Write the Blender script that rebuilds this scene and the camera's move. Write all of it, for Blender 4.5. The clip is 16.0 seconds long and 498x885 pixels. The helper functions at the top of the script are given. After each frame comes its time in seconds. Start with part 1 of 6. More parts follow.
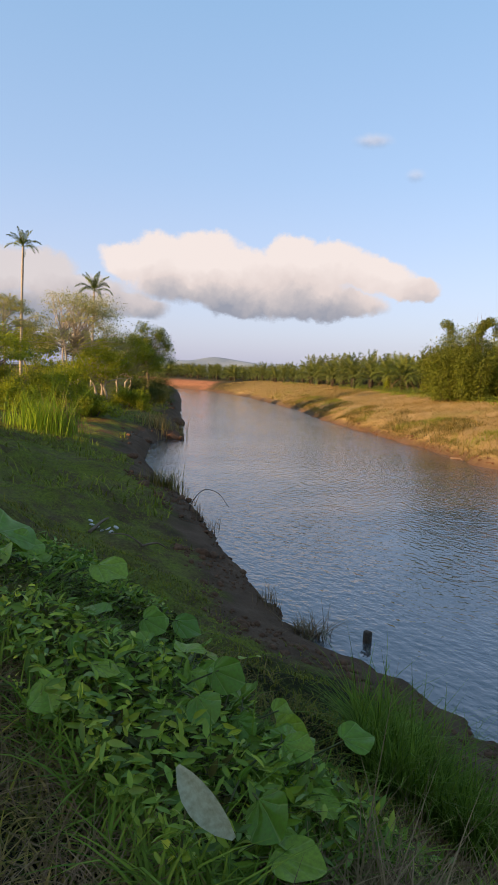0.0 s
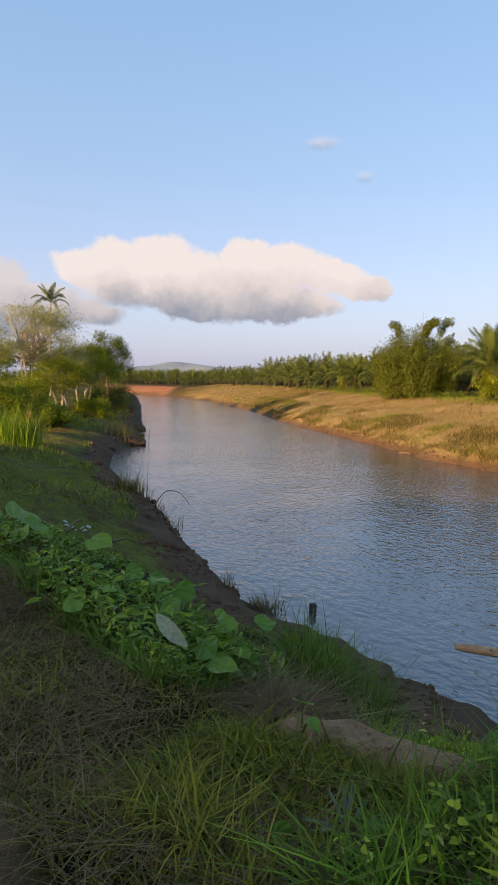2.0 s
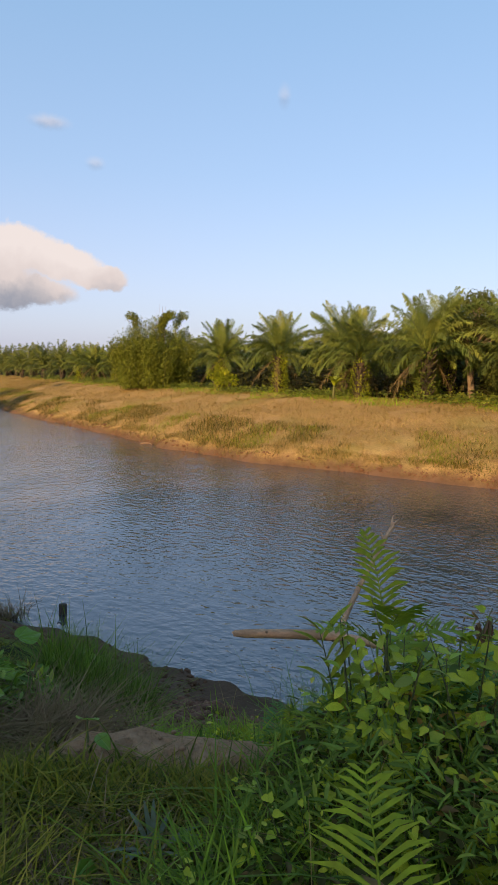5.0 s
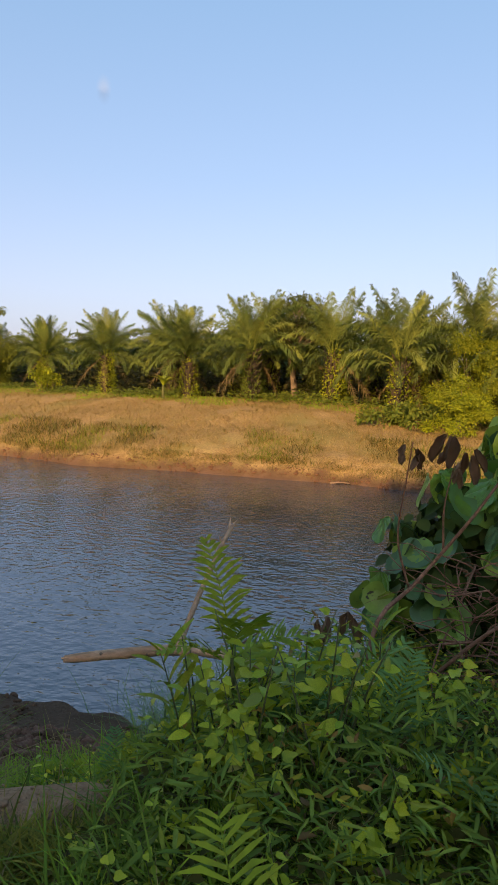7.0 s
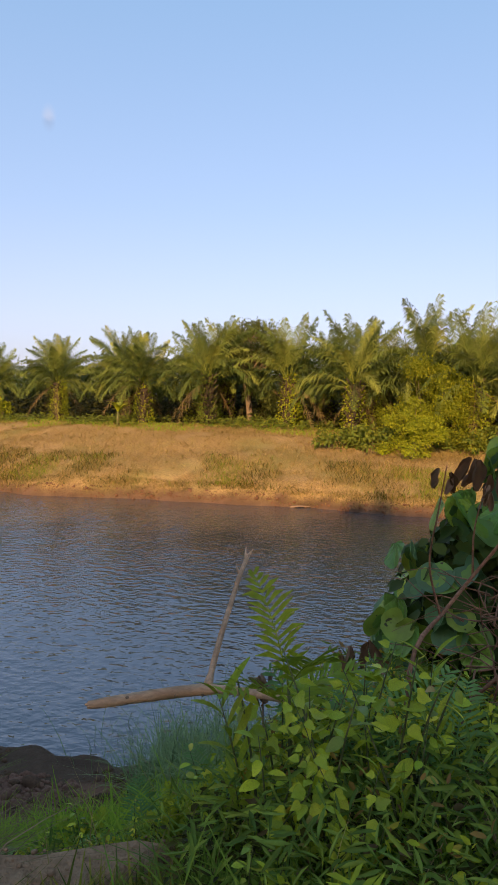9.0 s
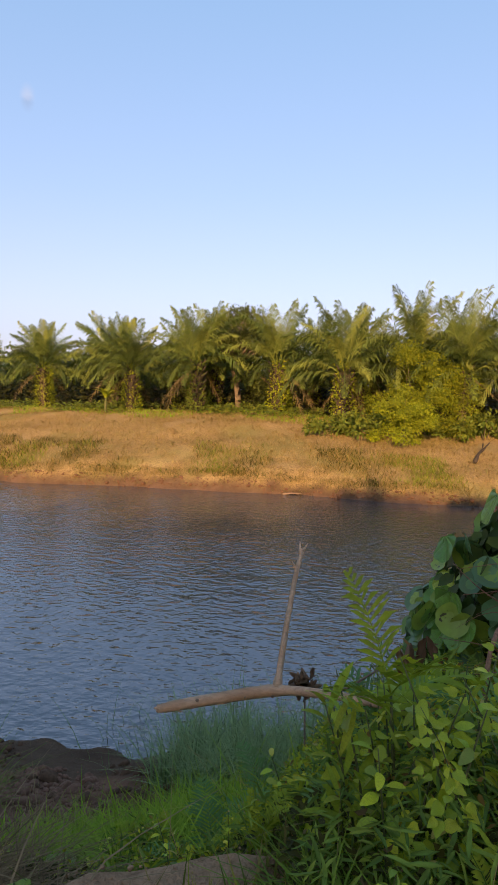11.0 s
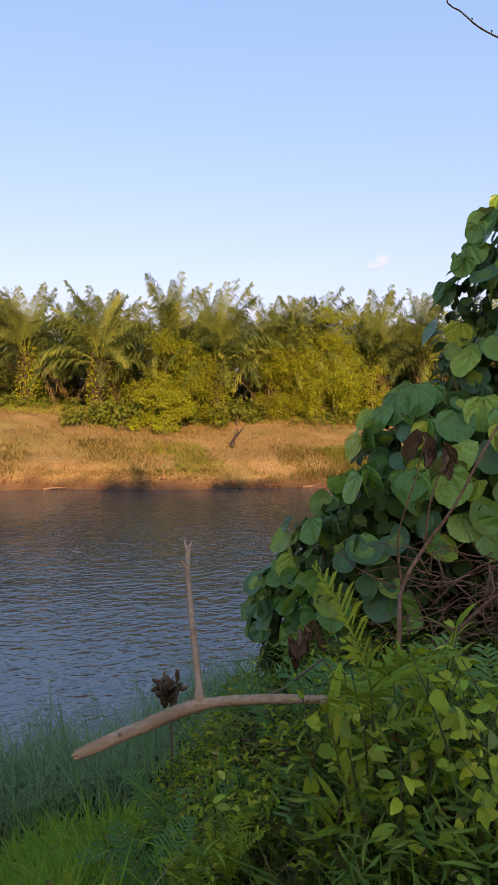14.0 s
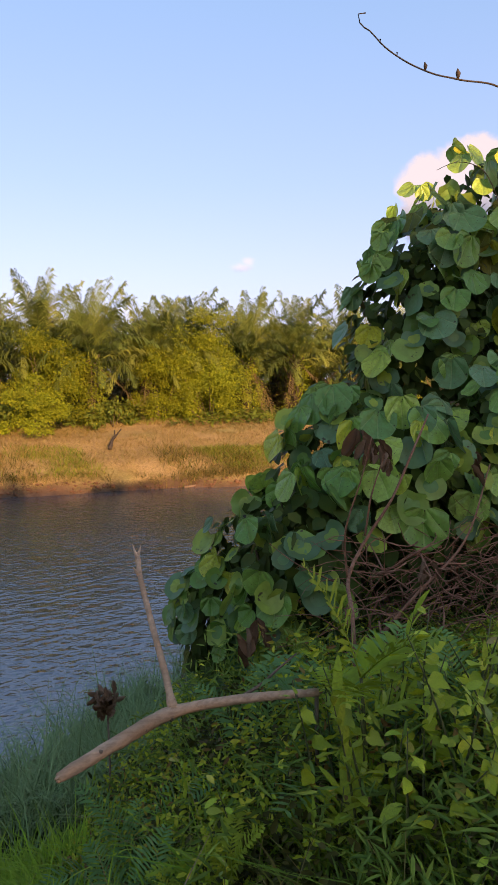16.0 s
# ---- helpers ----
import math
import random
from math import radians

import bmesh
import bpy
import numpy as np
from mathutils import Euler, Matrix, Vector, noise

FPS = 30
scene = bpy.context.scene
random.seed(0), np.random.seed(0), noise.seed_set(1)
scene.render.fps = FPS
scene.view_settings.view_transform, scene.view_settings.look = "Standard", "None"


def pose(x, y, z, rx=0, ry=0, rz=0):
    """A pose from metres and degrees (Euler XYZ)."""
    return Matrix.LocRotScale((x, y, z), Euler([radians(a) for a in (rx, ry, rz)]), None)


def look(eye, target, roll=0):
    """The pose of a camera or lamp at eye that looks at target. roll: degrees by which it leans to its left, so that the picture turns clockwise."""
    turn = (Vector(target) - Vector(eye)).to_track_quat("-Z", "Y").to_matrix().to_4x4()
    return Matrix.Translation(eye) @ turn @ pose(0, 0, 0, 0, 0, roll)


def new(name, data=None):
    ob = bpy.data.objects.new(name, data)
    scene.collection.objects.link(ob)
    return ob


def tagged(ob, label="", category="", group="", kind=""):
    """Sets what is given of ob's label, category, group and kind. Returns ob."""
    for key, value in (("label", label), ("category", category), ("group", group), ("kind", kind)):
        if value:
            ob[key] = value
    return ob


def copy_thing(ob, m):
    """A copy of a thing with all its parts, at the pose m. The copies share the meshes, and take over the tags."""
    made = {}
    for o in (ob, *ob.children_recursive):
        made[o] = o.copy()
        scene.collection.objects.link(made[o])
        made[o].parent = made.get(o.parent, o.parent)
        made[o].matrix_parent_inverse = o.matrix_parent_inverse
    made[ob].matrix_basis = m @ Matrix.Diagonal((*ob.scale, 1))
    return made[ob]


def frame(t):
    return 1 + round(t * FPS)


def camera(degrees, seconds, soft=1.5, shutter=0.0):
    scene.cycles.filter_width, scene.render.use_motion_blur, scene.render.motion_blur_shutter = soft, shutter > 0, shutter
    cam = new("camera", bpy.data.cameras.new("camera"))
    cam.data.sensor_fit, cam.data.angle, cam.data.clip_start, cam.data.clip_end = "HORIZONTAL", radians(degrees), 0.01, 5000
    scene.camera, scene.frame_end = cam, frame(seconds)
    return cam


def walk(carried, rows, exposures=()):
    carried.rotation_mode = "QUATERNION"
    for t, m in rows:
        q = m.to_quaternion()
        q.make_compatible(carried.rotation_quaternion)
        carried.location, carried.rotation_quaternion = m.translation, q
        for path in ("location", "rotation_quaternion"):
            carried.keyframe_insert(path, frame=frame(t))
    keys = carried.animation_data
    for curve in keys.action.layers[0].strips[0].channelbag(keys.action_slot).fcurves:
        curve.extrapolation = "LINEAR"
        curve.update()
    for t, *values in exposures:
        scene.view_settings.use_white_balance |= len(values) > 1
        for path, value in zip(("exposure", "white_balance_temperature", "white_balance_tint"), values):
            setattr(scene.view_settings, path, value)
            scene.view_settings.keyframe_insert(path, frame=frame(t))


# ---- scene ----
cam = camera(42.18, 16.0, soft=1.0)
PATH = [
    (0.0, look((-1.323, 0.841, 4.053), (-17.429, 12.510, 1.941), 2.55)),
    (0.5, look((-0.899, 0.597, 4.084), (-17.066, 12.176, 1.949), 2.33)),
    (1.0, look((-0.108, 0.057, 4.244), (-16.105, 11.873, 2.128), 0.63)),
    (1.5, look((-0.000, 0.000, 4.212), (-15.875, 12.039, 2.461), 0.00)),
    (2.0, look((0.011, 0.021, 4.212), (-15.386, 12.628, 2.216), 0.63)),
    (2.5, look((0.032, 0.044, 4.209), (-15.103, 12.991, 2.398), 1.21)),
    (3.0, look((0.045, 0.053, 4.214), (-14.330, 13.849, 2.464), 1.94)),
    (3.5, look((0.003, 0.066, 4.213), (-13.463, 14.772, 2.667), 3.25)),
    (4.0, look((-0.084, 0.049, 4.218), (-12.289, 15.818, 2.681), 2.46)),
    (4.5, look((-0.174, 0.032, 4.200), (-10.752, 16.906, 2.361), 1.92)),
    (5.0, look((-0.219, 0.031, 4.200), (-9.446, 17.647, 2.065), 1.45)),
    (7.5, look((-0.338, 0.230, 4.188), (-4.229, 19.768, 2.411), 1.79)),
    (8.0, look((-0.401, 0.218, 4.186), (-4.339, 19.784, 2.896), 2.44)),
    (8.5, look((-0.533, 0.226, 4.183), (-3.657, 19.946, 3.018), 0.87)),
    (11.0, look((-1.046, 0.296, 4.202), (-3.390, 20.090, 2.564), 0.78)),
    (11.5, look((-1.172, 0.328, 4.201), (-0.803, 20.258, 2.580), 1.20)),
    (12.0, look((-1.335, 0.335, 4.211), (1.113, 20.057, 1.964), -0.60)),
    (12.5, look((-1.435, 0.354, 4.198), (0.949, 20.074, 1.871), -0.30)),
    (13.0, look((-1.525, 0.463, 4.178), (0.611, 20.284, 2.573), -0.88)),
    (13.5, look((-1.597, 0.552, 4.178), (1.747, 20.194, 2.443), -0.43)),
    (14.0, look((-1.689, 0.607, 4.169), (3.657, 19.786, 2.272), 0.42)),
    (14.5, look((-1.851, 0.632, 4.189), (5.252, 19.244, 2.426), 0.34)),
    (15.0, look((-1.953, 0.656, 4.185), (5.960, 18.892, 1.986), -0.71)),
    (15.5, look((-1.951, 0.652, 4.196), (5.736, 19.028, 2.405), 0.07)),
    (16.0, look((-2.034, 0.723, 4.179), (7.005, 18.464, 2.292), 0.02)),
]
walk(cam, PATH, exposures=((0.0, 1.46, 6850, 17), (3.0, 1.46, 6850, 17), (5.0, 1.41, 6850, 17), (8.0, 1.44, 7000, 22), (12.0, 1.53, 6950, 25), (16.0, 1.61, 7000, 30)))

# ---- light ----
SUN_AZ, SUN_EL = math.radians(184.0), math.radians(17.0)   # compass bearing of the sun (0 = +y, clockwise), height
world = bpy.data.worlds.new("sky")
scene.world = world
world.use_nodes = True
wn, wl = world.node_tree.nodes, world.node_tree.links
sky = wn.new("ShaderNodeTexSky")
sky.sky_type, sky.sun_disc = "NISHITA", False
sky.sun_elevation, sky.sun_rotation = SUN_EL, SUN_AZ
sky.air_density, sky.dust_density, sky.ozone_density = 1.0, 2.4, 2.0
veil = wn.new("ShaderNodeMix")                            # even blue haze over the clear-sky gradient
veil.data_type = "RGBA"
veil.inputs["Factor"].default_value = 0.76
wl.new(sky.outputs[0], veil.inputs["A"])
wl.new(veil.outputs["Result"], wn["Background"].inputs[0])
wn["Background"].inputs[1].default_value = 0.15
sky_z = wn.new("ShaderNodeSeparateXYZ")
wl.new(wn.new("ShaderNodeTexCoord").outputs["Generated"], sky_z.inputs[0])
haze = wn.new("ShaderNodeValToRGB")                       # pale near the horizon, blue overhead
wl.new(sky_z.outputs["Z"], haze.inputs[0])
while len(haze.color_ramp.elements) < 5:
    haze.color_ramp.elements.new(0.5)
for stop, (at_, colour) in zip(haze.color_ramp.elements, [(0.0, (0.63, 0.69, 0.94)), (0.12, (0.56, 0.68, 0.97)), (0.28, (0.41, 0.635, 0.95)), (0.52, (0.29, 0.58, 0.91)), (1.0, (0.27, 0.54, 0.90))]):
    stop.position, stop.color = at_, (*colour, 1)
twice = wn.new("ShaderNodeVectorMath")
twice.operation = "SCALE"
twice.inputs["Scale"].default_value = 2.0
wl.new(haze.outputs[0], twice.inputs[0])
wl.new(twice.outputs[0], veil.inputs["B"])
sun = new("sun", bpy.data.lights.new("sun", "SUN"))
sun.data.energy, sun.data.angle, sun.data.color = 3.8, math.radians(0.6), (1.0, 0.64, 0.31)
sun_way = Vector((math.sin(SUN_AZ) * math.cos(SUN_EL), math.cos(SUN_AZ) * math.cos(SUN_EL), math.sin(SUN_EL)))
sun.matrix_world = look(sun_way * 60, (0, 0, 0))


# ---- materials ----
def shader(name):
    m = bpy.data.materials.new(name)
    m.use_nodes = True
    t = m.node_tree
    return m, t.nodes, t.links, t.nodes["Principled BSDF"]


def noise_node(nt, links, scale, detail=4.0, coord=None, rough=0.6):
    n = nt.new("ShaderNodeTexNoise")
    n.inputs["Scale"].default_value, n.inputs["Detail"].default_value = scale, detail
    n.inputs["Roughness"].default_value = rough
    if coord is not None:
        links.new(coord, n.inputs["Vector"])
    return n


def mix_col(nt, links, fac, a, b, blend="MIX"):
    n = nt.new("ShaderNodeMix")
    n.data_type, n.blend_type = "RGBA", blend
    for sock, v in ((n.inputs["Factor"], fac), (n.inputs["A"], a), (n.inputs["B"], b)):
        if isinstance(v, bpy.types.NodeSocket):
            links.new(v, sock)
        elif isinstance(v, tuple):
            sock.default_value = (*v, 1.0)
        else:
            sock.default_value = v
    return n.outputs["Result"]


def ramp(nt, links, fac, stops):
    n = nt.new("ShaderNodeValToRGB")
    links.new(fac, n.inputs[0])
    el = n.color_ramp.elements
    while len(el) < len(stops):
        el.new(0.5)
    for e, (p, c) in zip(el, stops):
        e.position = p
        e.color = (*c, 1.0) if isinstance(c, tuple) else (c, c, c, 1.0)
    return n.outputs[0]


def bump(nt, links, height, strength, distance, bsdf):
    b = nt.new("ShaderNodeBump")
    b.inputs["Strength"].default_value, b.inputs["Distance"].default_value = strength, distance
    links.new(height, b.inputs["Height"])
    links.new(b.outputs[0], bsdf.inputs["Normal"])
    return b


def leaf_mat(name, colours, rough=0.45, through_light=0.35, island=True, spots=None, grain=14.0, sheen=0.06, veins=0):
    """A leaf: colours are the stops of its random variation; some light passes through."""
    m, nt, links, b = shader(name)
    if island:
        r = nt.new("ShaderNodeNewGeometry").outputs["Random Per Island"]
    else:
        r = nt.new("ShaderNodeObjectInfo").outputs["Random"]
    col = ramp(nt, links, r, [(i / max(1, len(colours) - 1), c) for i, c in enumerate(colours)])
    tc = nt.new("ShaderNodeTexCoord").outputs["Object"]
    n = noise_node(nt, links, grain, 3.0, tc)
    col = mix_col(nt, links, ramp(nt, links, n.outputs[0], [(0.35, 0.0), (0.75, 0.5)]), col, (0.10, 0.10, 0.02))
    if spots:
        n2 = noise_node(nt, links, grain * 1.7, 2.0, tc)
        col = mix_col(nt, links, ramp(nt, links, n2.outputs[0], [(0.66, 0.0), (0.70, 1.0)]), col, spots)
    if veins:                                             # ribs that fan out from the stalk
        sep = nt.new("ShaderNodeSeparateXYZ")
        links.new(tc, sep.inputs[0])

        def calc(op, a, k):
            q = nt.new("ShaderNodeMath")
            q.operation = op
            for s, v in ((0, a), (1, k)):
                if isinstance(v, bpy.types.NodeSocket):
                    links.new(v, q.inputs[s])
                else:
                    q.inputs[s].default_value = v
            return q.outputs[0]
        fan = calc("ARCTAN2", sep.outputs[1], calc("SUBTRACT", sep.outputs[0], 0.02))
        rib = calc("ABSOLUTE", calc("SINE", calc("MULTIPLY", fan, float(veins)), 0.0), 0.0)
        col = mix_col(nt, links, ramp(nt, links, rib, [(0.05, 0.40), (0.16, 0.0)]), col, mix_col(nt, links, 0.5, col, (0.42, 0.48, 0.20)))
        col = mix_col(nt, links, ramp(nt, links, rib, [(0.12, 0.0), (0.26, 0.12), (0.50, 0.0)]), col, (0.03, 0.05, 0.02))
        bump(nt, links, rib, 0.35, 0.03, b)
    links.new(col, b.inputs["Base Color"])
    b.inputs["Roughness"].default_value = rough
    b.inputs["Specular IOR Level"].default_value = sheen
    tr = nt.new("ShaderNodeBsdfTranslucent")
    links.new(col, tr.inputs[0])
    mx = nt.new("ShaderNodeMixShader")
    mx.inputs[0].default_value = through_light
    links.new(b.outputs[0], mx.inputs[1])
    links.new(tr.outputs[0], mx.inputs[2])
    links.new(mx.outputs[0], nt["Material Output"].inputs[0])
    return m


def plain_mat(name, a, b_, scale=6.0, rough=0.8, bump_scale=30.0, bump_d=0.01, stretch=(1, 1, 1), streak=None):
    """Bark, wood, earth: two colours by noise, a finer grain and a bump."""
    m, nt, links, b = shader(name)
    tc = nt.new("ShaderNodeTexCoord").outputs["Object"]
    mp = nt.new("ShaderNodeMapping")
    mp.inputs["Scale"].default_value = stretch
    links.new(tc, mp.inputs[0])
    n1 = noise_node(nt, links, scale, 5.0, mp.outputs[0])
    n2 = noise_node(nt, links, bump_scale, 4.0, mp.outputs[0])
    col = mix_col(nt, links, ramp(nt, links, n1.outputs[0], [(0.3, 0.0), (0.7, 1.0)]), a, b_)
    col = mix_col(nt, links, ramp(nt, links, n2.outputs[0], [(0.35, 0.55), (0.6, 0.0)]), col, streak or tuple(v * 0.45 for v in a))
    links.new(col, b.inputs["Base Color"])
    b.inputs["Roughness"].default_value = rough
    b.inputs["Specular IOR Level"].default_value = 0.12
    bump(nt, links, n2.outputs[0], 0.8, bump_d, b)
    return m


MAT = {
    "palm_leaf": leaf_mat("palm leaflet", [(0.031, 0.057, 0.017), (0.063, 0.102, 0.024), (0.113, 0.162, 0.035), (0.185, 0.227, 0.046)], 0.4, 0.14, island=False, grain=2.0),
    "palm_far": leaf_mat("far palm leaflet", [(0.051, 0.078, 0.022), (0.076, 0.105, 0.027), (0.105, 0.134, 0.032)], 0.45, 0.12, grain=1.5),
    "palm_dry": leaf_mat("dry palm leaflet", [(0.11, 0.085, 0.045), (0.17, 0.125, 0.06)], 0.7, 0.2, island=False, grain=2.0),
    "palm_trunk": plain_mat("palm trunk", (0.035, 0.027, 0.02), (0.07, 0.055, 0.036), 3.0, 0.9, 14.0, 0.03),
    "bamboo_leaf": leaf_mat("bush leaf", [(0.120, 0.170, 0.014), (0.220, 0.275, 0.018), (0.330, 0.350, 0.022)], 0.45, 0.5, grain=1.0),
    "bamboo_clump": leaf_mat("bamboo leaf", [(0.060, 0.090, 0.012), (0.105, 0.140, 0.018), (0.165, 0.190, 0.022)], 0.45, 0.3, grain=1.0),
    "lime_leaf": leaf_mat("lime bush leaf", [(0.130, 0.190, 0.014), (0.230, 0.290, 0.018), (0.330, 0.370, 0.022)], 0.45, 0.4, grain=1.0),
    "dark_leaf": leaf_mat("dark tree leaf", [(0.04, 0.06, 0.016), (0.06, 0.085, 0.02), (0.085, 0.11, 0.026)], 0.45, 0.3, grain=1.0),
    "grey_leaf": leaf_mat("pale tree leaf", [(0.224, 0.252, 0.079), (0.311, 0.324, 0.103), (0.379, 0.360, 0.127)], 0.55, 0.35, grain=1.0),
    # near-black green: the deep shade among the palms is painted in
    "understorey": leaf_mat("shade-toned undergrowth leaf", [(0.014, 0.018, 0.007), (0.022, 0.028, 0.010), (0.035, 0.040, 0.012)], 0.6, 0.1, grain=1.0),
    "moss": leaf_mat("moss grass blade", [(0.108, 0.149, 0.019), (0.176, 0.223, 0.024), (0.270, 0.290, 0.035)], 0.6, 0.15, grain=2.0),
    "creeper": leaf_mat("creeper leaf", [(0.060, 0.108, 0.018), (0.108, 0.156, 0.024), (0.156, 0.180, 0.024)], 0.45, 0.35, grain=3.0),
    "straw": leaf_mat("straw", [(0.220, 0.154, 0.058), (0.330, 0.231, 0.089), (0.440, 0.319, 0.126), (0.220, 0.209, 0.058)], 0.8, 0.25, grain=4.0),
    "grass": leaf_mat("grass blade", [(0.033, 0.047, 0.007), (0.093, 0.119, 0.010), (0.188, 0.195, 0.016), (0.289, 0.231, 0.029), (0.061, 0.090, 0.007)], 0.5, 0.16, grain=8.0),
    "dead_grass": leaf_mat("dead grass blade", [(0.087, 0.051, 0.027), (0.163, 0.102, 0.053), (0.275, 0.184, 0.102), (0.122, 0.067, 0.036)], 0.8, 0.12, grain=8.0),
    "grass_bright": leaf_mat("bright grass blade", [(0.090, 0.115, 0.013), (0.180, 0.200, 0.018), (0.290, 0.260, 0.028), (0.350, 0.270, 0.050)], 0.5, 0.18, grain=8.0),
    "clump_grass": leaf_mat("clump grass blade", [(0.070, 0.140, 0.017), (0.119, 0.217, 0.022), (0.182, 0.280, 0.028)], 0.5, 0.2, grain=8.0),
    "grass_lush": leaf_mat("lush grass blade", [(0.137, 0.258, 0.019), (0.210, 0.358, 0.022), (0.304, 0.409, 0.030)], 0.45, 0.20, grain=8.0),
    "grass_dull": leaf_mat("worn grass blade", [(0.023, 0.025, 0.006), (0.062, 0.058, 0.011), (0.156, 0.117, 0.028), (0.296, 0.203, 0.066), (0.055, 0.070, 0.009), (0.179, 0.179, 0.025)], 0.65, 0.14, grain=8.0),
    "grass_blue": leaf_mat("shore grass blade", [(0.149, 0.244, 0.095), (0.203, 0.319, 0.124), (0.276, 0.381, 0.163)], 0.5, 0.20, grain=8.0),
    "vine_leaf": leaf_mat("vine leaf", [(0.073, 0.186, 0.077), (0.133, 0.289, 0.125), (0.118, 0.304, 0.042), (0.235, 0.422, 0.084), (0.337, 0.527, 0.071), (0.584, 0.584, 0.042)], 0.33, 0.24, island=False, spots=(0.06, 0.055, 0.02), grain=9.0, sheen=0.32, veins=5),
    # same creeper further in, with the bush's inner shade put into its colour
    "vine_shade": leaf_mat("inner vine leaf", [(0.030, 0.062, 0.017), (0.047, 0.086, 0.022), (0.062, 0.108, 0.017)], 0.42, 0.15, grain=9.0),
    "vine_yellow": leaf_mat("yellowed vine leaf", [(0.133, 0.168, 0.025), (0.172, 0.193, 0.042)], 0.45, 0.4, island=False, spots=(0.12, 0.08, 0.03), grain=12.0, veins=5),
    "weed_leaf": leaf_mat("weed leaf", [(0.067, 0.128, 0.018), (0.229, 0.369, 0.020), (0.343, 0.501, 0.024), (0.113, 0.179, 0.030), (0.503, 0.591, 0.026), (0.620, 0.620, 0.033), (0.359, 0.254, 0.075)], 0.42, 0.22, island=False, grain=20.0, sheen=0.28),
    "weed_lime": leaf_mat("lime weed leaf", [(0.220, 0.320, 0.016), (0.330, 0.430, 0.018), (0.450, 0.490, 0.020)], 0.42, 0.25, island=False, grain=20.0, sheen=0.28),
    # low weed leaves, darkened to stand for the shade under the tops
    "weed_shade_fill": leaf_mat("undergrowth leaf", [(0.022, 0.026, 0.006), (0.040, 0.042, 0.008), (0.065, 0.055, 0.010)], 0.45, 0.12, grain=20.0),
    "fern": leaf_mat("fern leaflet", [(0.190, 0.291, 0.020), (0.253, 0.341, 0.025), (0.316, 0.358, 0.029)], 0.42, 0.25, island=False, grain=20.0),
    "fern_blue": leaf_mat("blue-green fern leaflet", [(0.098, 0.227, 0.073), (0.146, 0.308, 0.098), (0.195, 0.374, 0.098)], 0.45, 0.35, island=False, grain=20.0),
    "big_leaf": leaf_mat("broad leaf", [(0.103, 0.239, 0.023), (0.148, 0.315, 0.030), (0.193, 0.371, 0.036), (0.294, 0.429, 0.041)], 0.36, 0.4, island=False, grain=12.0, sheen=0.28, veins=5),
    "white_leaf": leaf_mat("pale leaf underside", [(0.30, 0.36, 0.25), (0.36, 0.40, 0.28)], 0.6, 0.25, island=False),
    "dead_leaf": leaf_mat("dead leaf", [(0.10, 0.045, 0.028), (0.17, 0.085, 0.055), (0.25, 0.15, 0.10)], 0.8, 0.15, island=False, grain=25.0),
    "stem": plain_mat("green stem", (0.07, 0.09, 0.03), (0.11, 0.11, 0.045), 12.0, 0.7, 60.0, 0.002),
    "twig": plain_mat("dry twig", (0.15, 0.105, 0.07), (0.22, 0.16, 0.11), 12.0, 0.85, 60.0, 0.002),
    "dry_vine": plain_mat("dry vine", (0.20, 0.095, 0.055), (0.30, 0.165, 0.10), 12.0, 0.85, 60.0, 0.002),
    "bark_pale": plain_mat("pale bark", (0.38, 0.34, 0.27), (0.26, 0.22, 0.17), 2.0, 0.85, 12.0, 0.01),
    "bark": plain_mat("bark", (0.12, 0.09, 0.06), (0.19, 0.15, 0.10), 3.0, 0.9, 20.0, 0.02),
    "driftwood": plain_mat("bare weathered wood", (0.36, 0.20, 0.105), (0.55, 0.37, 0.235), 9.0, 0.75, 70.0, 0.004, (0.35, 1, 1), (0.22, 0.13, 0.075)),
    "rot_wood": plain_mat("dark wet wood", (0.035, 0.027, 0.02), (0.07, 0.055, 0.04), 8.0, 0.6, 40.0, 0.006),
    "mud": plain_mat("wet mud", (0.095, 0.050, 0.028), (0.165, 0.092, 0.052), 5.0, 0.85, 24.0, 0.02),
    "soil": plain_mat("bare soil", (0.25, 0.145, 0.080), (0.36, 0.225, 0.13), 4.0, 0.95, 40.0, 0.01),
    "litter": plain_mat("washed-up plastic", (0.62, 0.60, 0.57), (0.5, 0.47, 0.45), 9.0, 0.5, 40.0, 0.002),
}


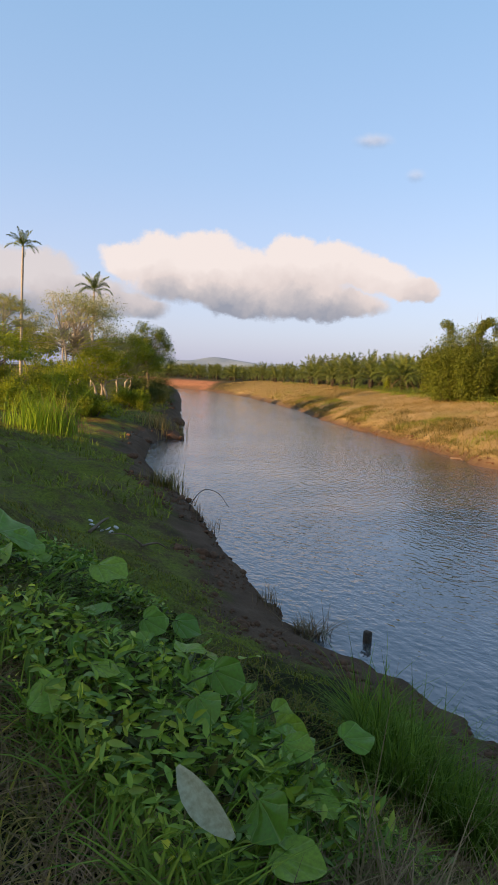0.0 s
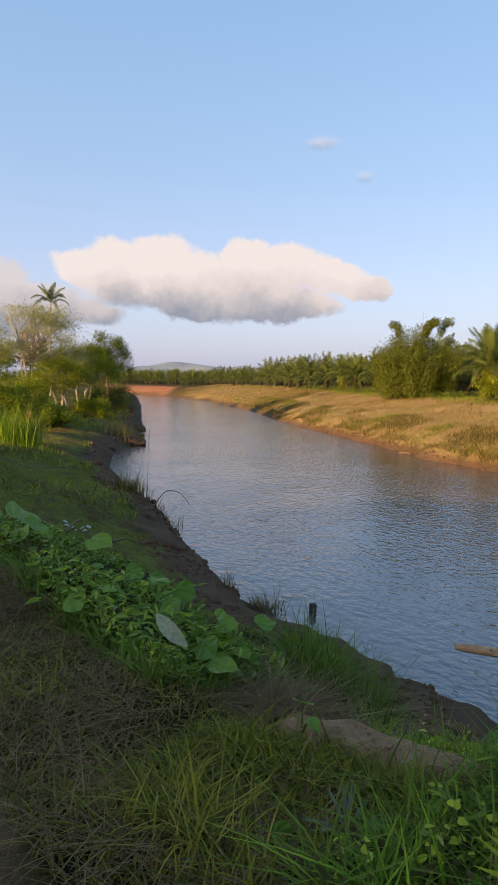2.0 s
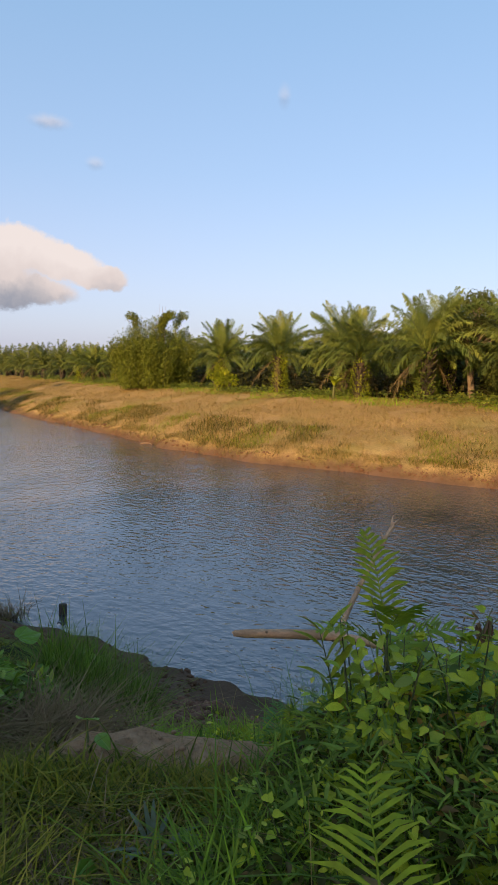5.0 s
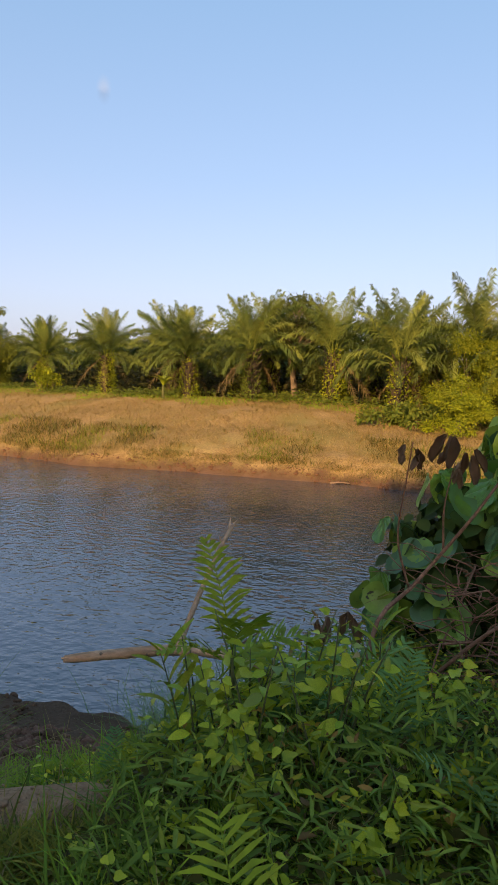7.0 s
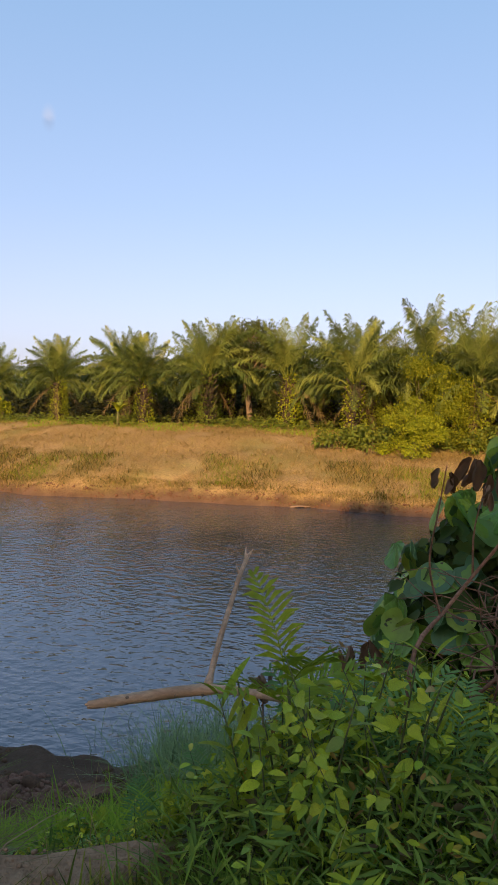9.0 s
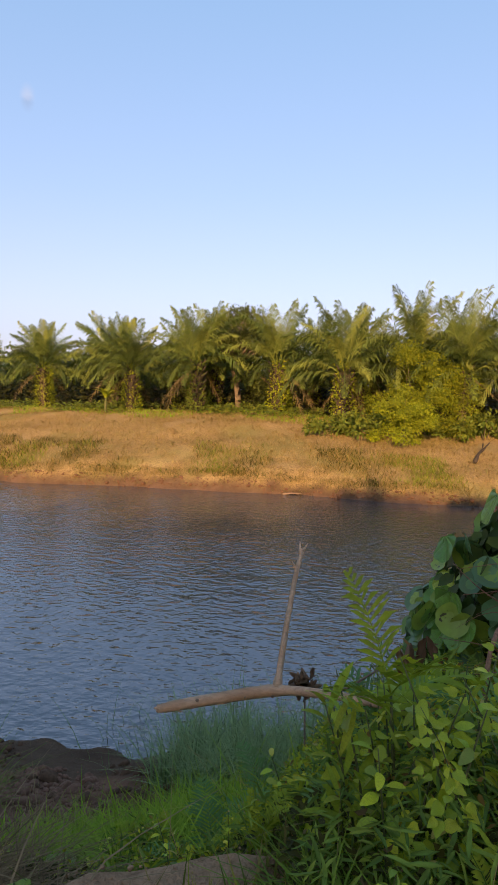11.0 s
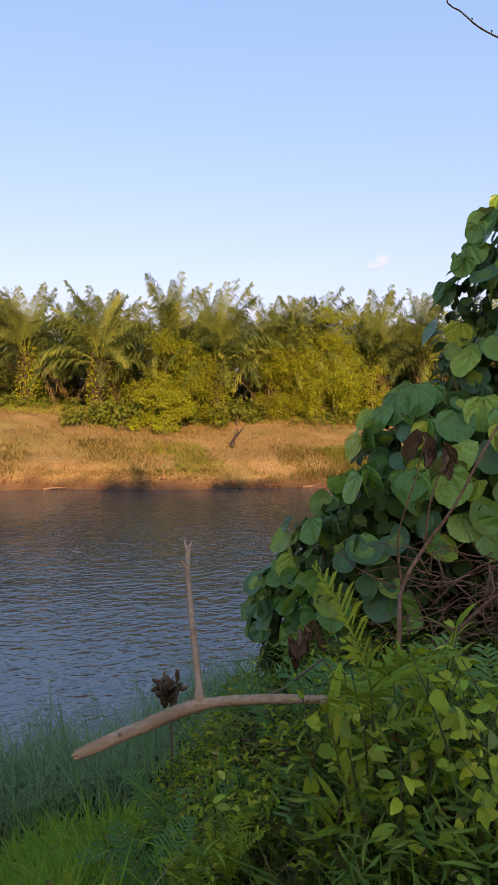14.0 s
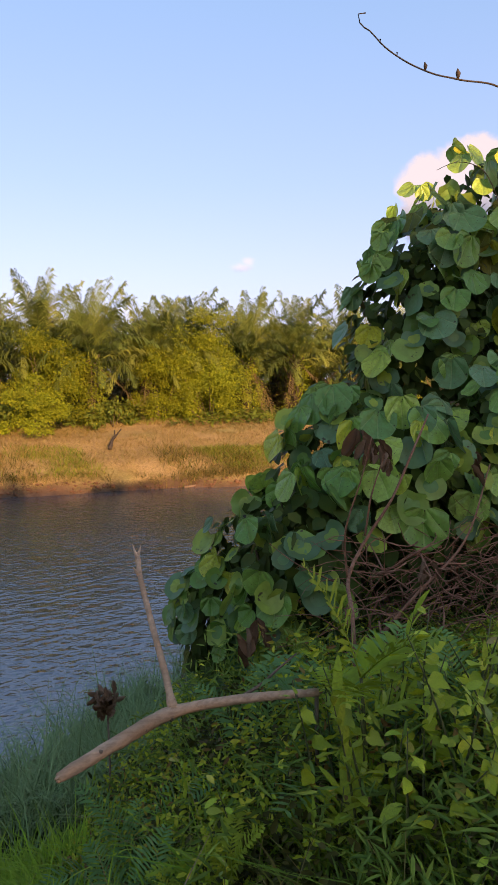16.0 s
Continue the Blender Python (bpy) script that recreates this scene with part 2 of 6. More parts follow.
def ground_mat():
    """Earth with its cover: attributes dry, mud and bare say where straw, wet mud and trodden soil lie."""
    m, nt, links, b = shader("ground")
    pos = nt.new("ShaderNodeNewGeometry").outputs["Position"]
    big, mid, fine = (noise_node(nt, links, s, 5.0, pos) for s in (0.22, 1.7, 16.0))

    def attr(name):
        a = nt.new("ShaderNodeAttribute")
        a.attribute_name = name
        return a.outputs["Fac"]
    # dark soil and litter, blackened further for the shade between blades
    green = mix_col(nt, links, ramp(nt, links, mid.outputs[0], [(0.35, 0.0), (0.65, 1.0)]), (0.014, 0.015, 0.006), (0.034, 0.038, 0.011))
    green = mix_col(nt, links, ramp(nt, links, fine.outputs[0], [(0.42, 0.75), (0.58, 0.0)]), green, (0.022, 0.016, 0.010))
    straw = mix_col(nt, links, ramp(nt, links, mid.outputs[0], [(0.3, 0.0), (0.7, 1.0)]), (0.28, 0.195, 0.080), (0.37, 0.27, 0.115))
    straw = mix_col(nt, links, ramp(nt, links, fine.outputs[0], [(0.35, 0.8), (0.56, 0.0)]), straw, (0.12, 0.085, 0.042))
    straw = mix_col(nt, links, ramp(nt, links, big.outputs[0], [(0.52, 0.0), (0.68, 0.6)]), straw, (0.16, 0.17, 0.05))
    mud = mix_col(nt, links, ramp(nt, links, mid.outputs[0], [(0.3, 0.0), (0.7, 1.0)]), (0.082, 0.050, 0.031), (0.140, 0.090, 0.056))
    bare = mix_col(nt, links, ramp(nt, links, fine.outputs[0], [(0.3, 0.0), (0.7, 1.0)]), (0.27, 0.155, 0.085), (0.41, 0.255, 0.145))
    moss = mix_col(nt, links, ramp(nt, links, mid.outputs[0], [(0.36, 0.0), (0.62, 1.0)]), (0.105, 0.068, 0.036), (0.150, 0.180, 0.026))
    moss = mix_col(nt, links, ramp(nt, links, fine.outputs[0], [(0.40, 0.6), (0.56, 0.0)]), moss, (0.055, 0.046, 0.018))
    green = mix_col(nt, links, attr("moss"), green, moss)
    col = mix_col(nt, links, attr("dry"), green, straw)
    col = mix_col(nt, links, attr("bare"), col, bare)
    col = mix_col(nt, links, attr("mud"), col, mud)
    col = mix_col(nt, links, attr("red"), col, mix_col(nt, links, ramp(nt, links, mid.outputs[0], [(0.35, 0.0), (0.6, 1.0)]), (0.12, 0.058, 0.034), (0.22, 0.112, 0.066)))
    links.new(col, b.inputs["Base Color"])
    rg = nt.new("ShaderNodeMapRange")
    links.new(attr("mud"), rg.inputs[0])
    rg.inputs[3].default_value, rg.inputs[4].default_value = 0.95, 0.85
    links.new(rg.outputs[0], b.inputs["Roughness"])
    b.inputs["Specular IOR Level"].default_value = 0.08
    bump(nt, links, fine.outputs[0], 1.0, 0.08, b)
    return m


def water_mat():
    """Silty river: fine wind ripples over slow swells, thick brown water below."""
    m, nt, links, b = shader("river water")
    pos = nt.new("ShaderNodeNewGeometry").outputs["Position"]
    mp = nt.new("ShaderNodeMapping")
    mp.inputs["Rotation"].default_value = (0, 0, math.radians(25))
    mp.inputs["Scale"].default_value = (1.0, 1.45, 1.0)
    links.new(pos, mp.inputs[0])
    big = noise_node(nt, links, 0.16, 3.0, pos)
    swell = noise_node(nt, links, 0.9, 3.0, mp.outputs[0])
    rip = noise_node(nt, links, 4.0, 2.0, mp.outputs[0], 0.5)
    fine = noise_node(nt, links, 19.0, 2.0, mp.outputs[0])
    silt = mix_col(nt, links, big.outputs[0], (0.056, 0.057, 0.058), (0.074, 0.073, 0.071))
    links.new(silt, b.inputs["Base Color"])
    b.inputs["Roughness"].default_value = 0.06
    b.inputs["IOR"].default_value = 1.62
    b.inputs["Specular IOR Level"].default_value = 0.95
    patch = ramp(nt, links, big.outputs[0], [(0.36, 0.55), (0.60, 1.0)])

    def times(a, k):
        n = nt.new("ShaderNodeMath")
        n.operation = "MULTIPLY"
        links.new(a, n.inputs[0])
        if isinstance(k, float):
            n.inputs[1].default_value = k
        else:
            links.new(k, n.inputs[1])
        return n.outputs[0]

    def plus(a, c):
        n = nt.new("ShaderNodeMath")
        links.new(a, n.inputs[0])
        links.new(c, n.inputs[1])
        return n.outputs[0]
    h = plus(times(swell.outputs[0], 0.24), times(plus(times(rip.outputs[0], 0.32), times(fine.outputs[0], 0.012)), patch))
    bump(nt, links, h, 1.0, 0.12, b)
    return m


# ---- mesh helpers ----
rng = np.random.default_rng(7)


class Geo:
    """Collects vertices and faces of one mesh."""

    def __init__(self):
        self.v, self.f, self.n = [], [], 0

    def add(self, v, f):
        v = np.asarray(v, float).reshape(-1, 3)
        self.v.append(v)
        for part_f in (f if isinstance(f, list) else [f]):
            self.f.append(np.asarray(part_f, int) + self.n)
        self.n += len(v)
        return self

    def mesh(self, name, mat, smooth=True):
        me = bpy.data.meshes.new(name)
        v = np.concatenate(self.v)
        me.vertices.add(len(v))
        me.vertices.foreach_set("co", v.ravel())
        idx = np.concatenate([f.ravel() for f in self.f])
        tot = np.concatenate([np.full(len(f), f.shape[1]) for f in self.f])
        me.loops.add(len(idx))
        me.loops.foreach_set("vertex_index", idx.astype(np.int32))
        me.polygons.add(len(tot))
        me.polygons.foreach_set("loop_start", (np.cumsum(tot) - tot).astype(np.int32))
        me.update(calc_edges=True)
        me.validate()
        if smooth:
            me.polygons.foreach_set("use_smooth", np.ones(len(me.polygons), bool))
        me.materials.append(mat)
        return me


def thing(name, label, category, at=(0, 0, 0), group="", kind=""):
    ob = new(name)
    ob.location = at
    return tagged(ob, label, category, group, kind)


def part(name, me, parent, label="", m=None, kind=""):
    ob = new(name, me)
    if kind:
        ob["kind"] = kind
    ob.parent = parent
    if m is not None:
        ob.matrix_basis = m
    if label:
        ob["label"] = label
    return ob


def solid(name, me, label, category, at=(0, 0, 0), group="", kind=""):
    ob = new(name, me)
    ob.location = at
    return tagged(ob, label, category, group, kind)


def unit(v):
    return v / np.maximum(np.linalg.norm(v, axis=-1, keepdims=True), 1e-9)


def tube(points, radii, sides=7, rough=0.0, seed=0):
    """A tapered, closed tube along points."""
    p, r = np.asarray(points, float), np.asarray(radii, float)
    t = unit(np.gradient(p, axis=0))
    ref = np.array([0.0, 0.0, 1.0]) if abs(t[:, 2]).mean() < 0.8 else np.array([1.0, 0.0, 0.0])
    a = unit(np.cross(t, ref))
    b = np.cross(t, a)
    ang = np.arange(sides) / sides * 2 * np.pi
    k = 1 + rough * np.random.default_rng(seed).normal(size=(len(p), sides, 1))
    ring = p[:, None] + (a[:, None] * np.cos(ang)[None, :, None] + b[:, None] * np.sin(ang)[None, :, None]) * r[:, None, None] * k
    i, j = np.meshgrid(np.arange(len(p) - 1), np.arange(sides), indexing="ij")
    q = np.stack([i * sides + j, i * sides + (j + 1) % sides, (i + 1) * sides + (j + 1) % sides, (i + 1) * sides + j], -1).reshape(-1, 4)
    v = np.concatenate([ring.reshape(-1, 3), p[:1], p[-1:]])
    n0, n1 = len(p) * sides, len(p) * sides + 1
    s = np.arange(sides)
    caps = np.concatenate([np.stack([(s + 1) % sides, s, np.full(sides, n0)], -1),
                           np.stack([s + (len(p) - 1) * sides, (s + 1) % sides + (len(p) - 1) * sides, np.full(sides, n1)], -1)])
    return v, [q, caps]


def scatter(v, f, pos, rot, size):
    """Copies of a small template at many places, joined: rot is (n, 3, 3)."""
    n = len(pos)
    out = np.einsum("nij,kj->nki", rot, v) * np.reshape(size, (-1, 1, 1)) + pos[:, None]
    ff = (f[None] + (np.arange(n) * len(v))[:, None, None]).reshape(-1, f.shape[1])
    return out.reshape(-1, 3), ff


def rotations(forward, normal):
    """Frames whose x runs along forward and whose z leans to normal."""
    x = unit(forward)
    y = unit(np.cross(normal, x))
    return np.stack([x, y, np.cross(x, y)], -1)


def rand_unit(r, n):
    return unit(r.normal(size=(n, 3)))


def blades(pos, height, width, lean, r, segs=3):
    """Grass blades: strips that taper and bend over."""
    n = len(pos)
    a = r.uniform(0, 2 * np.pi, n)
    side = np.stack([-np.sin(a), np.cos(a), 0 * a], -1)
    out = np.stack([np.cos(a), np.sin(a), 0 * a], -1)
    s = np.linspace(0, 1, segs + 1)
    bend = np.asarray(lean).reshape(-1, 1) * s ** 1.8
    up = s * (1 - 0.35 * np.minimum(np.asarray(lean).reshape(-1, 1), 1.2) * s)
    c = pos[:, None] + np.reshape(height, (-1, 1, 1)) * (bend[..., None] * out[:, None] + up[..., None] * np.array([0, 0, 1.0]))
    w = np.reshape(width, (-1, 1, 1)) * (1 - s ** 1.5 * 0.93)[None, :, None] * 0.5
    v = np.stack([c - side[:, None] * w, c + side[:, None] * w], 2).reshape(-1, 3)
    k = np.arange(segs)
    q = np.stack([2 * k, 2 * k + 1, 2 * k + 3, 2 * k + 2], -1)
    f = (q[None] + (np.arange(n) * 2 * (segs + 1))[:, None, None]).reshape(-1, 4)
    return v, f


# folded oval leaf of length 1 along x
LEAF_V = np.array([(0, 0, 0), (0.3, -0.2, 0.05), (0.3, 0, -0.01), (0.3, 0.2, 0.05), (0.68, -0.17, 0.03), (0.68, 0, -0.04), (0.68, 0.17, 0.03), (1, 0, -0.1)])
LEAF_F = np.array([(0, 1, 2, 2), (0, 2, 3, 3), (1, 4, 5, 2), (2, 5, 6, 3), (4, 7, 5, 5), (5, 7, 6, 6)])
LEAF_T = np.array([(0, 1, 2), (0, 2, 3), (1, 4, 5), (1, 5, 2), (2, 5, 6), (2, 6, 3), (4, 7, 5), (5, 7, 6)])


# ---- ground and water ----
NEAR = np.array([(-900, 40), (-300, 42), (-200, 48), (-150, 58), (-123, 69), (-80, 45.5), (-50, 28.5), (-36.5, 20.4), (-33, 16.9), (-26, 13.2), (-18.9, 10.8), (-16.5, 10.2),
                 (-12.4, 8.5), (-9.9, 7.7), (-8.2, 7.25), (-6, 7.4), (-4.5, 7.35), (-3, 7.0), (-1.6, 7.6), (0.5, 8.6), (2.5, 9.8), (6, 11.5), (15, 13), (60, 12), (900, 12)], float)
FAR = np.array([(-900, 64), (-300, 66), (-200, 70), (-150, 78), (-124, 77), (-95, 67.9), (-60, 50.7), (-50, 44.2), (-37.5, 37.7), (-28, 33.2), (-20.5, 29.0), (-14, 27.0), (-9.4, 26.9),
                (-3.3, 26.2), (1.5, 25.1), (6.5, 24.3), (15, 22.8), (40, 20.5), (100, 20), (900, 20)], float)


def off_line(p, line):
    """Signed distance of points from a polyline that runs towards +x: positive on its +y side."""
    best = np.full(len(p), 1e9)
    sign = np.ones(len(p))
    for a, b in zip(line[:-1], line[1:]):
        d = b - a
        s = np.clip(((p - a) @ d) / (d @ d), 0, 1)
        e = p - a - s[:, None] * d
        l = np.hypot(e[:, 0], e[:, 1])
        better = l < best
        c = d[0] * (p[:, 1] - a[1]) - d[1] * (p[:, 0] - a[0])
        sign = np.where(better, np.sign(c), sign)
        best = np.where(better, l, best)
    return best * sign


def wobble(p, scale, seed):
    """Smooth random heights, about -1 to 1."""
    r = np.random.default_rng(seed)
    out = np.zeros(len(p))
    for k in range(7):
        a, w = r.uniform(0, 2 * np.pi), scale * r.uniform(0.6, 2.2)
        out += np.sin((p[:, 0] * np.cos(a) + p[:, 1] * np.sin(a)) * w + r.uniform(0, 6.3)) / (0.6 + 0.4 * k)
    return out / 3.0


def smooth(a, b, x):
    s = np.clip((x - a) / (b - a), 0, 1)
    return s * s * (3 - 2 * s)


def ridge(p):
    """Along and across the bare earth ridge beside the path."""
    x, y = p[:, 0] + 1.55, p[:, 1] - 2.03
    return 0.87 * x + 0.5 * y, -0.5 * x + 0.87 * y


def height(p):
    """Height of the ground over the water at points (n, 2), and the distances from both shores."""
    p = np.asarray(p, float).reshape(-1, 2)
    dn, df = -off_line(p, NEAR), off_line(p, FAR)
    dn = dn + 0.22 * wobble(p, 1.6, 3) * smooth(0, 1.2, np.abs(dn) + 0.4) + 0.10 * wobble(p, 6.0, 4)
    df = df + 0.25 * wobble(p, 0.9, 5)
    left = smooth(-9, -16, p[:, 0])
    near_a = np.interp(dn, [0, 0.2, 0.9, 1.6, 2.6, 3.6, 4.6, 5.4, 6.2, 30], [0, 0.18, 0.36, 0.58, 1.0, 1.55, 2.32, 2.72, 2.78, 2.9])
    near_b = np.interp(dn, [0, 0.3, 1.5, 4, 8, 13, 30], [0, 0.45, 0.8, 1.2, 1.9, 2.7, 3.2])
    zn = near_a * (1 - left) + near_b * left
    zn = zn + np.minimum(1, dn / 2).clip(0) * (0.05 * wobble(p, 1.5, 8) + 0.03 * wobble(p, 5, 9)) + left * smooth(0.5, 3, dn) * (0.16 * wobble(p, 1.1, 10) + 0.10 * np.abs(wobble(p, 2.6, 15)))
    top = np.interp(p[:, 0], [-40, -12, -6, 1, 6, 20], [2.8, 2.85, 2.95, 2.5, 2.2, 2.2])
    zf = np.interp(df, [0, 0.25, 1.5, 4, 8, 10.5, 14], [0, 0.14, 0.34, 0.55, 0.86, 0.98, 1.0]) * top + smooth(0.5, 3, df) * 0.07 * wobble(p, 0.8, 12)
    cliff = smooth(-112, -122, p[:, 0])
    zf = zf * (1 - cliff) + cliff * np.interp(df, [0, 0.3, 2.0, 3, 12], [0, 0.4, 1.7, 2.1, 2.3])
    bed = -0.05 - 0.35 * np.minimum(np.minimum(-dn, -df), 5)
    z = np.where(dn > 0, zn, np.where(df > 0, zf, bed))
    u, v = ridge(p)
    heap = np.exp(-((u / 0.56) ** 4 + (v / 0.16) ** 2))
    return z + (2.80 + 0.05 * wobble(p, 6.0, 14) + 0.02 * wobble(p, 21.0, 16) - z) * np.minimum(1, 1.2 * heap), dn, df


def spread(lo, hi, step):
    return np.arange(lo, hi, step)


def stretch(start, end, n):
    return np.sign(end) * np.geomspace(abs(start), abs(end), n)


gx = np.unique(np.concatenate([stretch(-130, -2800, 22), spread(-130, -44, 1.6), spread(-44, -12, 0.4), spread(-12, 4, 0.1), spread(4, 40, 0.5), stretch(40, 2800, 22)]).round(3))
gy = np.unique(np.concatenate([stretch(-20, -2800, 20), spread(-20, -2, 0.6), spread(-2, 10, 0.1), spread(10, 46, 0.35), spread(46, 100, 1.2), stretch(100, 2800, 24)]).round(3))
px_, py_ = np.meshgrid(gx, gy, indexing="ij")
gp = np.stack([px_.ravel(), py_.ravel()], -1)
gz, gdn, gdf = height(gp)
i, j = np.meshgrid(np.arange(len(gx) - 1), np.arange(len(gy) - 1), indexing="ij")
w = len(gy)
quads = np.stack([i * w + j, (i + 1) * w + j, (i + 1) * w + j + 1, i * w + j + 1], -1).reshape(-1, 4)
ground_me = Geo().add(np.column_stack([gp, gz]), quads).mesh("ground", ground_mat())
ragged = 0.5 * wobble(gp, 3.0, 21) + 0.35 * wobble(gp, 9.0, 22)
masks = {
    "moss": smooth(-5.5, -8.0, gp[:, 0]) * smooth(0.6, 1.4, gdn) * (gdf < 0),
    "dry": smooth(0.0, 0.4, gdf) * smooth(15, 11, gdf) * (0.1 + 0.9 * smooth(-118, -100, gp[:, 0])),
    "mud": np.maximum(smooth(1.9, 1.0, gdn + 0.7 * ragged + 0.4 * smooth(-9, -13, gp[:, 0])) * (gdf < 0), smooth(0.40, 0.10, gdf + 0.2 * ragged) * (gdn < 0)),
    "red": smooth(-120, -125, gp[:, 0]) * smooth(0.0, 0.4, gdf) * smooth(4, 2.6, gdf) + smooth(1.3, 0.7, ((gp[:, 0] + 3.3) / 0.95) ** 2 + ((gp[:, 1] - 4.9) / 1.3) ** 2 + 0.5 * ragged),
    "bare": np.maximum(smooth(0.75, 0.45, gp[:, 1] + 0.18 * ragged + 0.06 * (gp[:, 0] + 2)) * smooth(-2.5, -1.5, gp[:, 1]) * smooth(-9, -7, gp[:, 0]),
                       smooth(1.5, 0.7, (ridge(gp)[0] / 0.62) ** 2 + ((ridge(gp)[1] - 0.08) / 0.26) ** 2 + 0.5 * ragged)),
}
for key, val in masks.items():
    ground_me.attributes.new(key, "FLOAT", "POINT").data.foreach_set("value", val.astype(np.float32))
tagged(new("ground", ground_me), "river banks of trodden soil, grass and dry straw", "ground", kind="structure")

wv = np.array([(-1200, -60, 0), (300, -60, 0), (300, 160, 0), (-1200, 160, 0)], float)
tagged(new("water", Geo().add(wv, np.array([(0, 1, 2, 3)])).mesh("water", water_mat())), "rippled grey-blue silty river between earth banks", "river", kind="structure")


GZ = gz.reshape(len(gx), len(gy))


def ground_z(x, y):
    """Height of the ground sheet at a place (or many)."""
    i = np.clip(np.searchsorted(gx, x) - 1, 0, len(gx) - 2)
    j = np.clip(np.searchsorted(gy, y) - 1, 0, len(gy) - 2)
    u, v = (x - gx[i]) / (gx[i + 1] - gx[i]), (y - gy[j]) / (gy[j + 1] - gy[j])
    return (GZ[i, j] * (1 - u) + GZ[i + 1, j] * u) * (1 - v) + (GZ[i, j + 1] * (1 - u) + GZ[i + 1, j + 1] * u) * v


# ---- distance: hills and clouds ----
def hill(name, label, cx, cy, long, deep, high, turn, seed, mat):
    """A low wooded ridge with an uneven crest."""
    u, v = np.meshgrid(np.linspace(-1, 1, 90), np.linspace(-1, 1, 14), indexing="ij")
    q = np.stack([u.ravel() * long, v.ravel() * deep], -1)
    z = high * (1 - np.abs(u.ravel()) ** 2.2).clip(0) * (1 - v.ravel() ** 2) * (1 + 0.22 * wobble(q, 5.0 / long, seed)) + 2.2 * wobble(q, 0.07, seed + 1) - 3
    c, s = math.cos(turn), math.sin(turn)
    vv = np.column_stack([cx + q[:, 0] * c - q[:, 1] * s, cy + q[:, 0] * s + q[:, 1] * c, z])
    a, b = np.meshgrid(np.arange(89), np.arange(13), indexing="ij")
    f = np.stack([a * 14 + b, (a + 1) * 14 + b, (a + 1) * 14 + b + 1, a * 14 + b + 1], -1).reshape(-1, 4)
    tagged(new(name, Geo().add(vv, f).mesh(name, mat)), label, "hill", kind="structure")


# the distant air's haze is mixed into the hills' base colour
HAZE = plain_mat("haze-tinted woods", (0.15, 0.20, 0.25), (0.19, 0.24, 0.28), 0.02, 1.0, 0.15, 0.5, (1, 1, 1), (0.13, 0.18, 0.23))
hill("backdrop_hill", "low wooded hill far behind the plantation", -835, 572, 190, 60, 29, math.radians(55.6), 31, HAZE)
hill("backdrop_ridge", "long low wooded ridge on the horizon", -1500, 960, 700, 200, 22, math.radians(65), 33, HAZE)


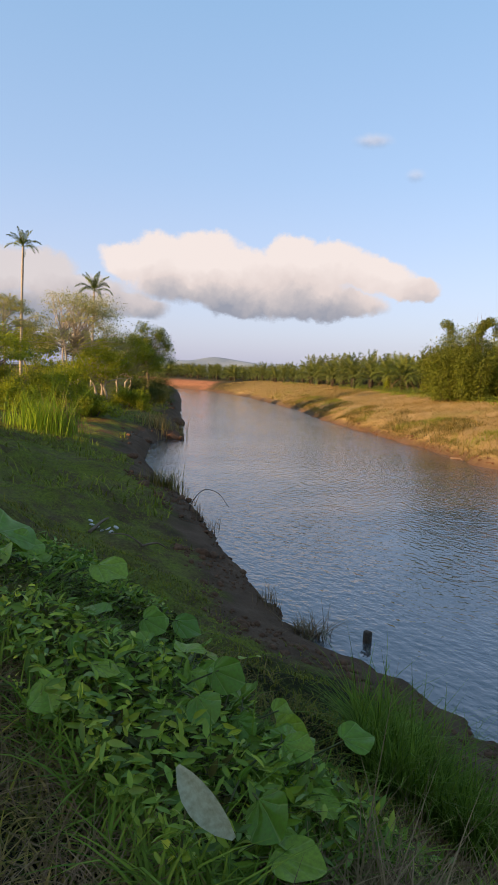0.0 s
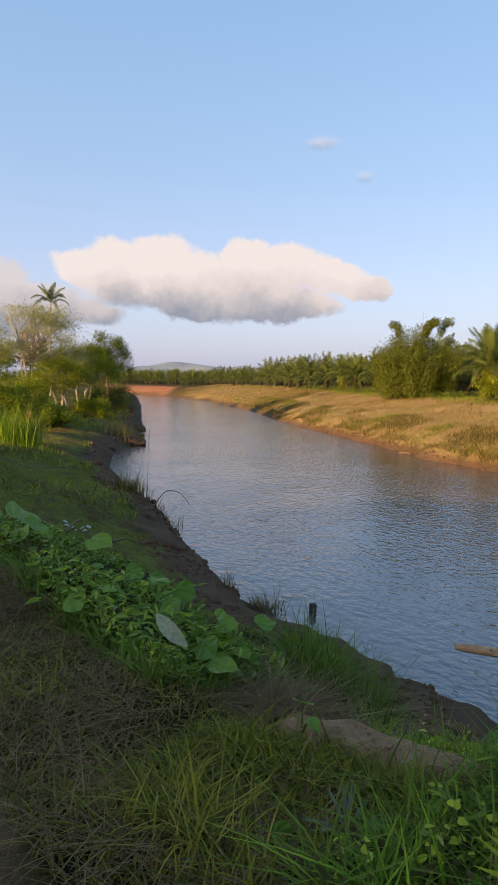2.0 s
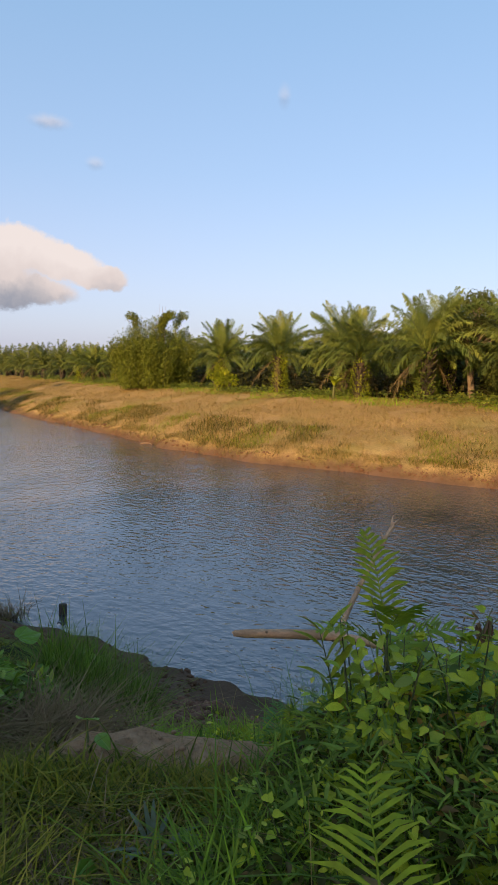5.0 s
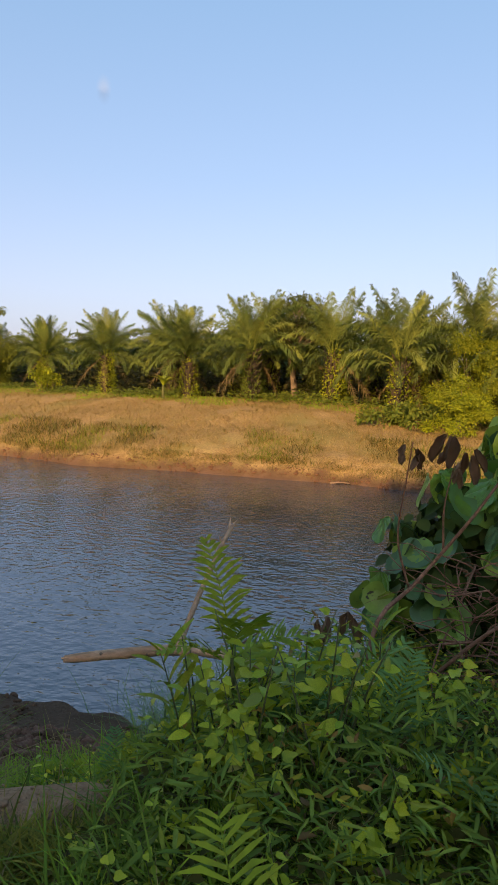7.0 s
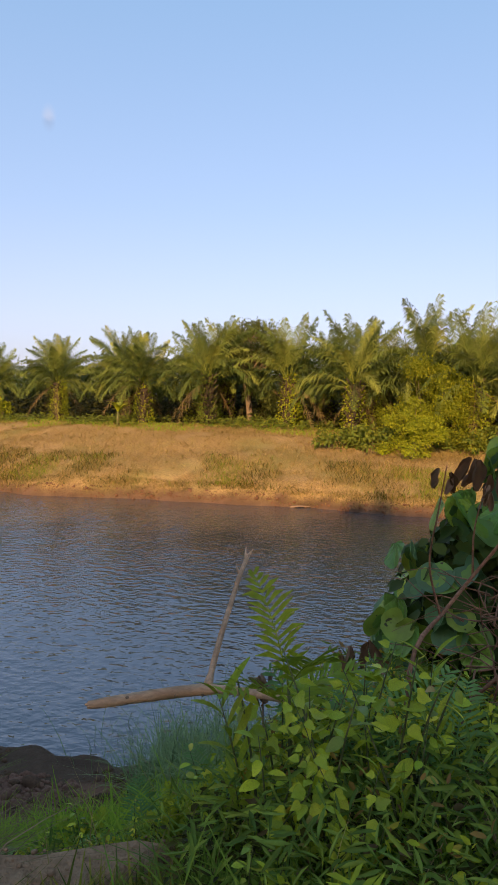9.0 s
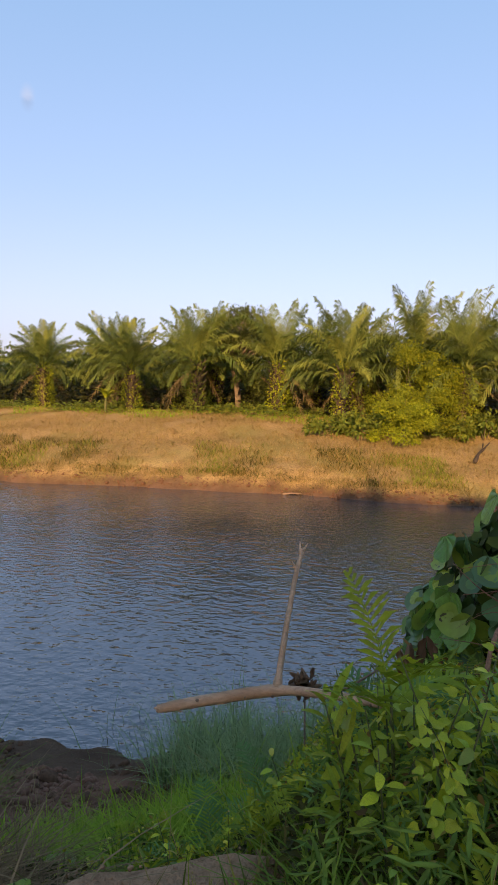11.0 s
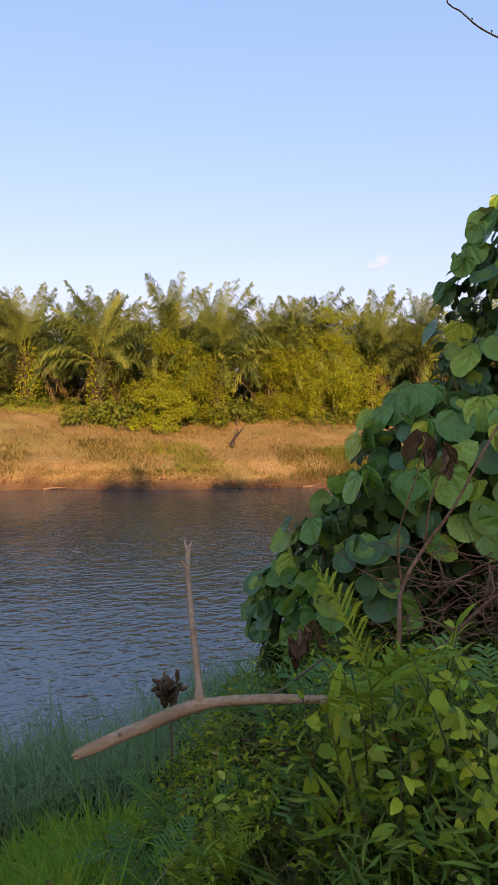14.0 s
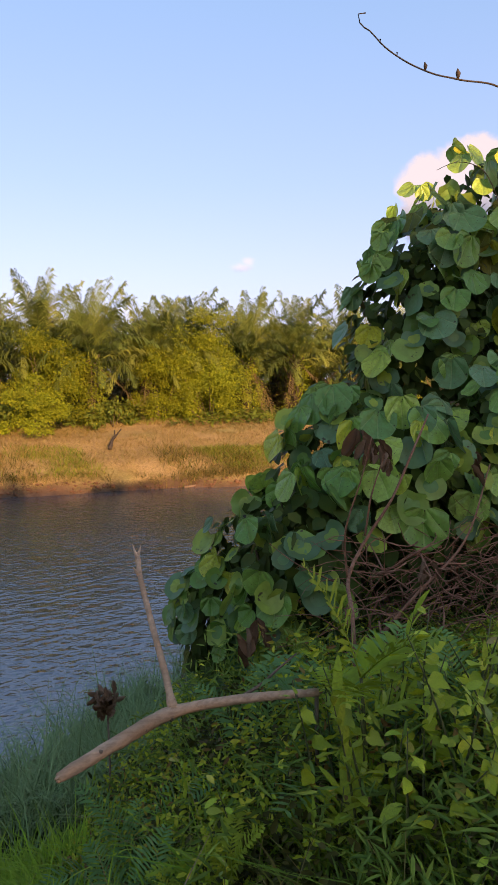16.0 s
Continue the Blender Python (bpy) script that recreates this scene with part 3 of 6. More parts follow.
def cloud(name, label, centre, wide, high, puffs, tint=1.0, soft=0.26, thin=1.0):
    """A cumulus on a far sheet: puffs (x, y, rx, ry) in units of its half width, with a noisy soft edge, white above and grey below."""
    m = bpy.data.materials.new(name)
    m.use_nodes = True
    nt, links = m.node_tree.nodes, m.node_tree.links
    nt.remove(nt["Principled BSDF"])
    tc = nt.new("ShaderNodeTexCoord").outputs["Object"]
    warp = noise_node(nt, links, 3.4, 9.0, tc, 0.64)

    def vec(op, a, b):
        n = nt.new("ShaderNodeVectorMath")
        n.operation = op
        for k, v in ((0, a), (1, b)):
            if isinstance(v, bpy.types.NodeSocket):
                links.new(v, n.inputs[k])
            else:
                n.inputs[k].default_value = v
        return n

    def mth(op, a, b):
        n = nt.new("ShaderNodeMath")
        n.operation = op
        for k, v in ((0, a), (1, b)):
            if isinstance(v, bpy.types.NodeSocket):
                links.new(v, n.inputs[k])
            else:
                n.inputs[k].default_value = v
        return n.outputs[0]
    off = vec("SUBTRACT", warp.outputs["Color"], (0.5, 0.5, 0.5)).outputs[0]
    q = vec("ADD", tc, vec("MULTIPLY", off, (0.20, 0.22, 0.0)).outputs[0]).outputs[0]
    dens = None
    for x, y, rx, ry in puffs:
        d = vec("LENGTH", vec("MULTIPLY", vec("SUBTRACT", q, (x, y, 0)).outputs[0], (1 / rx, 1 / ry, 0)).outputs[0], (0, 0, 0)).outputs["Value"]
        d = mth("SUBTRACT", 1.0, d)
        dens = d if dens is None else mth("SMOOTH_MAX", dens, d)
        if dens.node.operation == "SMOOTH_MAX":
            dens.node.inputs[2].default_value = 0.12
    alpha = nt.new("ShaderNodeMapRange")
    alpha.interpolation_type = "SMOOTHSTEP"
    links.new(dens, alpha.inputs[0])
    alpha.inputs[1].default_value, alpha.inputs[2].default_value = 0.0, soft
    alpha.inputs[4].default_value = thin
    sep = nt.new("ShaderNodeSeparateXYZ")
    links.new(q, sep.inputs[0])
    fold = noise_node(nt, links, 2.4, 6.0, q, 0.55)
    body = mth("ADD", mth("MULTIPLY", sep.outputs[1], 3.0), mth("MULTIPLY", mth("SUBTRACT", fold.outputs[0], 0.5), 1.15))
    body = mth("ADD", body, mth("MULTIPLY", dens, -0.1))
    col = ramp(nt, links, mth("ADD", body, 0.58), [(0.06, (0.36, 0.41, 0.50)), (0.30, (0.60, 0.60, 0.63)), (0.52, (0.85, 0.79, 0.77)), (0.85, (1.0, 0.95, 0.92))])
    em = nt.new("ShaderNodeEmission")
    links.new(col, em.inputs[0])
    em.inputs[1].default_value = 0.315 * tint
    clear = nt.new("ShaderNodeBsdfTransparent")
    mx = nt.new("ShaderNodeMixShader")
    links.new(alpha.outputs[0], mx.inputs[0])
    links.new(clear.outputs[0], mx.inputs[1])
    links.new(em.outputs[0], mx.inputs[2])
    links.new(mx.outputs[0], nt["Material Output"].inputs[0])
    me = Geo().add([(-1.3, -0.75, 0), (1.3, -0.75, 0), (1.3, 0.75, 0), (-1.3, 0.75, 0)], np.array([(0, 1, 2, 3)])).mesh(name, m, False)
    ob = tagged(new(name, me), label, "cloud", kind="structure")
    ob.matrix_world = look(centre, (0, 0, 4.2)) @ Matrix.Rotation(math.pi, 4, "Y") @ Matrix.Diagonal((wide, wide, 1, 1))
    return ob


def in_sky(yaw, up, dist):
    """A place in the sky: degrees left of +y, degrees over the horizon."""
    a, e = math.radians(yaw), math.radians(up)
    return (-math.sin(a) * math.cos(e) * dist, math.cos(a) * math.cos(e) * dist, 4.2 + math.sin(e) * dist)


cloud("cloud", "broad white cumulus with a grey base", in_sky(52.9, 7.7, 2600), 2600 * math.tan(math.radians(14.2)), 1,
      [(-0.84, 0.12, 0.20, 0.13), (-0.66, 0.14, 0.24, 0.15), (-0.40, 0.16, 0.26, 0.15), (-0.14, 0.06, 0.34, 0.16), (0.13, 0.16, 0.22, 0.13), (0.36, 0.12, 0.30, 0.15),
       (0.62, 0.08, 0.26, 0.13), (0.84, 0.02, 0.20, 0.09), (-0.40, 0.02, 0.48, 0.17), (0.05, -0.06, 0.55, 0.16), (0.30, -0.10, 0.45, 0.11), (-0.10, -0.11, 0.36, 0.10)])
cloud("cloud", "low pinkish cloud bank behind the trees", in_sky(71.0, 6.2, 2700), 2700 * math.tan(math.radians(10.5)), 1,
      [(-0.5, 0.12, 0.5, 0.22), (-0.1, 0.16, 0.3, 0.16), (0.15, 0.02, 0.5, 0.16), (0.6, -0.08, 0.36, 0.12), (-0.2, -0.15, 0.8, 0.16)], 0.82, 0.35, 0.85)
cloud("cloud", "white towering cloud above the vines", in_sky(-49.5, 15.0, 2600), 2600 * math.tan(math.radians(10.6)), 1,
      [(-0.70, 0.12, 0.26, 0.20), (-0.36, 0.20, 0.34, 0.20), (-0.70, -0.14, 0.24, 0.22), (0.0, 0.05, 0.75, 0.30), (-0.2, -0.25, 0.7, 0.25), (0.5, 0.1, 0.5, 0.25)], 0.98, 0.30, 0.92)
cloud("cloud", "small white puff over the palms", in_sky(-26.6, 9.6, 2600), 2600 * math.tan(math.radians(2.6)), 1,
      [(0.1, 0.25, 0.3, 0.2), (-0.1, 0.05, 0.5, 0.2)], 1.1, 0.9, 0.5)
cloud("cloud", "faint wisp of cloud", in_sky(44.7, 19.1, 2600), 2600 * math.tan(math.radians(2.4)), 1, [(0, 0, 0.8, 0.3)], 0.95, 0.9, 0.45)
cloud("cloud", "faint wisp of cloud", in_sky(41.1, 16.5, 2600), 2600 * math.tan(math.radians(1.4)), 1, [(0, 0, 0.7, 0.5)], 0.95, 0.9, 0.3)
cloud("cloud", "faint wisp of cloud", in_sky(25.4, 22.1, 2600), 2600 * math.tan(math.radians(1.5)), 1, [(0, 0, 0.45, 0.8)], 0.95, 0.9, 0.25)


# ---- palms ----
def frond(length, rise, droop, pairs, leaflet, mat, name="frond", drop_tip=0.35, wide=0.075, seed=0):
    """A feather-shaped leaf along +x that arches up and over, with folded leaflets on both sides of its midrib."""
    r = np.random.default_rng(seed)
    s = np.linspace(0, 1, 13)
    el = np.radians(rise - droop * s ** 1.25)
    p = np.concatenate([[[0, 0, 0]], np.cumsum(np.stack([np.cos(el[:-1]), 0 * s[:-1], np.sin(el[:-1])], -1) * length / 12, 0)])
    g = Geo().add(*tube(p, 0.035 * (1.15 - s) * length / 3.8, 4))
    u = np.linspace(0.17, 0.995, pairs)
    base = np.stack([np.interp(u, s, p[:, k]) for k in range(3)], -1)
    e = np.interp(u, s, el)
    tan = np.stack([np.cos(e), 0 * e, np.sin(e)], -1)
    up = np.stack([-np.sin(e), 0 * e, np.cos(e)], -1)
    ln = leaflet * np.sin(np.pi * (0.14 + 0.80 * u)) ** 0.8
    for side in (-1, 1):
        lean = r.normal(0, 0.10, (pairs, 1))
        d = unit(np.array([0, side, 0]) * (0.9 if length < 1.5 else 0.72) + tan * ((0.55 if length < 1.5 else 0.95) + lean) + up * (0.22 + r.normal(0, 0.18 if length < 1.5 else 0.34, (pairs, 1))))
        l = (ln * r.uniform(0.85, 1.1, pairs))[:, None]
        mid = base + d * l * 0.55
        tip = mid + unit(d - np.array([0, 0, 1.0]) * (drop_tip + r.uniform(0, 0.5, (pairs, 1)))) * l * 0.45
        w = unit(tan + 0.3 * up) * wide * 0.5
        v = np.stack([base - w * 0.5, base + w * 0.5, mid + w, mid - w, tip + w * 0.1, tip - w * 0.1], 1).reshape(-1, 3)
        k = np.arange(pairs)[:, None] * 6
        g.add(v, np.concatenate([k + np.array([0, 1, 2, 3]), k + np.array([3, 2, 4, 5])]))
    return g.mesh(name, mat)


KINDS = [(85, 20), (79, 36), (71, 56), (62, 78), (52, 98), (38, 108), (20, 100)]
FROND = [frond(3.45, a, d, 46, 0.78, MAT["palm_leaf"], "frond", 1.0, 0.056, k) for k, (a, d) in enumerate(KINDS)]
FROND_DRY = frond(3.3, -34, 40, 22, 0.55, MAT["palm_dry"], "dry_frond", 0.9, 0.06, 40)


def palm_trunk(high, r0, seed, stubs=46):
    r = np.random.default_rng(seed)
    z = np.linspace(-0.3, high, 8)
    g = Geo().add(*tube(np.column_stack([0.03 * np.sin(z * 2), 0 * z, z]), r0 * (1.15 - 0.12 * z / high), 9, 0.06, seed))
    for k in range(stubs):
        a, h = k * 2.4, 0.15 + (high - 0.1) * k / stubs
        o = np.array([math.cos(a), math.sin(a), 0])
        b = o * r0 * 0.85 + np.array([0, 0, h])
        g.add(*tube([b, b + o * 0.16 + [0, 0, 0.14], b + o * (0.22 + 0.1 * r.random()) + [0, 0, 0.34]], [0.07, 0.055, 0.03], 4))
    return g.mesh("trunk", MAT["palm_trunk"])


SIMPLE_V = np.array([(0, 0, 0), (0.5, -0.24, 0.07), (1, 0, -0.03), (0.5, 0.24, 0.07)])
SIMPLE_F = np.array([(0, 1, 2), (0, 2, 3)])


def leaf_cloud(g, centres, radii, count, size, r, droop=0.3, v=SIMPLE_V, f=SIMPLE_F, shell=0.55, flat=0.8):
    """Leaves spread through clumps, turned mostly outward and up."""
    k = r.integers(0, len(centres), count)
    d = rand_unit(r, count)
    rad = np.asarray(radii)[k] * (shell + (1 - shell) * r.random(count)) * r.uniform(0.75, 1.15, count)
    pos = np.asarray(centres)[k] + d * rad[:, None] * np.array([1, 1, flat])
    fw = unit(d + rand_unit(r, count) * 0.9 - np.array([0, 0, droop]))
    rot = rotations(fw, unit(d + np.array([0, 0, 0.9]) + rand_unit(r, count) * 0.5))
    return g.add(*scatter(v, f, pos, rot, size * r.uniform(0.6, 1.25, count)))


def oil_palm(seed, fronds=27, trunk_h=2.3, dry=2, climber=None):
    """An oil palm 6 m high: stubby trunk, a full crown of arching fronds, a few dry ones."""
    r = np.random.default_rng(seed)
    ob = thing("oil_palm", "oil palm with arching green fronds and stubby trunk on the bank", "palm tree", group="oil palms along the far bank")
    part("trunk", palm_trunk(trunk_h, 0.30, seed), ob)
    for k in range(fronds):
        level = k / fronds
        kind = min(len(FROND) - 1, int(level ** 0.85 * len(FROND) + r.uniform(-0.4, 0.6)))
        kind = max(0, kind)
        az = k * 2.39996 + r.normal(0, 0.15)
        m = Matrix.Translation((0.16 * math.cos(az), 0.16 * math.sin(az), trunk_h + 0.25 - 0.55 * level)) @ Matrix.Rotation(az, 4, "Z") @ Matrix.Rotation(r.normal(0, 0.14), 4, "X") @ Matrix.Scale(r.uniform(0.86, 1.1), 4)
        part("frond", FROND[kind], ob, "", m)
    for k in range(dry):
        az = r.uniform(0, 6.28)
        part("dry_frond", FROND_DRY, ob, "dry brown hanging frond", Matrix.Translation((0.2 * math.cos(az), 0.2 * math.sin(az), trunk_h - 0.25)) @ Matrix.Rotation(az, 4, "Z"))
    if climber:
        g = Geo()
        z = np.linspace(0.1, trunk_h, 9)
        leaf_cloud(g, np.column_stack([r.normal(0, 0.12, 9), -0.15 + r.normal(0, 0.1, 9), z]), np.linspace(0.78, 0.56, 9), 2200, 0.16, r, flat=1.0)
        part("climber", g.mesh("climber", MAT[climber]), ob, "leafy green climber round the trunk", kind="stuff")
    return ob


def far_palm(seed):
    """The same palm further back, its crown as one mesh."""
    r = np.random.default_rng(seed)
    ob = thing("oil_palm", "oil palm deeper in the plantation with dark green crown", "palm tree", group="oil palms deeper in the plantation")
    part("trunk", palm_trunk(1.5, 0.28, seed, 12), ob)
    g = Geo()
    for k in range(22):
        a, d = KINDS[min(6, int((k / 22) ** 0.85 * 7))]
        me = frond(3.9, a, d, 13, 0.86, MAT["palm_far"], "tmp", 0.7, 0.16, seed * 50 + k)
        v = np.empty(len(me.vertices) * 3)
        me.vertices.foreach_get("co", v)
        az = k * 2.4 + r.normal(0, 0.2)
        c, s = math.cos(az), math.sin(az)
        v = v.reshape(-1, 3) @ np.array([(c, s, 0), (-s, c, 0), (0, 0, 1.0)]) + np.array([0, 0, 1.7 - 0.5 * k / 22])
        tri = [[], []]
        for p in me.polygons:
            tri[len(p.vertices) - 3].append(tuple(p.vertices))
        g.add(v, [np.array(x) for x in tri if x])
        bpy.data.meshes.remove(me)
    part("crown", g.mesh("crown", MAT["palm_far"]), ob)
    return ob


def plant(proto, x, y, size, turn, z=None, lean=0.0):
    z = ground_z(x, y) if z is None else z
    return copy_thing(proto, Matrix.Translation((x, y, z)) @ Matrix.Rotation(lean, 4, "Y") @ Matrix.Rotation(turn, 4, "Z") @ Matrix.Scale(size, 4))


def discard(ob):
    for o in (*ob.children_recursive, ob):
        bpy.data.objects.remove(o)


palms = [oil_palm(1, 34, 2.8, 2, "lime_leaf"), oil_palm(2, 32, 2.95, 3, "lime_leaf"), oil_palm(3, 30, 2.65, 3, "lime_leaf"), oil_palm(4, 33, 2.8, 4, "creeper")]
FRONT = [(-54.5, 59.5, 7.1), (-49.5, 56.3, 6.9), (-44.5, 54.0, 7.0), (-26.0, 44.4, 8.05), (-19.6, 41.2, 8.3), (-12.7, 38.2, 8.25), (-8.6, 37.9, 9.1), (-3.9, 38.4, 9.45), (-0.1, 35.6, 9.05),
         (3.8, 36.4, 9.5), (6.0, 34.6, 9.05), (9.4, 35.5, 8.9), (11.7, 36.0, 9.3), (15.6, 35.6, 9.6), (18.4, 34.8, 9.3), (22.4, 34.6, 9.5), (26.5, 33.5, 9.4), (31, 33, 9.4)]
for n, (x, y, top) in enumerate(FRONT):
    z = ground_z(x, y)
    plant(palms[(n * 3 + n // 4) % 4], x, y, (top - z) / 6.2, n * 1.9, z)
for n, (x, y) in enumerate([(-23, 48.5), (-16.2, 45.0), (-11, 44.2), (-6.2, 45.0), (-1.5, 43.0), (2.0, 41.6), (7.8, 40.5), (13.5, 41), (20, 40), (25, 39), (-31, 52.5), (-38, 55.5), (0.8, 39.2), (5.2, 38.2), (10.4, 38.8), (16.2, 38.2), (21.5, 37.6), (-14.8, 41.6), (-8.2, 42)]):
    plant(palms[(n * 2 + 1) % 4], x, y, 0.98 + 0.06 * math.sin(n * 2.2), n * 2.7)
for ob in palms:
    discard(ob)
fars = [far_palm(11), far_palm(12), far_palm(13)]
r = np.random.default_rng(5)
seg = np.hypot(*np.diff(FAR, axis=0).T)
along = np.concatenate([[0], np.cumsum(seg)])
count = 0
for row, off in enumerate((10.5, 16, 22, 28, 35, 43, 52)):
    for a in np.arange(along[1], along[-1], 5.0):
        a = a + r.uniform(-1.6, 1.6) + 2.5 * (row % 2)
        x, y = np.interp(a, along, FAR[:, 0]), np.interp(a, along, FAR[:, 1])
        k = min(len(seg) - 1, max(0, int(np.searchsorted(along, a)) - 1))
        dx, dy = (FAR[k + 1] - FAR[k]) / seg[k]
        x, y = x - dy * off, y + dx * off + r.uniform(-1.2, 1.2)
        if x < -230 or x > 48 or (row == 0 and x > -57) or (row == 1 and x > -42) or (x > -45 and row > 5) or (row > 5 and x > -60):
            continue
        plant(fars[count % 3], x, y, r.uniform(0.66, 0.78) if x < -92 else r.uniform(0.84, 0.98) if x < -57 else r.uniform(0.94, 1.06), r.uniform(0, 6.28))
        count += 1
for ob in fars:
    discard(ob)


# ---- trees and bushes ----
def tree(name, label, category, at, high, rx, rz, leaf, count, mat, bark="bark", seed=0, stems=1, bare=0.35, clumps=26, stem_r=0.14, droop=0.3, clump_r=0.30, group="", flat=1.0, layer=1.0):
    """A tapered trunk (or several) that forks into limbs, with leaf clumps at the limbs' ends."""
    r = np.random.default_rng(seed)
    ob = thing(name, label, category, (at[0], at[1], ground_z(*at) if len(at) < 3 else at[2]), group)
    mid = high - rz
    d = rand_unit(r, clumps)
    d[:, 2] = np.abs(d[:, 2]) * 1.25 - 0.45
    c = d * (0.45 + 0.55 * r.random((clumps, 1)) ** 0.5) * np.array([rx, rx, rz]) * np.array([1, 1, flat]) + np.array([0, 0, mid])
    c[:, 2] = np.maximum(c[:, 2], 0.15)
    feet = np.column_stack([r.normal(0, 0.12 * rx * (stems > 1), stems), r.normal(0, 0.12 * rx * (stems > 1), stems), np.full(stems, -0.25)])
    trunk, limbs = Geo(), []
    fork = bare * high
    tops = feet + np.column_stack([r.normal(0, 0.10 * rx, stems), r.normal(0, 0.10 * rx, stems), np.full(stems, fork + 0.25)])
    crest = tops + (np.column_stack([r.normal(0, 0.25 * rx, stems), r.normal(0, 0.25 * rx, stems), np.full(stems, (high - fork) * 0.72)]))
    for k in range(stems):
        s = np.linspace(0, 1, 9)[:, None]
        line = np.where(s < 0.5, feet[k] + (tops[k] - feet[k]) * s * 2, tops[k] + (crest[k] - tops[k]) * (s - 0.5) * 2)
        line = line + 0.03 * high * np.sin(s * 7 + k) * np.array([1, 0.6, 0]) * s
        trunk.add(*tube(line, stem_r * (1.1 - s[:, 0] * 0.9), 8, 0.05, seed + k))
    for n, q in enumerate(c):
        k = n % stems
        t = min(0.92, max(0.05, (q[2] - fork) / max(0.1, high - fork) * 0.6))
        a = tops[k] + (crest[k] - tops[k]) * t
        s = np.linspace(0, 1, 5)[:, None]
        line = a + (q - a) * s + np.array([0, 0, 0.12 * high]) * (s * (1 - s)) + r.normal(0, 0.03 * rx, (5, 3)) * (s * (1 - s)) * 4
        limbs.append(tube(line, stem_r * 0.38 * (1.05 - 0.85 * s[:, 0]), 5))
    part("trunk", trunk.mesh("trunk", MAT[bark]), ob)
    for v, f in limbs:
        part("limb", Geo().add(v, f).mesh("limb", MAT[bark]), ob)
    g = Geo()
    leaf_cloud(g, c, np.full(clumps, clump_r * rx) * r.uniform(0.7, 1.25, clumps), count, leaf, r, droop, shell=0.25, flat=0.8 * layer)
    part("crown", g.mesh("crown", MAT[mat]), ob, kind="stuff")
    return ob


def bush(name, label, category, at, high, rx, leaf, count, mat, seed=0, group="", clumps=22, ry=None):
    """Leaf clumps down to the ground over a few woody stems."""
    r = np.random.default_rng(seed)
    ry = ry or rx
    ob = thing(name, label, category, (at[0], at[1], ground_z(*at)), group)
    d = rand_unit(r, clumps)
    d[:, 2] = np.abs(d[:, 2])
    c = d * (0.35 + 0.65 * r.random((clumps, 1)) ** 0.6) * np.array([rx, ry, high * 0.86])
    c[:, 2] += 0.06 * high
    stems = Geo()
    for q in c[:10]:
        s = np.linspace(0, 1, 5)[:, None]
        stems.add(*tube(np.array([q[0] * 0.2, q[1] * 0.2, -0.2]) + (q - np.array([q[0] * 0.2, q[1] * 0.2, -0.2])) * s, 0.035 * (1.1 - s[:, 0]), 5))
    part("stem", stems.mesh("stem", MAT["bark"]), ob)
    g = Geo()
    leaf_cloud(g, c, np.full(clumps, 0.32 * min(rx, high)) * r.uniform(0.7, 1.3, clumps), count, leaf, r, shell=0.35)
    part("foliage", g.mesh("foliage", MAT[mat]), ob, kind="stuff")
    return ob


def bamboo(at, high, rx, seed):
    """A bamboo thicket: crowded culms that make one rounded mass, with a few plumes arching out of its top."""
    r = np.random.default_rng(seed)
    ob = thing("bamboo_clump", "dense rounded bamboo clump with arching plumes on the far bank", "bamboo", (at[0], at[1], ground_z(*at)))
    cs, rad = [], []
    for k in range(44):
        a, q = r.uniform(0, 6.28), r.random() ** 0.6
        out, h = rx * 0.80 * q, high * (0.88 - 0.40 * q ** 2.2) * r.uniform(0.84, 1.04)
        s = np.linspace(0, 1, 9)
        o = np.array([math.cos(a), math.sin(a), 0])
        line = o * (out * (0.72 + 0.28 * s[:, None])) + np.array([0, 0, 1]) * (h * s)[:, None]
        part("culm", Geo().add(*tube(line, 0.04 * (1.1 - s), 5)).mesh("culm", MAT["stem"]), ob)
        for p in line[1:]:
            cs.append(p)
            rad.append(r.uniform(0.7, 1.15))
    for k, (x, y, lean) in enumerate([(-1.5, -0.6, -1.0), (1.1, -0.8, 1.3), (0.4, 0.3, 0.9), (2.0, 0.2, 1.0)]):
        s = np.linspace(0, 1, 9)
        line = np.column_stack([x + lean * s ** 2.2, y + 0 * s, high * (0.72 + 0.36 * s - 0.10 * s ** 5)])
        part("culm", Geo().add(*tube(line, 0.03 * (1.1 - s), 5)).mesh("culm", MAT["stem"]), ob, "arching leafy plume")
        for p in line[3:]:
            cs.append(p)
            rad.append(0.42)
    g = Geo()
    leaf_cloud(g, np.array(cs), np.array(rad), 60000, 0.18, r, 0.5, shell=0.45)
    part("foliage", g.mesh("foliage", MAT["bamboo_clump"]), ob, kind="stuff")
    for k in range(4):
        x = 0.1 + 0.28 * k + r.uniform(-0.1, 0.1)
        part("culm", Geo().add(*tube([(x, 0, high * 0.6), (x + 0.03, 0, high * 0.9), (x + r.uniform(-0.05, 0.08), 0, high * r.uniform(1.05, 1.14))], [0.025, 0.018, 0.006], 4)).mesh("culm", MAT["twig"]), ob, "bare leafless culm")
    return ob


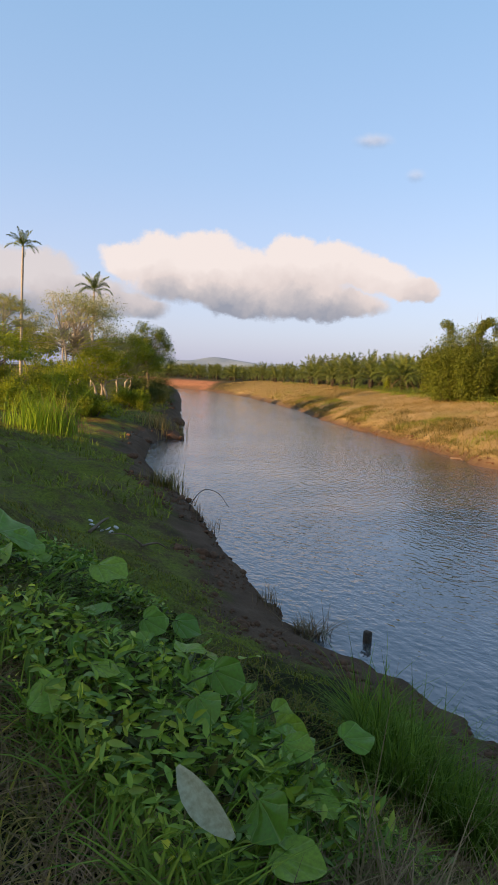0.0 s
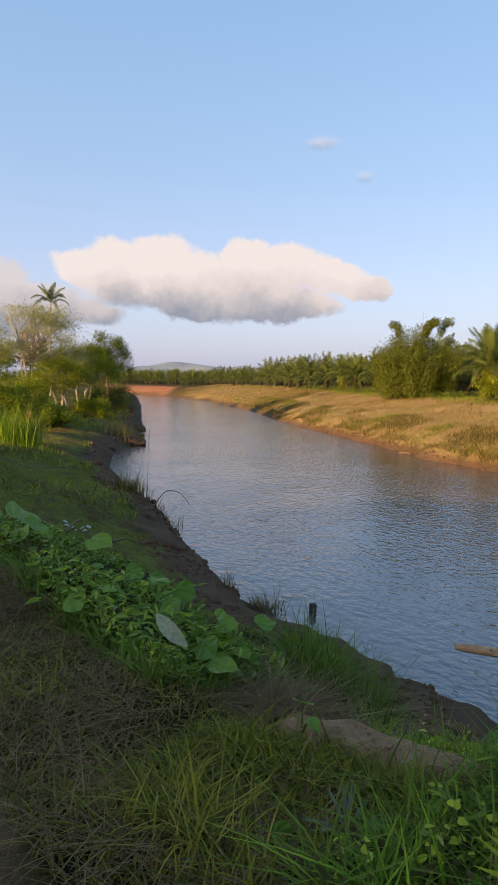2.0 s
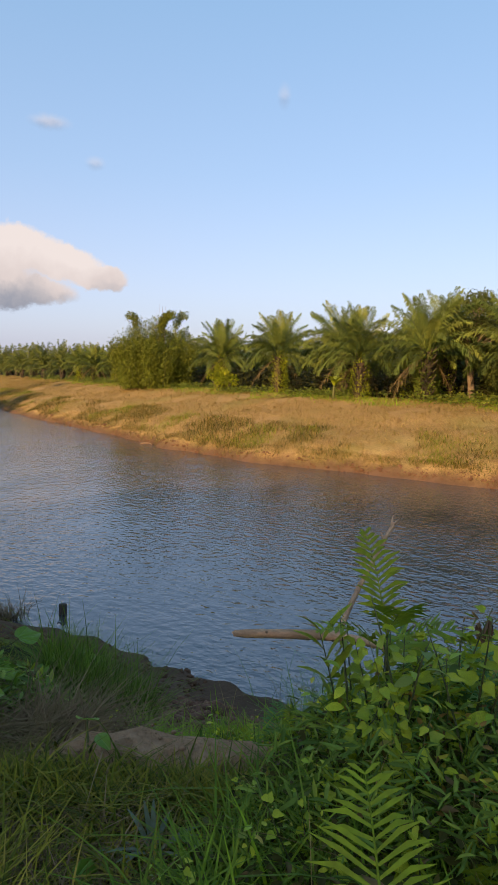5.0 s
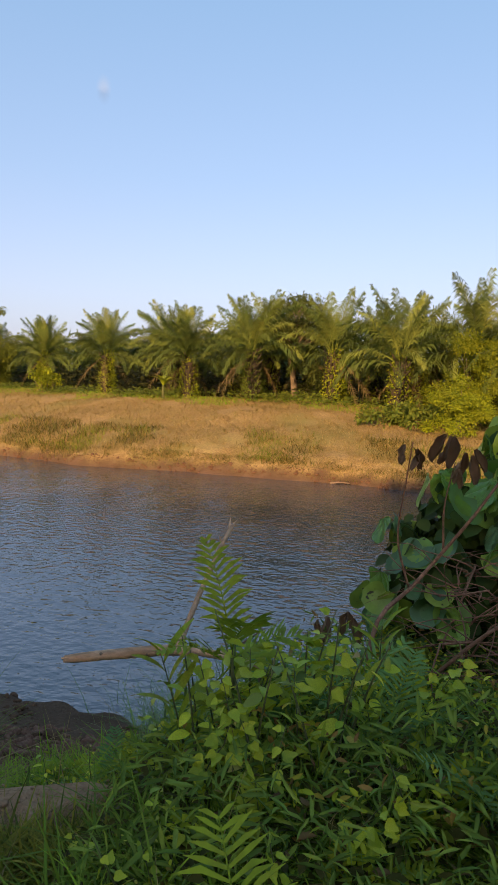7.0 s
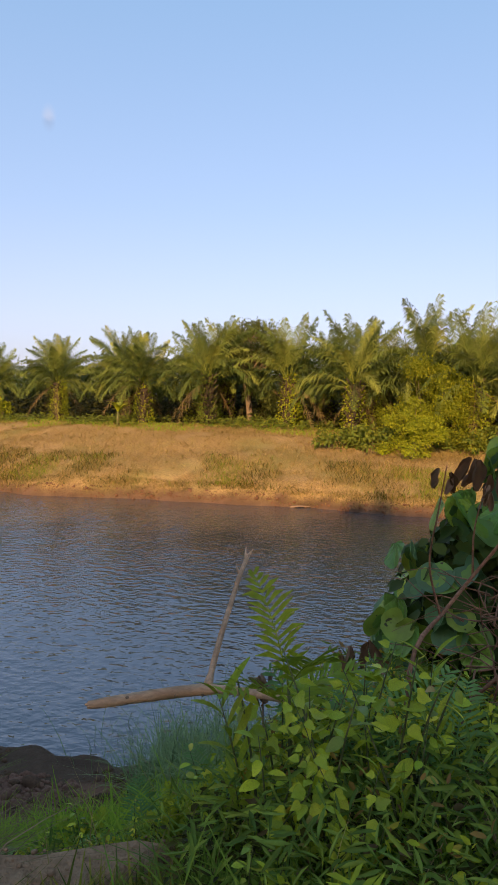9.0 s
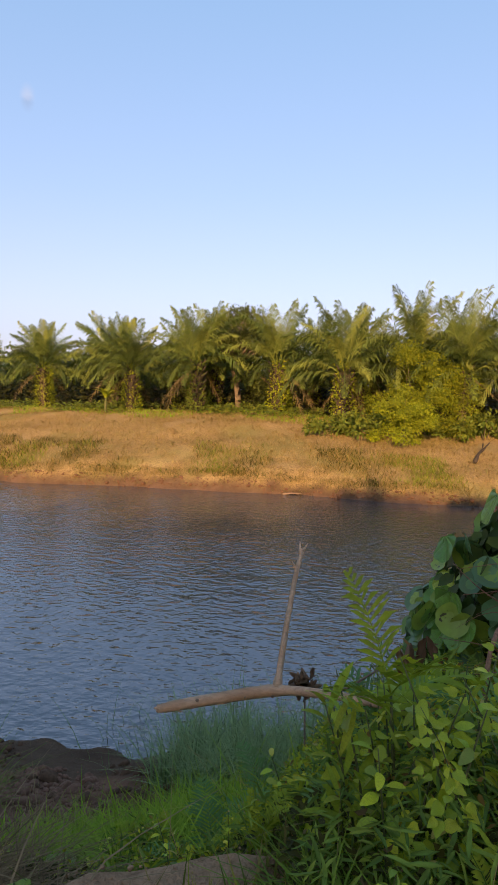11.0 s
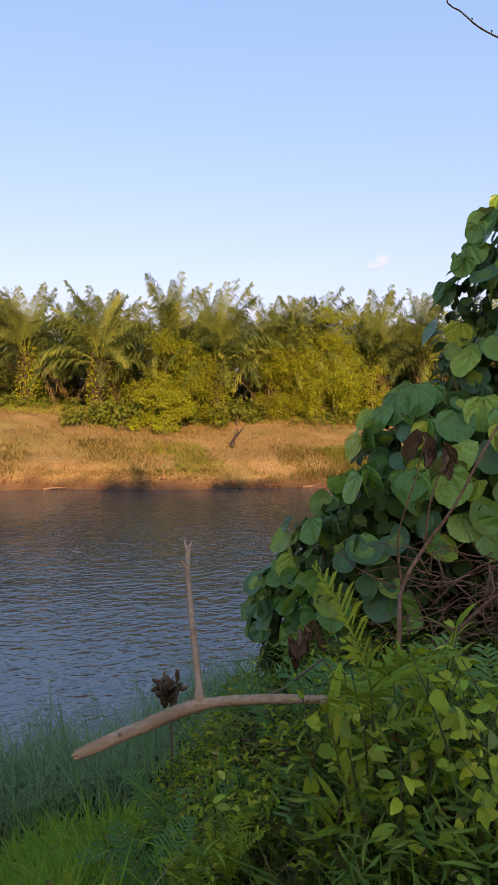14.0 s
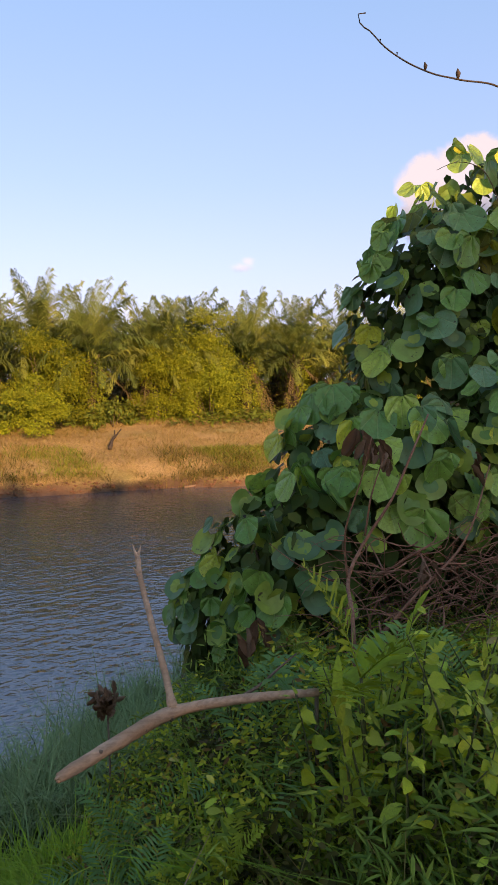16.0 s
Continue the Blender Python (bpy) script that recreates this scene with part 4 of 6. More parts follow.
bamboo((-35.3, 48.3), 6.5, 4.8, 61)
tree("round_tree", "broad dark round-headed tree among the palms", "tree", (-6.6, 41.5), 6.6, 3.0, 2.2, 0.20, 13000, "dark_leaf", seed=62, clumps=40, stem_r=0.22)
bush("lime_bush", "bright yellow-green leafy bush spilling down the bank", "bush", (2.6, 31.4), 2.9, 1.5, 0.11, 13000, "lime_leaf", 63, clumps=30)
bush("lime_bush", "bright yellow-green creeper bush hung over palms", "bush", (3.6, 33.6), 4.9, 2.3, 0.12, 19000, "bamboo_leaf", 64, clumps=40)
bush("tall_bush", "tall billowing yellow-green bush at the plantation edge", "bush", (12.2, 33.4), 6.7, 2.5, 0.12, 30000, "lime_leaf", 65, clumps=64)
bush("tall_bush", "yellow-green vine-hung bush at the plantation edge", "bush", (9.6, 34.4), 5.6, 2.0, 0.12, 22000, "bamboo_leaf", 66, clumps=50)
bush("creeper_bush", "low dark green creeper bush under the palms", "bush", (0.9, 33.2), 1.4, 2.0, 0.24, 1500, "creeper", 67)
bush("creeper_bush", "low green creeper bush below the palms", "bush", (6.6, 33.0), 1.3, 2.2, 0.24, 1600, "creeper", 68)
bush("creeper_bush", "low green creeper bush at the slope's top", "bush", (-0.8, 33.0), 0.9, 1.7, 0.22, 1200, "creeper", 69)
bush("leafy_bush", "lime green bush at a palm's foot", "bush", (-25.4, 43.2), 2.1, 1.2, 0.24, 1200, "lime_leaf", 70)
bush("leafy_bush", "dark bush between the palms", "bush", (-4.2, 41.0), 3.2, 2.3, 0.16, 5000, "dark_leaf", 73)

# along the same bank upstream
tree("pale_tree", "tall pale-barked tree with thin airy foliage in flat layers", "tree", (-53.6, 20.8), 9.4, 4.4, 4.3, 0.14, 13000, "grey_leaf", "bark_pale", 81, 5, 0.30, 84, 0.11, clump_r=0.26, layer=0.5)
tree("pale_tree", "pale-barked tree with sparse olive foliage", "tree", (-51.5, 14.6), 6.6, 3.4, 2.2, 0.15, 7000, "grey_leaf", "bark_pale", 82, 2, 0.4, 34, 0.12, clump_r=0.24, layer=0.45)
tree("dark_tree", "dark leafy tree leaning over the river", "tree", (-63.0, 32.0), 8.0, 2.6, 3.0, 0.20, 9000, "creeper", "bark", 83, 2, 0.3, 40, clump_r=0.34)
tree("leafy_tree", "sunlit yellow-green tree on the grassy bank", "tree", (-55.5, 25.8), 6.2, 3.4, 2.8, 0.16, 14000, "bamboo_leaf", "bark_pale", 84, 3, 0.2, 44)
tree("leafy_tree", "sunlit yellow-green tree on the grassy bank", "tree", (-50.0, 21.5), 4.6, 2.8, 2.1, 0.15, 11000, "bamboo_leaf", "bark_pale", 85, 3, 0.2, 40)
tree("acacia_bush", "low spreading lime green tree with layered canopy", "tree", (-37.5, 9.0), 4.3, 3.6, 1.5, 0.13, 15000, "lime_leaf", "bark", 86, 3, 0.25, 46, 0.10, clump_r=0.22, layer=0.4)
for n, (x, y, h, rx, mat) in enumerate([(-45.5, 13.4, 3.1, 2.6, "bamboo_leaf"), (-41.5, 15.0, 2.4, 2.0, "lime_leaf"), (-47.5, 17.5, 2.8, 2.4, "bamboo_leaf"), (-38.0, 12.8, 2.2, 1.9, "bamboo_leaf"),
                                        (-39.5, 9.5, 2.6, 2.2, "bamboo_leaf"), (-36.5, 15.2, 1.4, 1.3, "lime_leaf"), (-45.0, 21.5, 1.7, 1.6, "bamboo_leaf"), (-52.0, 26.0, 2.2, 1.8, "dark_leaf"),
                                        (-34.2, 10.3, 1.6, 1.5, "lime_leaf"), (-58.5, 30.4, 2.6, 1.9, "dark_leaf"), (-66.0, 34.0, 3.5, 2.6, "dark_leaf")]):
    bush("leafy_bush", "sunlit green bush on the upstream bank" if mat != "dark_leaf" else "dark green bush close to the water", "bush", (x, y), h, rx, 0.14, 6000, mat, 90 + n, "bushes on the upstream bank")
for n, (x, y, h) in enumerate([(-78, 24, 6.5), (-84, 31, 6.8), (-90, 18, 7.2), (-76, 36, 6.0), (-98, 40, 7), (-72, 14, 6.5), (-70, 5, 7)]):
    tree("background_tree", "olive green tree in the woods behind the bank", "tree", (x, y), h, 4.2, 2.7, 0.26, 6500, "grey_leaf" if n % 2 else "bamboo_leaf", "bark", 120 + n, 1, 0.25, 26, group="background trees upstream")


def tall_palm(label, at, high, seed, n=16, length=2.0, r0=0.12):
    """A slender palm: long bare trunk and a small feathery head."""
    ob = thing("tall_palm", label, "palm tree", (at[0], at[1], ground_z(*at)))
    z = np.linspace(-0.3, high, 12)
    part("trunk", Geo().add(*tube(np.column_stack([0.35 * (z / high) ** 2, 0 * z, z]), r0 * (1.3 - 0.6 * z / high), 8, 0.03, seed)).mesh("trunk", MAT["bark_pale"]), ob)
    for k in range(n):
        me = FROND[min(6, 1 + k * 6 // n)]
        part("frond", me, ob, "", Matrix.Translation((0.35, 0, high - 0.1)) @ Matrix.Rotation(k * 2.4 + seed, 4, "Z") @ Matrix.Scale(length / 3.6, 4))
    return ob


tall_palm("slender tall palm with a thin pale trunk", (-57.2, 17.2), 10.8, 3, 14, 1.8)
tall_palm("coconut palm rising behind the pale trees", (-62.5, 25.6), 9.4, 4, 16, 2.2)

# woods behind the path, where the low sun comes from
for n, x in enumerate(np.arange(-16, 15, 2.6)):
    y, h = -30.0 + 2.2 * (n % 2), 12.7 + 0.3 * math.sin(n * 1.7) + (0.2 if x < -5 else 1.7 if x < 2.5 else 0.5)
    tree("shade_tree", "broad leafy tree in the woods behind the path", "tree", (x, y), h, 3.4, h * 0.47, 0.9, 4600 if x < 4 else 550, "dark_leaf", "bark", 140 + n, 1, 0.10, 34, 0.26, group="woods behind the path", clump_r=0.36)

for n, x in enumerate(np.arange(-44, -17, 3.0)):
    tree("shade_tree", "broad leafy tree in the woods behind the path", "tree", (x, -28.0 + 2.0 * (n % 2)), 10.2 + 0.4 * math.sin(n * 2.1), 3.4, 4.6, 0.9, 3600, "dark_leaf", "bark", 170 + n, 1, 0.10, 18, 0.26, group="woods behind the path", clump_r=0.36)


# ---- ground cover ----
def on_land(r, n, x0, x1, y0, y1, keep):
    """Random places on the ground for which keep(p, dn, df, z) holds."""
    p = np.column_stack([r.uniform(x0, x1, n), r.uniform(y0, y1, n)])
    z, dn, df = height(p)
    k = keep(p, dn, df, z)
    return np.column_stack([p[k], z[k]])


def patchy(p, scale, seed, level):
    return wobble(p, scale, seed) + 0.5 * wobble(p, scale * 3.1, seed + 1) > level


def patch(p, scale, seed, level, soft=0.9):
    """As patchy, but thinning out towards the edges."""
    k = wobble(p, scale, seed) + 0.5 * wobble(p, scale * 3.1, seed + 1) - level
    return r.random(len(p)) < np.clip(k / soft, 0, 1)


def cover(name, label, category, mat, pos, h, w, lean, seed, segs=3):
    r = np.random.default_rng(seed)
    n = len(pos)
    v, f = blades(pos, h * r.lognormal(0, 0.3, n), w * r.uniform(0.7, 1.3, n), lean * r.uniform(0.3, 1.7, n), r, segs)
    return tagged(new(name, Geo().add(v, f).mesh(name, MAT[mat])), label, category, kind="stuff")


r = np.random.default_rng(17)


def not_bare(p):
    path = (p[:, 1] + 0.06 * (p[:, 0] + 2) < 0.72 + 0.10 * wobble(p, 9, 77)) & (p[:, 1] > -1.6)
    heap = (ridge(p)[0] / 0.56) ** 2 + ((ridge(p)[1] - 0.05) / 0.20) ** 2 < 1.0 + 0.4 * wobble(p, 12, 78)
    return ~(path | heap)


cover("meadow_grass", "short matted green-brown grass on the bank", "grass", "grass_dull",
      on_land(r, 66000, -7.5, -0.6, 0.2, 4.2, lambda p, dn, df, z: (dn > 2.4) & not_bare(p) & (r.random(len(p)) < np.clip(1.5 - 0.16 * np.hypot(p[:, 0], p[:, 1]), 0.2, 1))), 0.060, 0.0095, 1.4, 201, 2)
cover("meadow_grass", "green grass blades among the worn turf", "grass", "grass",
      on_land(r, 16000, -7.5, -0.3, 0.3, 4.2, lambda p, dn, df, z: (dn > 2.2) & not_bare(p) & patchy(p, 1.9, 41, -0.05)), 0.065, 0.009, 1.2, 202)
cover("meadow_grass", "dry tangled grass stalks on the turf", "grass", "dead_grass",
      on_land(r, 20000, -5.0, -0.9, 0.7, 2.9, lambda p, dn, df, z: (dn > 3.2) & not_bare(p) & patchy(p, 2.4, 43, 0.0)), 0.09, 0.0055, 2.3, 203)
for n, (x, y, h, k) in enumerate([(-1.62, 1.10, 0.27, 240), (-1.48, 1.22, 0.20, 110), (-2.75, 1.02, 0.20, 120), (-1.28, 1.02, 0.22, 120), (-1.12, 1.50, 0.14, 120)]):
    q = np.column_stack([r.normal(x, 0.11, k), r.normal(y, 0.09, k)])
    cover("grass_tuft", "tall yellow-green grass tuft beside the path", "grass", "grass" if n % 2 else "grass_bright", np.column_stack([q, height(q)[0]]), h * 0.62, 0.0075, 0.8, 210 + n, 4)
cover("meadow_grass", "longer matted grass along the foot of the earth ridge", "grass", "grass",
      on_land(r, 18000, -2.4, -0.9, 1.3, 2.6, lambda p, dn, df, z: (np.abs(ridge(p)[0]) < 0.75) & (ridge(p)[1] > -0.42) & (ridge(p)[1] < -0.20 + 0.05 * wobble(p, 14, 79))), 0.08, 0.008, 1.0, 204)
cover("meadow_grass", "sparse bright yellow-green blades in the turf", "grass", "grass_bright",
      on_land(r, 7000, -6.0, -0.7, 0.75, 3.6, lambda p, dn, df, z: (dn > 2.6) & not_bare(p) & patch(p, 2.2, 85, -0.1)), 0.08, 0.0085, 1.1, 205)
cover("broad_grass", "wide-bladed green grass at the edge of the weeds", "grass", "grass",
      on_land(r, 9000, -1.95, -0.75, 1.05, 2.05, lambda p, dn, df, z: not_bare(p) & (ridge(p)[1] < -0.18) & patch(p, 3.0, 87, -0.4)), 0.10, 0.011, 1.0, 206, 4)
q = np.column_stack([r.normal(-2.35, 0.20, 2600), r.normal(2.18, 0.16, 2600)])
cover("dry_heap", "heap of dead brown grass on the bank's edge", "dead grass", "dead_grass", np.column_stack([q, height(q)[0] + 0.17 * np.exp(-((q[:, 0] + 2.35) ** 2 + (q[:, 1] - 2.18) ** 2) / 0.05) * r.random(2600)]), 0.13, 0.006, 2.4, 229, 4)
# wide-bladed lush grass between the heap and the river
cover("lush_grass", "lush bright green grass on the river slope", "grass", "grass_lush",
      on_land(r, 30000, -3.2, -1.2, 2.8, 5.0, lambda p, dn, df, z: not_bare(p) & (((p[:, 0] + 2.1) / 0.75) ** 2 + ((p[:, 1] - 3.8) / 0.95) ** 2 < 1 + 0.3 * wobble(p, 6, 95)) & (patchy(p, 1.6, 45, -0.75))), 0.21, 0.011, 0.8, 220)
cover("lush_grass", "lush dark green grass clump on the cut bank", "grass", "clump_grass",
      on_land(r, 13000, -5.3, -3.3, 3.7, 5.4, lambda p, dn, df, z: ((p[:, 0] + 4.2) / 0.62) ** 2 + ((p[:, 1] - 4.5) / 0.45) ** 2 < 1 + 0.4 * wobble(p, 5, 46)), 0.46, 0.012, 0.6, 221, 4)
cover("shore_grass", "tall fine blue-green grass near the water", "grass", "grass_blue",
      on_land(r, 15000, -2.6, 2.5, 4.2, 9.0, lambda p, dn, df, z: (dn > 0.05) & (p[:, 1] > 5.1 - 0.5 * (p[:, 0] < -1.5)) & patchy(p, 1.2, 47, -0.45)), 0.50, 0.012, 0.7, 222, 4)
cover("shore_grass", "sparse grass stems standing in the shallows", "grass", "grass_blue",
      np.array([(x, y, -0.1) for x, y in zip(r.uniform(-3.6, -1.6, 160), r.uniform(6.4, 8.2, 160))]), 0.55, 0.010, 0.6, 223, 4)
cover("bank_grass", "short grass fringe along the cut bank", "grass", "grass",
      on_land(r, 16000, -13, -1.5, 3.2, 8.2, lambda p, dn, df, z: (dn > 1.0) & (dn < 4.4) & (((p[:, 0] + 3.65) / 0.9) ** 2 + ((p[:, 1] - 5.4) / 1.05) ** 2 > 1) & patchy(p, 1.1, 49, 0.15)), 0.08, 0.010, 0.9, 224)
cover("terrace_grass", "short mossy green grass in hummocks on the upstream terrace", "grass", "moss",
      on_land(r, 170000, -30, -5.6, 1.4, 13, lambda p, dn, df, z: (dn > 1.1) & patch(p, 1.1, 51, -0.5, 0.7)), 0.035, 0.011, 1.1, 225, 2)
cover("terrace_grass", "bright green tufts on the upstream terrace", "grass", "clump_grass",
      on_land(r, 30000, -24, -6.5, 2.4, 11, lambda p, dn, df, z: (dn > 1.3) & patch(p, 0.9, 57, 0.5, 0.5)), 0.045, 0.011, 1.0, 228, 2)
cover("terrace_grass", "yellowish grass patches on the upstream terrace", "grass", "grass_dull",
      on_land(r, 30000, -44, -7, 2, 18, lambda p, dn, df, z: (dn > 1.2) & patchy(p, 0.5, 53, 0.35)), 0.06, 0.012, 1.0, 226, 2)
cover("weedy_bank", "low green weeds on the eroded upstream bank", "weeds", "moss",
      on_land(r, 24000, -60, -14, 5, 32, lambda p, dn, df, z: (dn > 1.0) & (dn < 9) & patchy(p, 0.45, 55, 0.15)), 0.28, 0.035, 0.9, 227, 2)


def reeds(name, label, x, y, rad, n, h, mat, seed, w=0.014, lean=0.45):
    rr = np.random.default_rng(seed)
    q = np.column_stack([rr.normal(x, rad, n), rr.normal(y, rad, n)])
    return cover(name, label, "reeds", mat, np.column_stack([q, np.maximum(height(q)[0], -0.1)]), h, w, lean, seed, 4)


reeds("reed_clump", "tall sunlit yellow-green reeds on the terrace", -28.0, 9.6, 0.65, 1000, 1.3, "grass_lush", 230, 0.02)
reeds("reed_clump", "tall sunlit straw-coloured reeds on the terrace", -28.0, 10.2, 0.3, 130, 1.4, "straw", 231, 0.03)
reeds("reed_clump", "grass clump at the water's edge", -18.2, 10.1, 0.30, 260, 0.55, "grass_dull", 232, 0.016)
reeds("reed_clump", "thin reeds rooted in the shallows", -15.2, 9.6, 0.18, 80, 0.38, "dead_grass", 233, 0.012)
reeds("dry_clump", "dry brown grass clump hanging over the water", -8.6, 7.45, 0.12, 260, 0.42, "dead_grass", 234, 0.010, 0.9)
reeds("dry_clump", "grey dead twiggy clump on the cut bank", -9.6, 7.4, 0.10, 70, 0.34, "dead_grass", 235, 0.008, 0.6)
reeds("reed_clump", "dry reeds in the shallows upstream", -36.5, 19.6, 0.7, 300, 1.0, "straw", 236, 0.03)

# far bank: straw, green patches and the creeper strip at the palms' feet
def on_bank(n, d0, d1, keep=None, x0=-70, x1=24):
    """Random places along the far bank, d0 to d1 in from its shore; more of them close by."""
    x = x1 - (x1 - x0) * r.random(n) ** 1.35
    d = r.uniform(d0, d1, n)
    k = np.clip(np.searchsorted(FAR[:, 0], x) - 1, 0, len(FAR) - 2)
    slope = (FAR[k + 1, 1] - FAR[k, 1]) / (FAR[k + 1, 0] - FAR[k, 0])
    p = np.column_stack([x, np.interp(x, FAR[:, 0], FAR[:, 1]) + d * np.sqrt(1 + slope ** 2)])
    if keep is not None:
        p = p[keep(p, d)]
    return np.column_stack([p, ground_z(p[:, 0], p[:, 1])])


cover("dry_grass", "pale dry straw grass on the far bank", "grass", "straw", on_bank(120000, 0.3, 11.5, lambda p, d: patchy(p, 0.8, 61, -0.75)), 0.16, 0.021, 1.7, 240, 2)
cover("dry_grass", "dull olive weeds low on the far bank", "weeds", "grass_dull", on_bank(60000, 0.4, 4.2, lambda p, d: patch(p, 0.5, 63, -0.1, 0.8)), 0.26, 0.022, 1.1, 241, 2)
cover("dry_grass", "green weed patches low on the far bank", "weeds", "moss", on_bank(60000, 0.6, 4.0, lambda p, d: patch(p, 0.5, 64, 0.05, 0.8)), 0.24, 0.022, 1.2, 243, 2)
cover("dry_grass", "brown withered stalks along the far waterline", "weeds", "grass_dull", on_bank(16000, 0.05, 0.9, lambda p, d: patchy(p, 0.9, 62, -0.5)), 0.20, 0.016, 1.5, 244, 2)
cover("dry_grass", "pale straw grass on the far bank upstream", "grass", "straw", on_bank(16000, 0.4, 11, None, -118, -58), 0.20, 0.07, 1.4, 246, 2)
cover("dry_grass", "green weeds on the far bank upstream", "weeds", "moss", on_bank(9000, 0.8, 12, lambda p, d: patch(p, 0.15, 69, 0.1), -118, -58), 0.25, 0.09, 1.0, 245, 2)
cover("green_strip", "green grass strip along the top of the far bank", "grass", "grass_lush", on_bank(36000, 8.3, 12.5, lambda p, d: (d > 9.2 - 0.8 * wobble(p, 0.7, 66)) | (r.random(len(p)) < 0.06)), 0.16, 0.028, 1.0, 242, 2)
q = on_bank(40000, 7.4, 14, lambda p, d: (d > 9.4 - 1.7 * (p[:, 0] > 0)) & patchy(p, 0.9, 67, -0.15))
fw = rand_unit(r, len(q)) * np.array([1, 1, 0.4])
v, f = scatter(SIMPLE_V, SIMPLE_F, q + np.column_stack([0 * q[:, :2], r.uniform(0.05, 0.45, len(q))]), rotations(fw, np.array([0, -0.3, 1.0]) + rand_unit(r, len(q)) * 0.5), r.uniform(0.12, 0.3, len(q)))
tagged(new("creeper_cover", Geo().add(v, f).mesh("creeper_cover", MAT["creeper"])), "leafy green creeper on the ground under the palms", "creeper", kind="stuff")
# dark leaves put in for the black shade behind the front palms
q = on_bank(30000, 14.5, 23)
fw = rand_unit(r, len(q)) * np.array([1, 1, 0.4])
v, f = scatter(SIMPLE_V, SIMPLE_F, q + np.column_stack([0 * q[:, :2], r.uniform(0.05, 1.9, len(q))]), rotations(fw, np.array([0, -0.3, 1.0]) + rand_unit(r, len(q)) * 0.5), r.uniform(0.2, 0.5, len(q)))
tagged(new("undergrowth", Geo().add(v, f).mesh("undergrowth", MAT["understorey"])), "undergrowth inside the plantation, coloured dark to stand for shade", "undergrowth", kind="stuff")


# ---- earth clods and stones ----
def lump(size, seed, flat=0.7):
    """A rough clod or stone."""
    bm = bmesh.new()
    bmesh.ops.create_icosphere(bm, subdivisions=2, radius=1)
    rr = np.random.default_rng(seed)
    o = rr.uniform(-9, 9, 3)
    for vert in bm.verts:
        k = 1 + 0.35 * noise.noise(Vector(vert.co) * 1.3 + Vector(o)) + 0.14 * noise.noise(Vector(vert.co) * 3.7 + Vector(o))
        vert.co = Vector((vert.co.x * k, vert.co.y * k * 0.8, vert.co.z * k * flat)) * size
    me = bpy.data.meshes.new("lump")
    bm.to_mesh(me)
    bm.free()
    return me


LUMPS = [lump(1.0, 300 + k) for k in range(5)]
co = [np.array([vv.co[:] for vv in me.vertices]) for me in LUMPS]
fc = [np.array([p.vertices[:] for p in me.polygons]) for me in LUMPS]
g = Geo()
q = on_land(r, 9000, -20, -2.0, 3.2, 12, lambda p, dn, df, z: (dn > -0.12) & (dn < 1.5) & patchy(p, 1.1, 71, -0.1))
size = 0.028 * r.lognormal(0, 0.55, len(q))
for k in range(5):
    sel = np.arange(len(q)) % 5 == k
    g.add(*scatter(co[k], fc[k], q[sel], rotations(rand_unit(r, sel.sum()) * np.array([1, 1, 0.2]), np.array([0, 0, 1.0]) + 0 * q[sel]), size[sel]))
q = on_land(r, 900, -60, -18, 8, 34, lambda p, dn, df, z: (dn > -0.2) & (dn < 1.4))
g.add(*scatter(co[1], fc[1], q, rotations(rand_unit(r, len(q)) * np.array([1, 1, 0.2]), np.array([0, 0, 1.0]) + 0 * q), 0.085 * r.lognormal(0, 0.5, len(q))))
q = on_bank(1500, -0.05, 0.30, None, -40, 14)
g.add(*scatter(co[4], fc[4], q, rotations(rand_unit(r, len(q)) * np.array([1, 1, 0.2]), np.array([0, 0, 1.0]) + 0 * q), 0.035 * r.lognormal(0, 0.5, len(q))))
tagged(new("mud_clods", g.mesh("mud_clods", MAT["mud"])), "dark crumbled mud clods along the waterline", "mud", kind="stuff")
g = Geo()
q = on_land(r, 2200, -4.8, -2.6, 4.2, 6.6, lambda p, dn, df, z: ((p[:, 0] + 3.65) / 0.8) ** 2 + ((p[:, 1] - 5.4) / 0.95) ** 2 < 1)
g.add(*scatter(co[2], fc[2], q, rotations(rand_unit(r, len(q)) * np.array([1, 1, 0.2]), np.array([0, 0, 1.0]) + 0 * q), 0.020 * r.lognormal(0, 0.6, len(q))))
tagged(new("soil_crumbs", g.mesh("soil_crumbs", plain_mat("red-brown soil", (0.17, 0.085, 0.053), (0.26, 0.14, 0.09), 5.0, 0.9, 30.0, 0.01))), "crumbled red-brown soil on the cut bank", "soil", kind="stuff")
g = Geo()
q = on_land(r, 900, -2.3, -0.9, 1.6, 2.6, lambda p, dn, df, z: (ridge(p)[0] / 0.6) ** 2 + ((ridge(p)[1] - 0.05) / 0.26) ** 2 < 1)
g.add(*scatter(co[3], fc[3], q, rotations(rand_unit(r, len(q)) * np.array([1, 1, 0.2]), np.array([0, 0, 1.0]) + 0 * q), 0.0035 * r.lognormal(0, 0.6, len(q))))
tagged(new("soil_crumbs", g.mesh("soil_crumbs", MAT["soil"])), "loose brown soil crumbs on the earth ridge", "soil", kind="stuff")
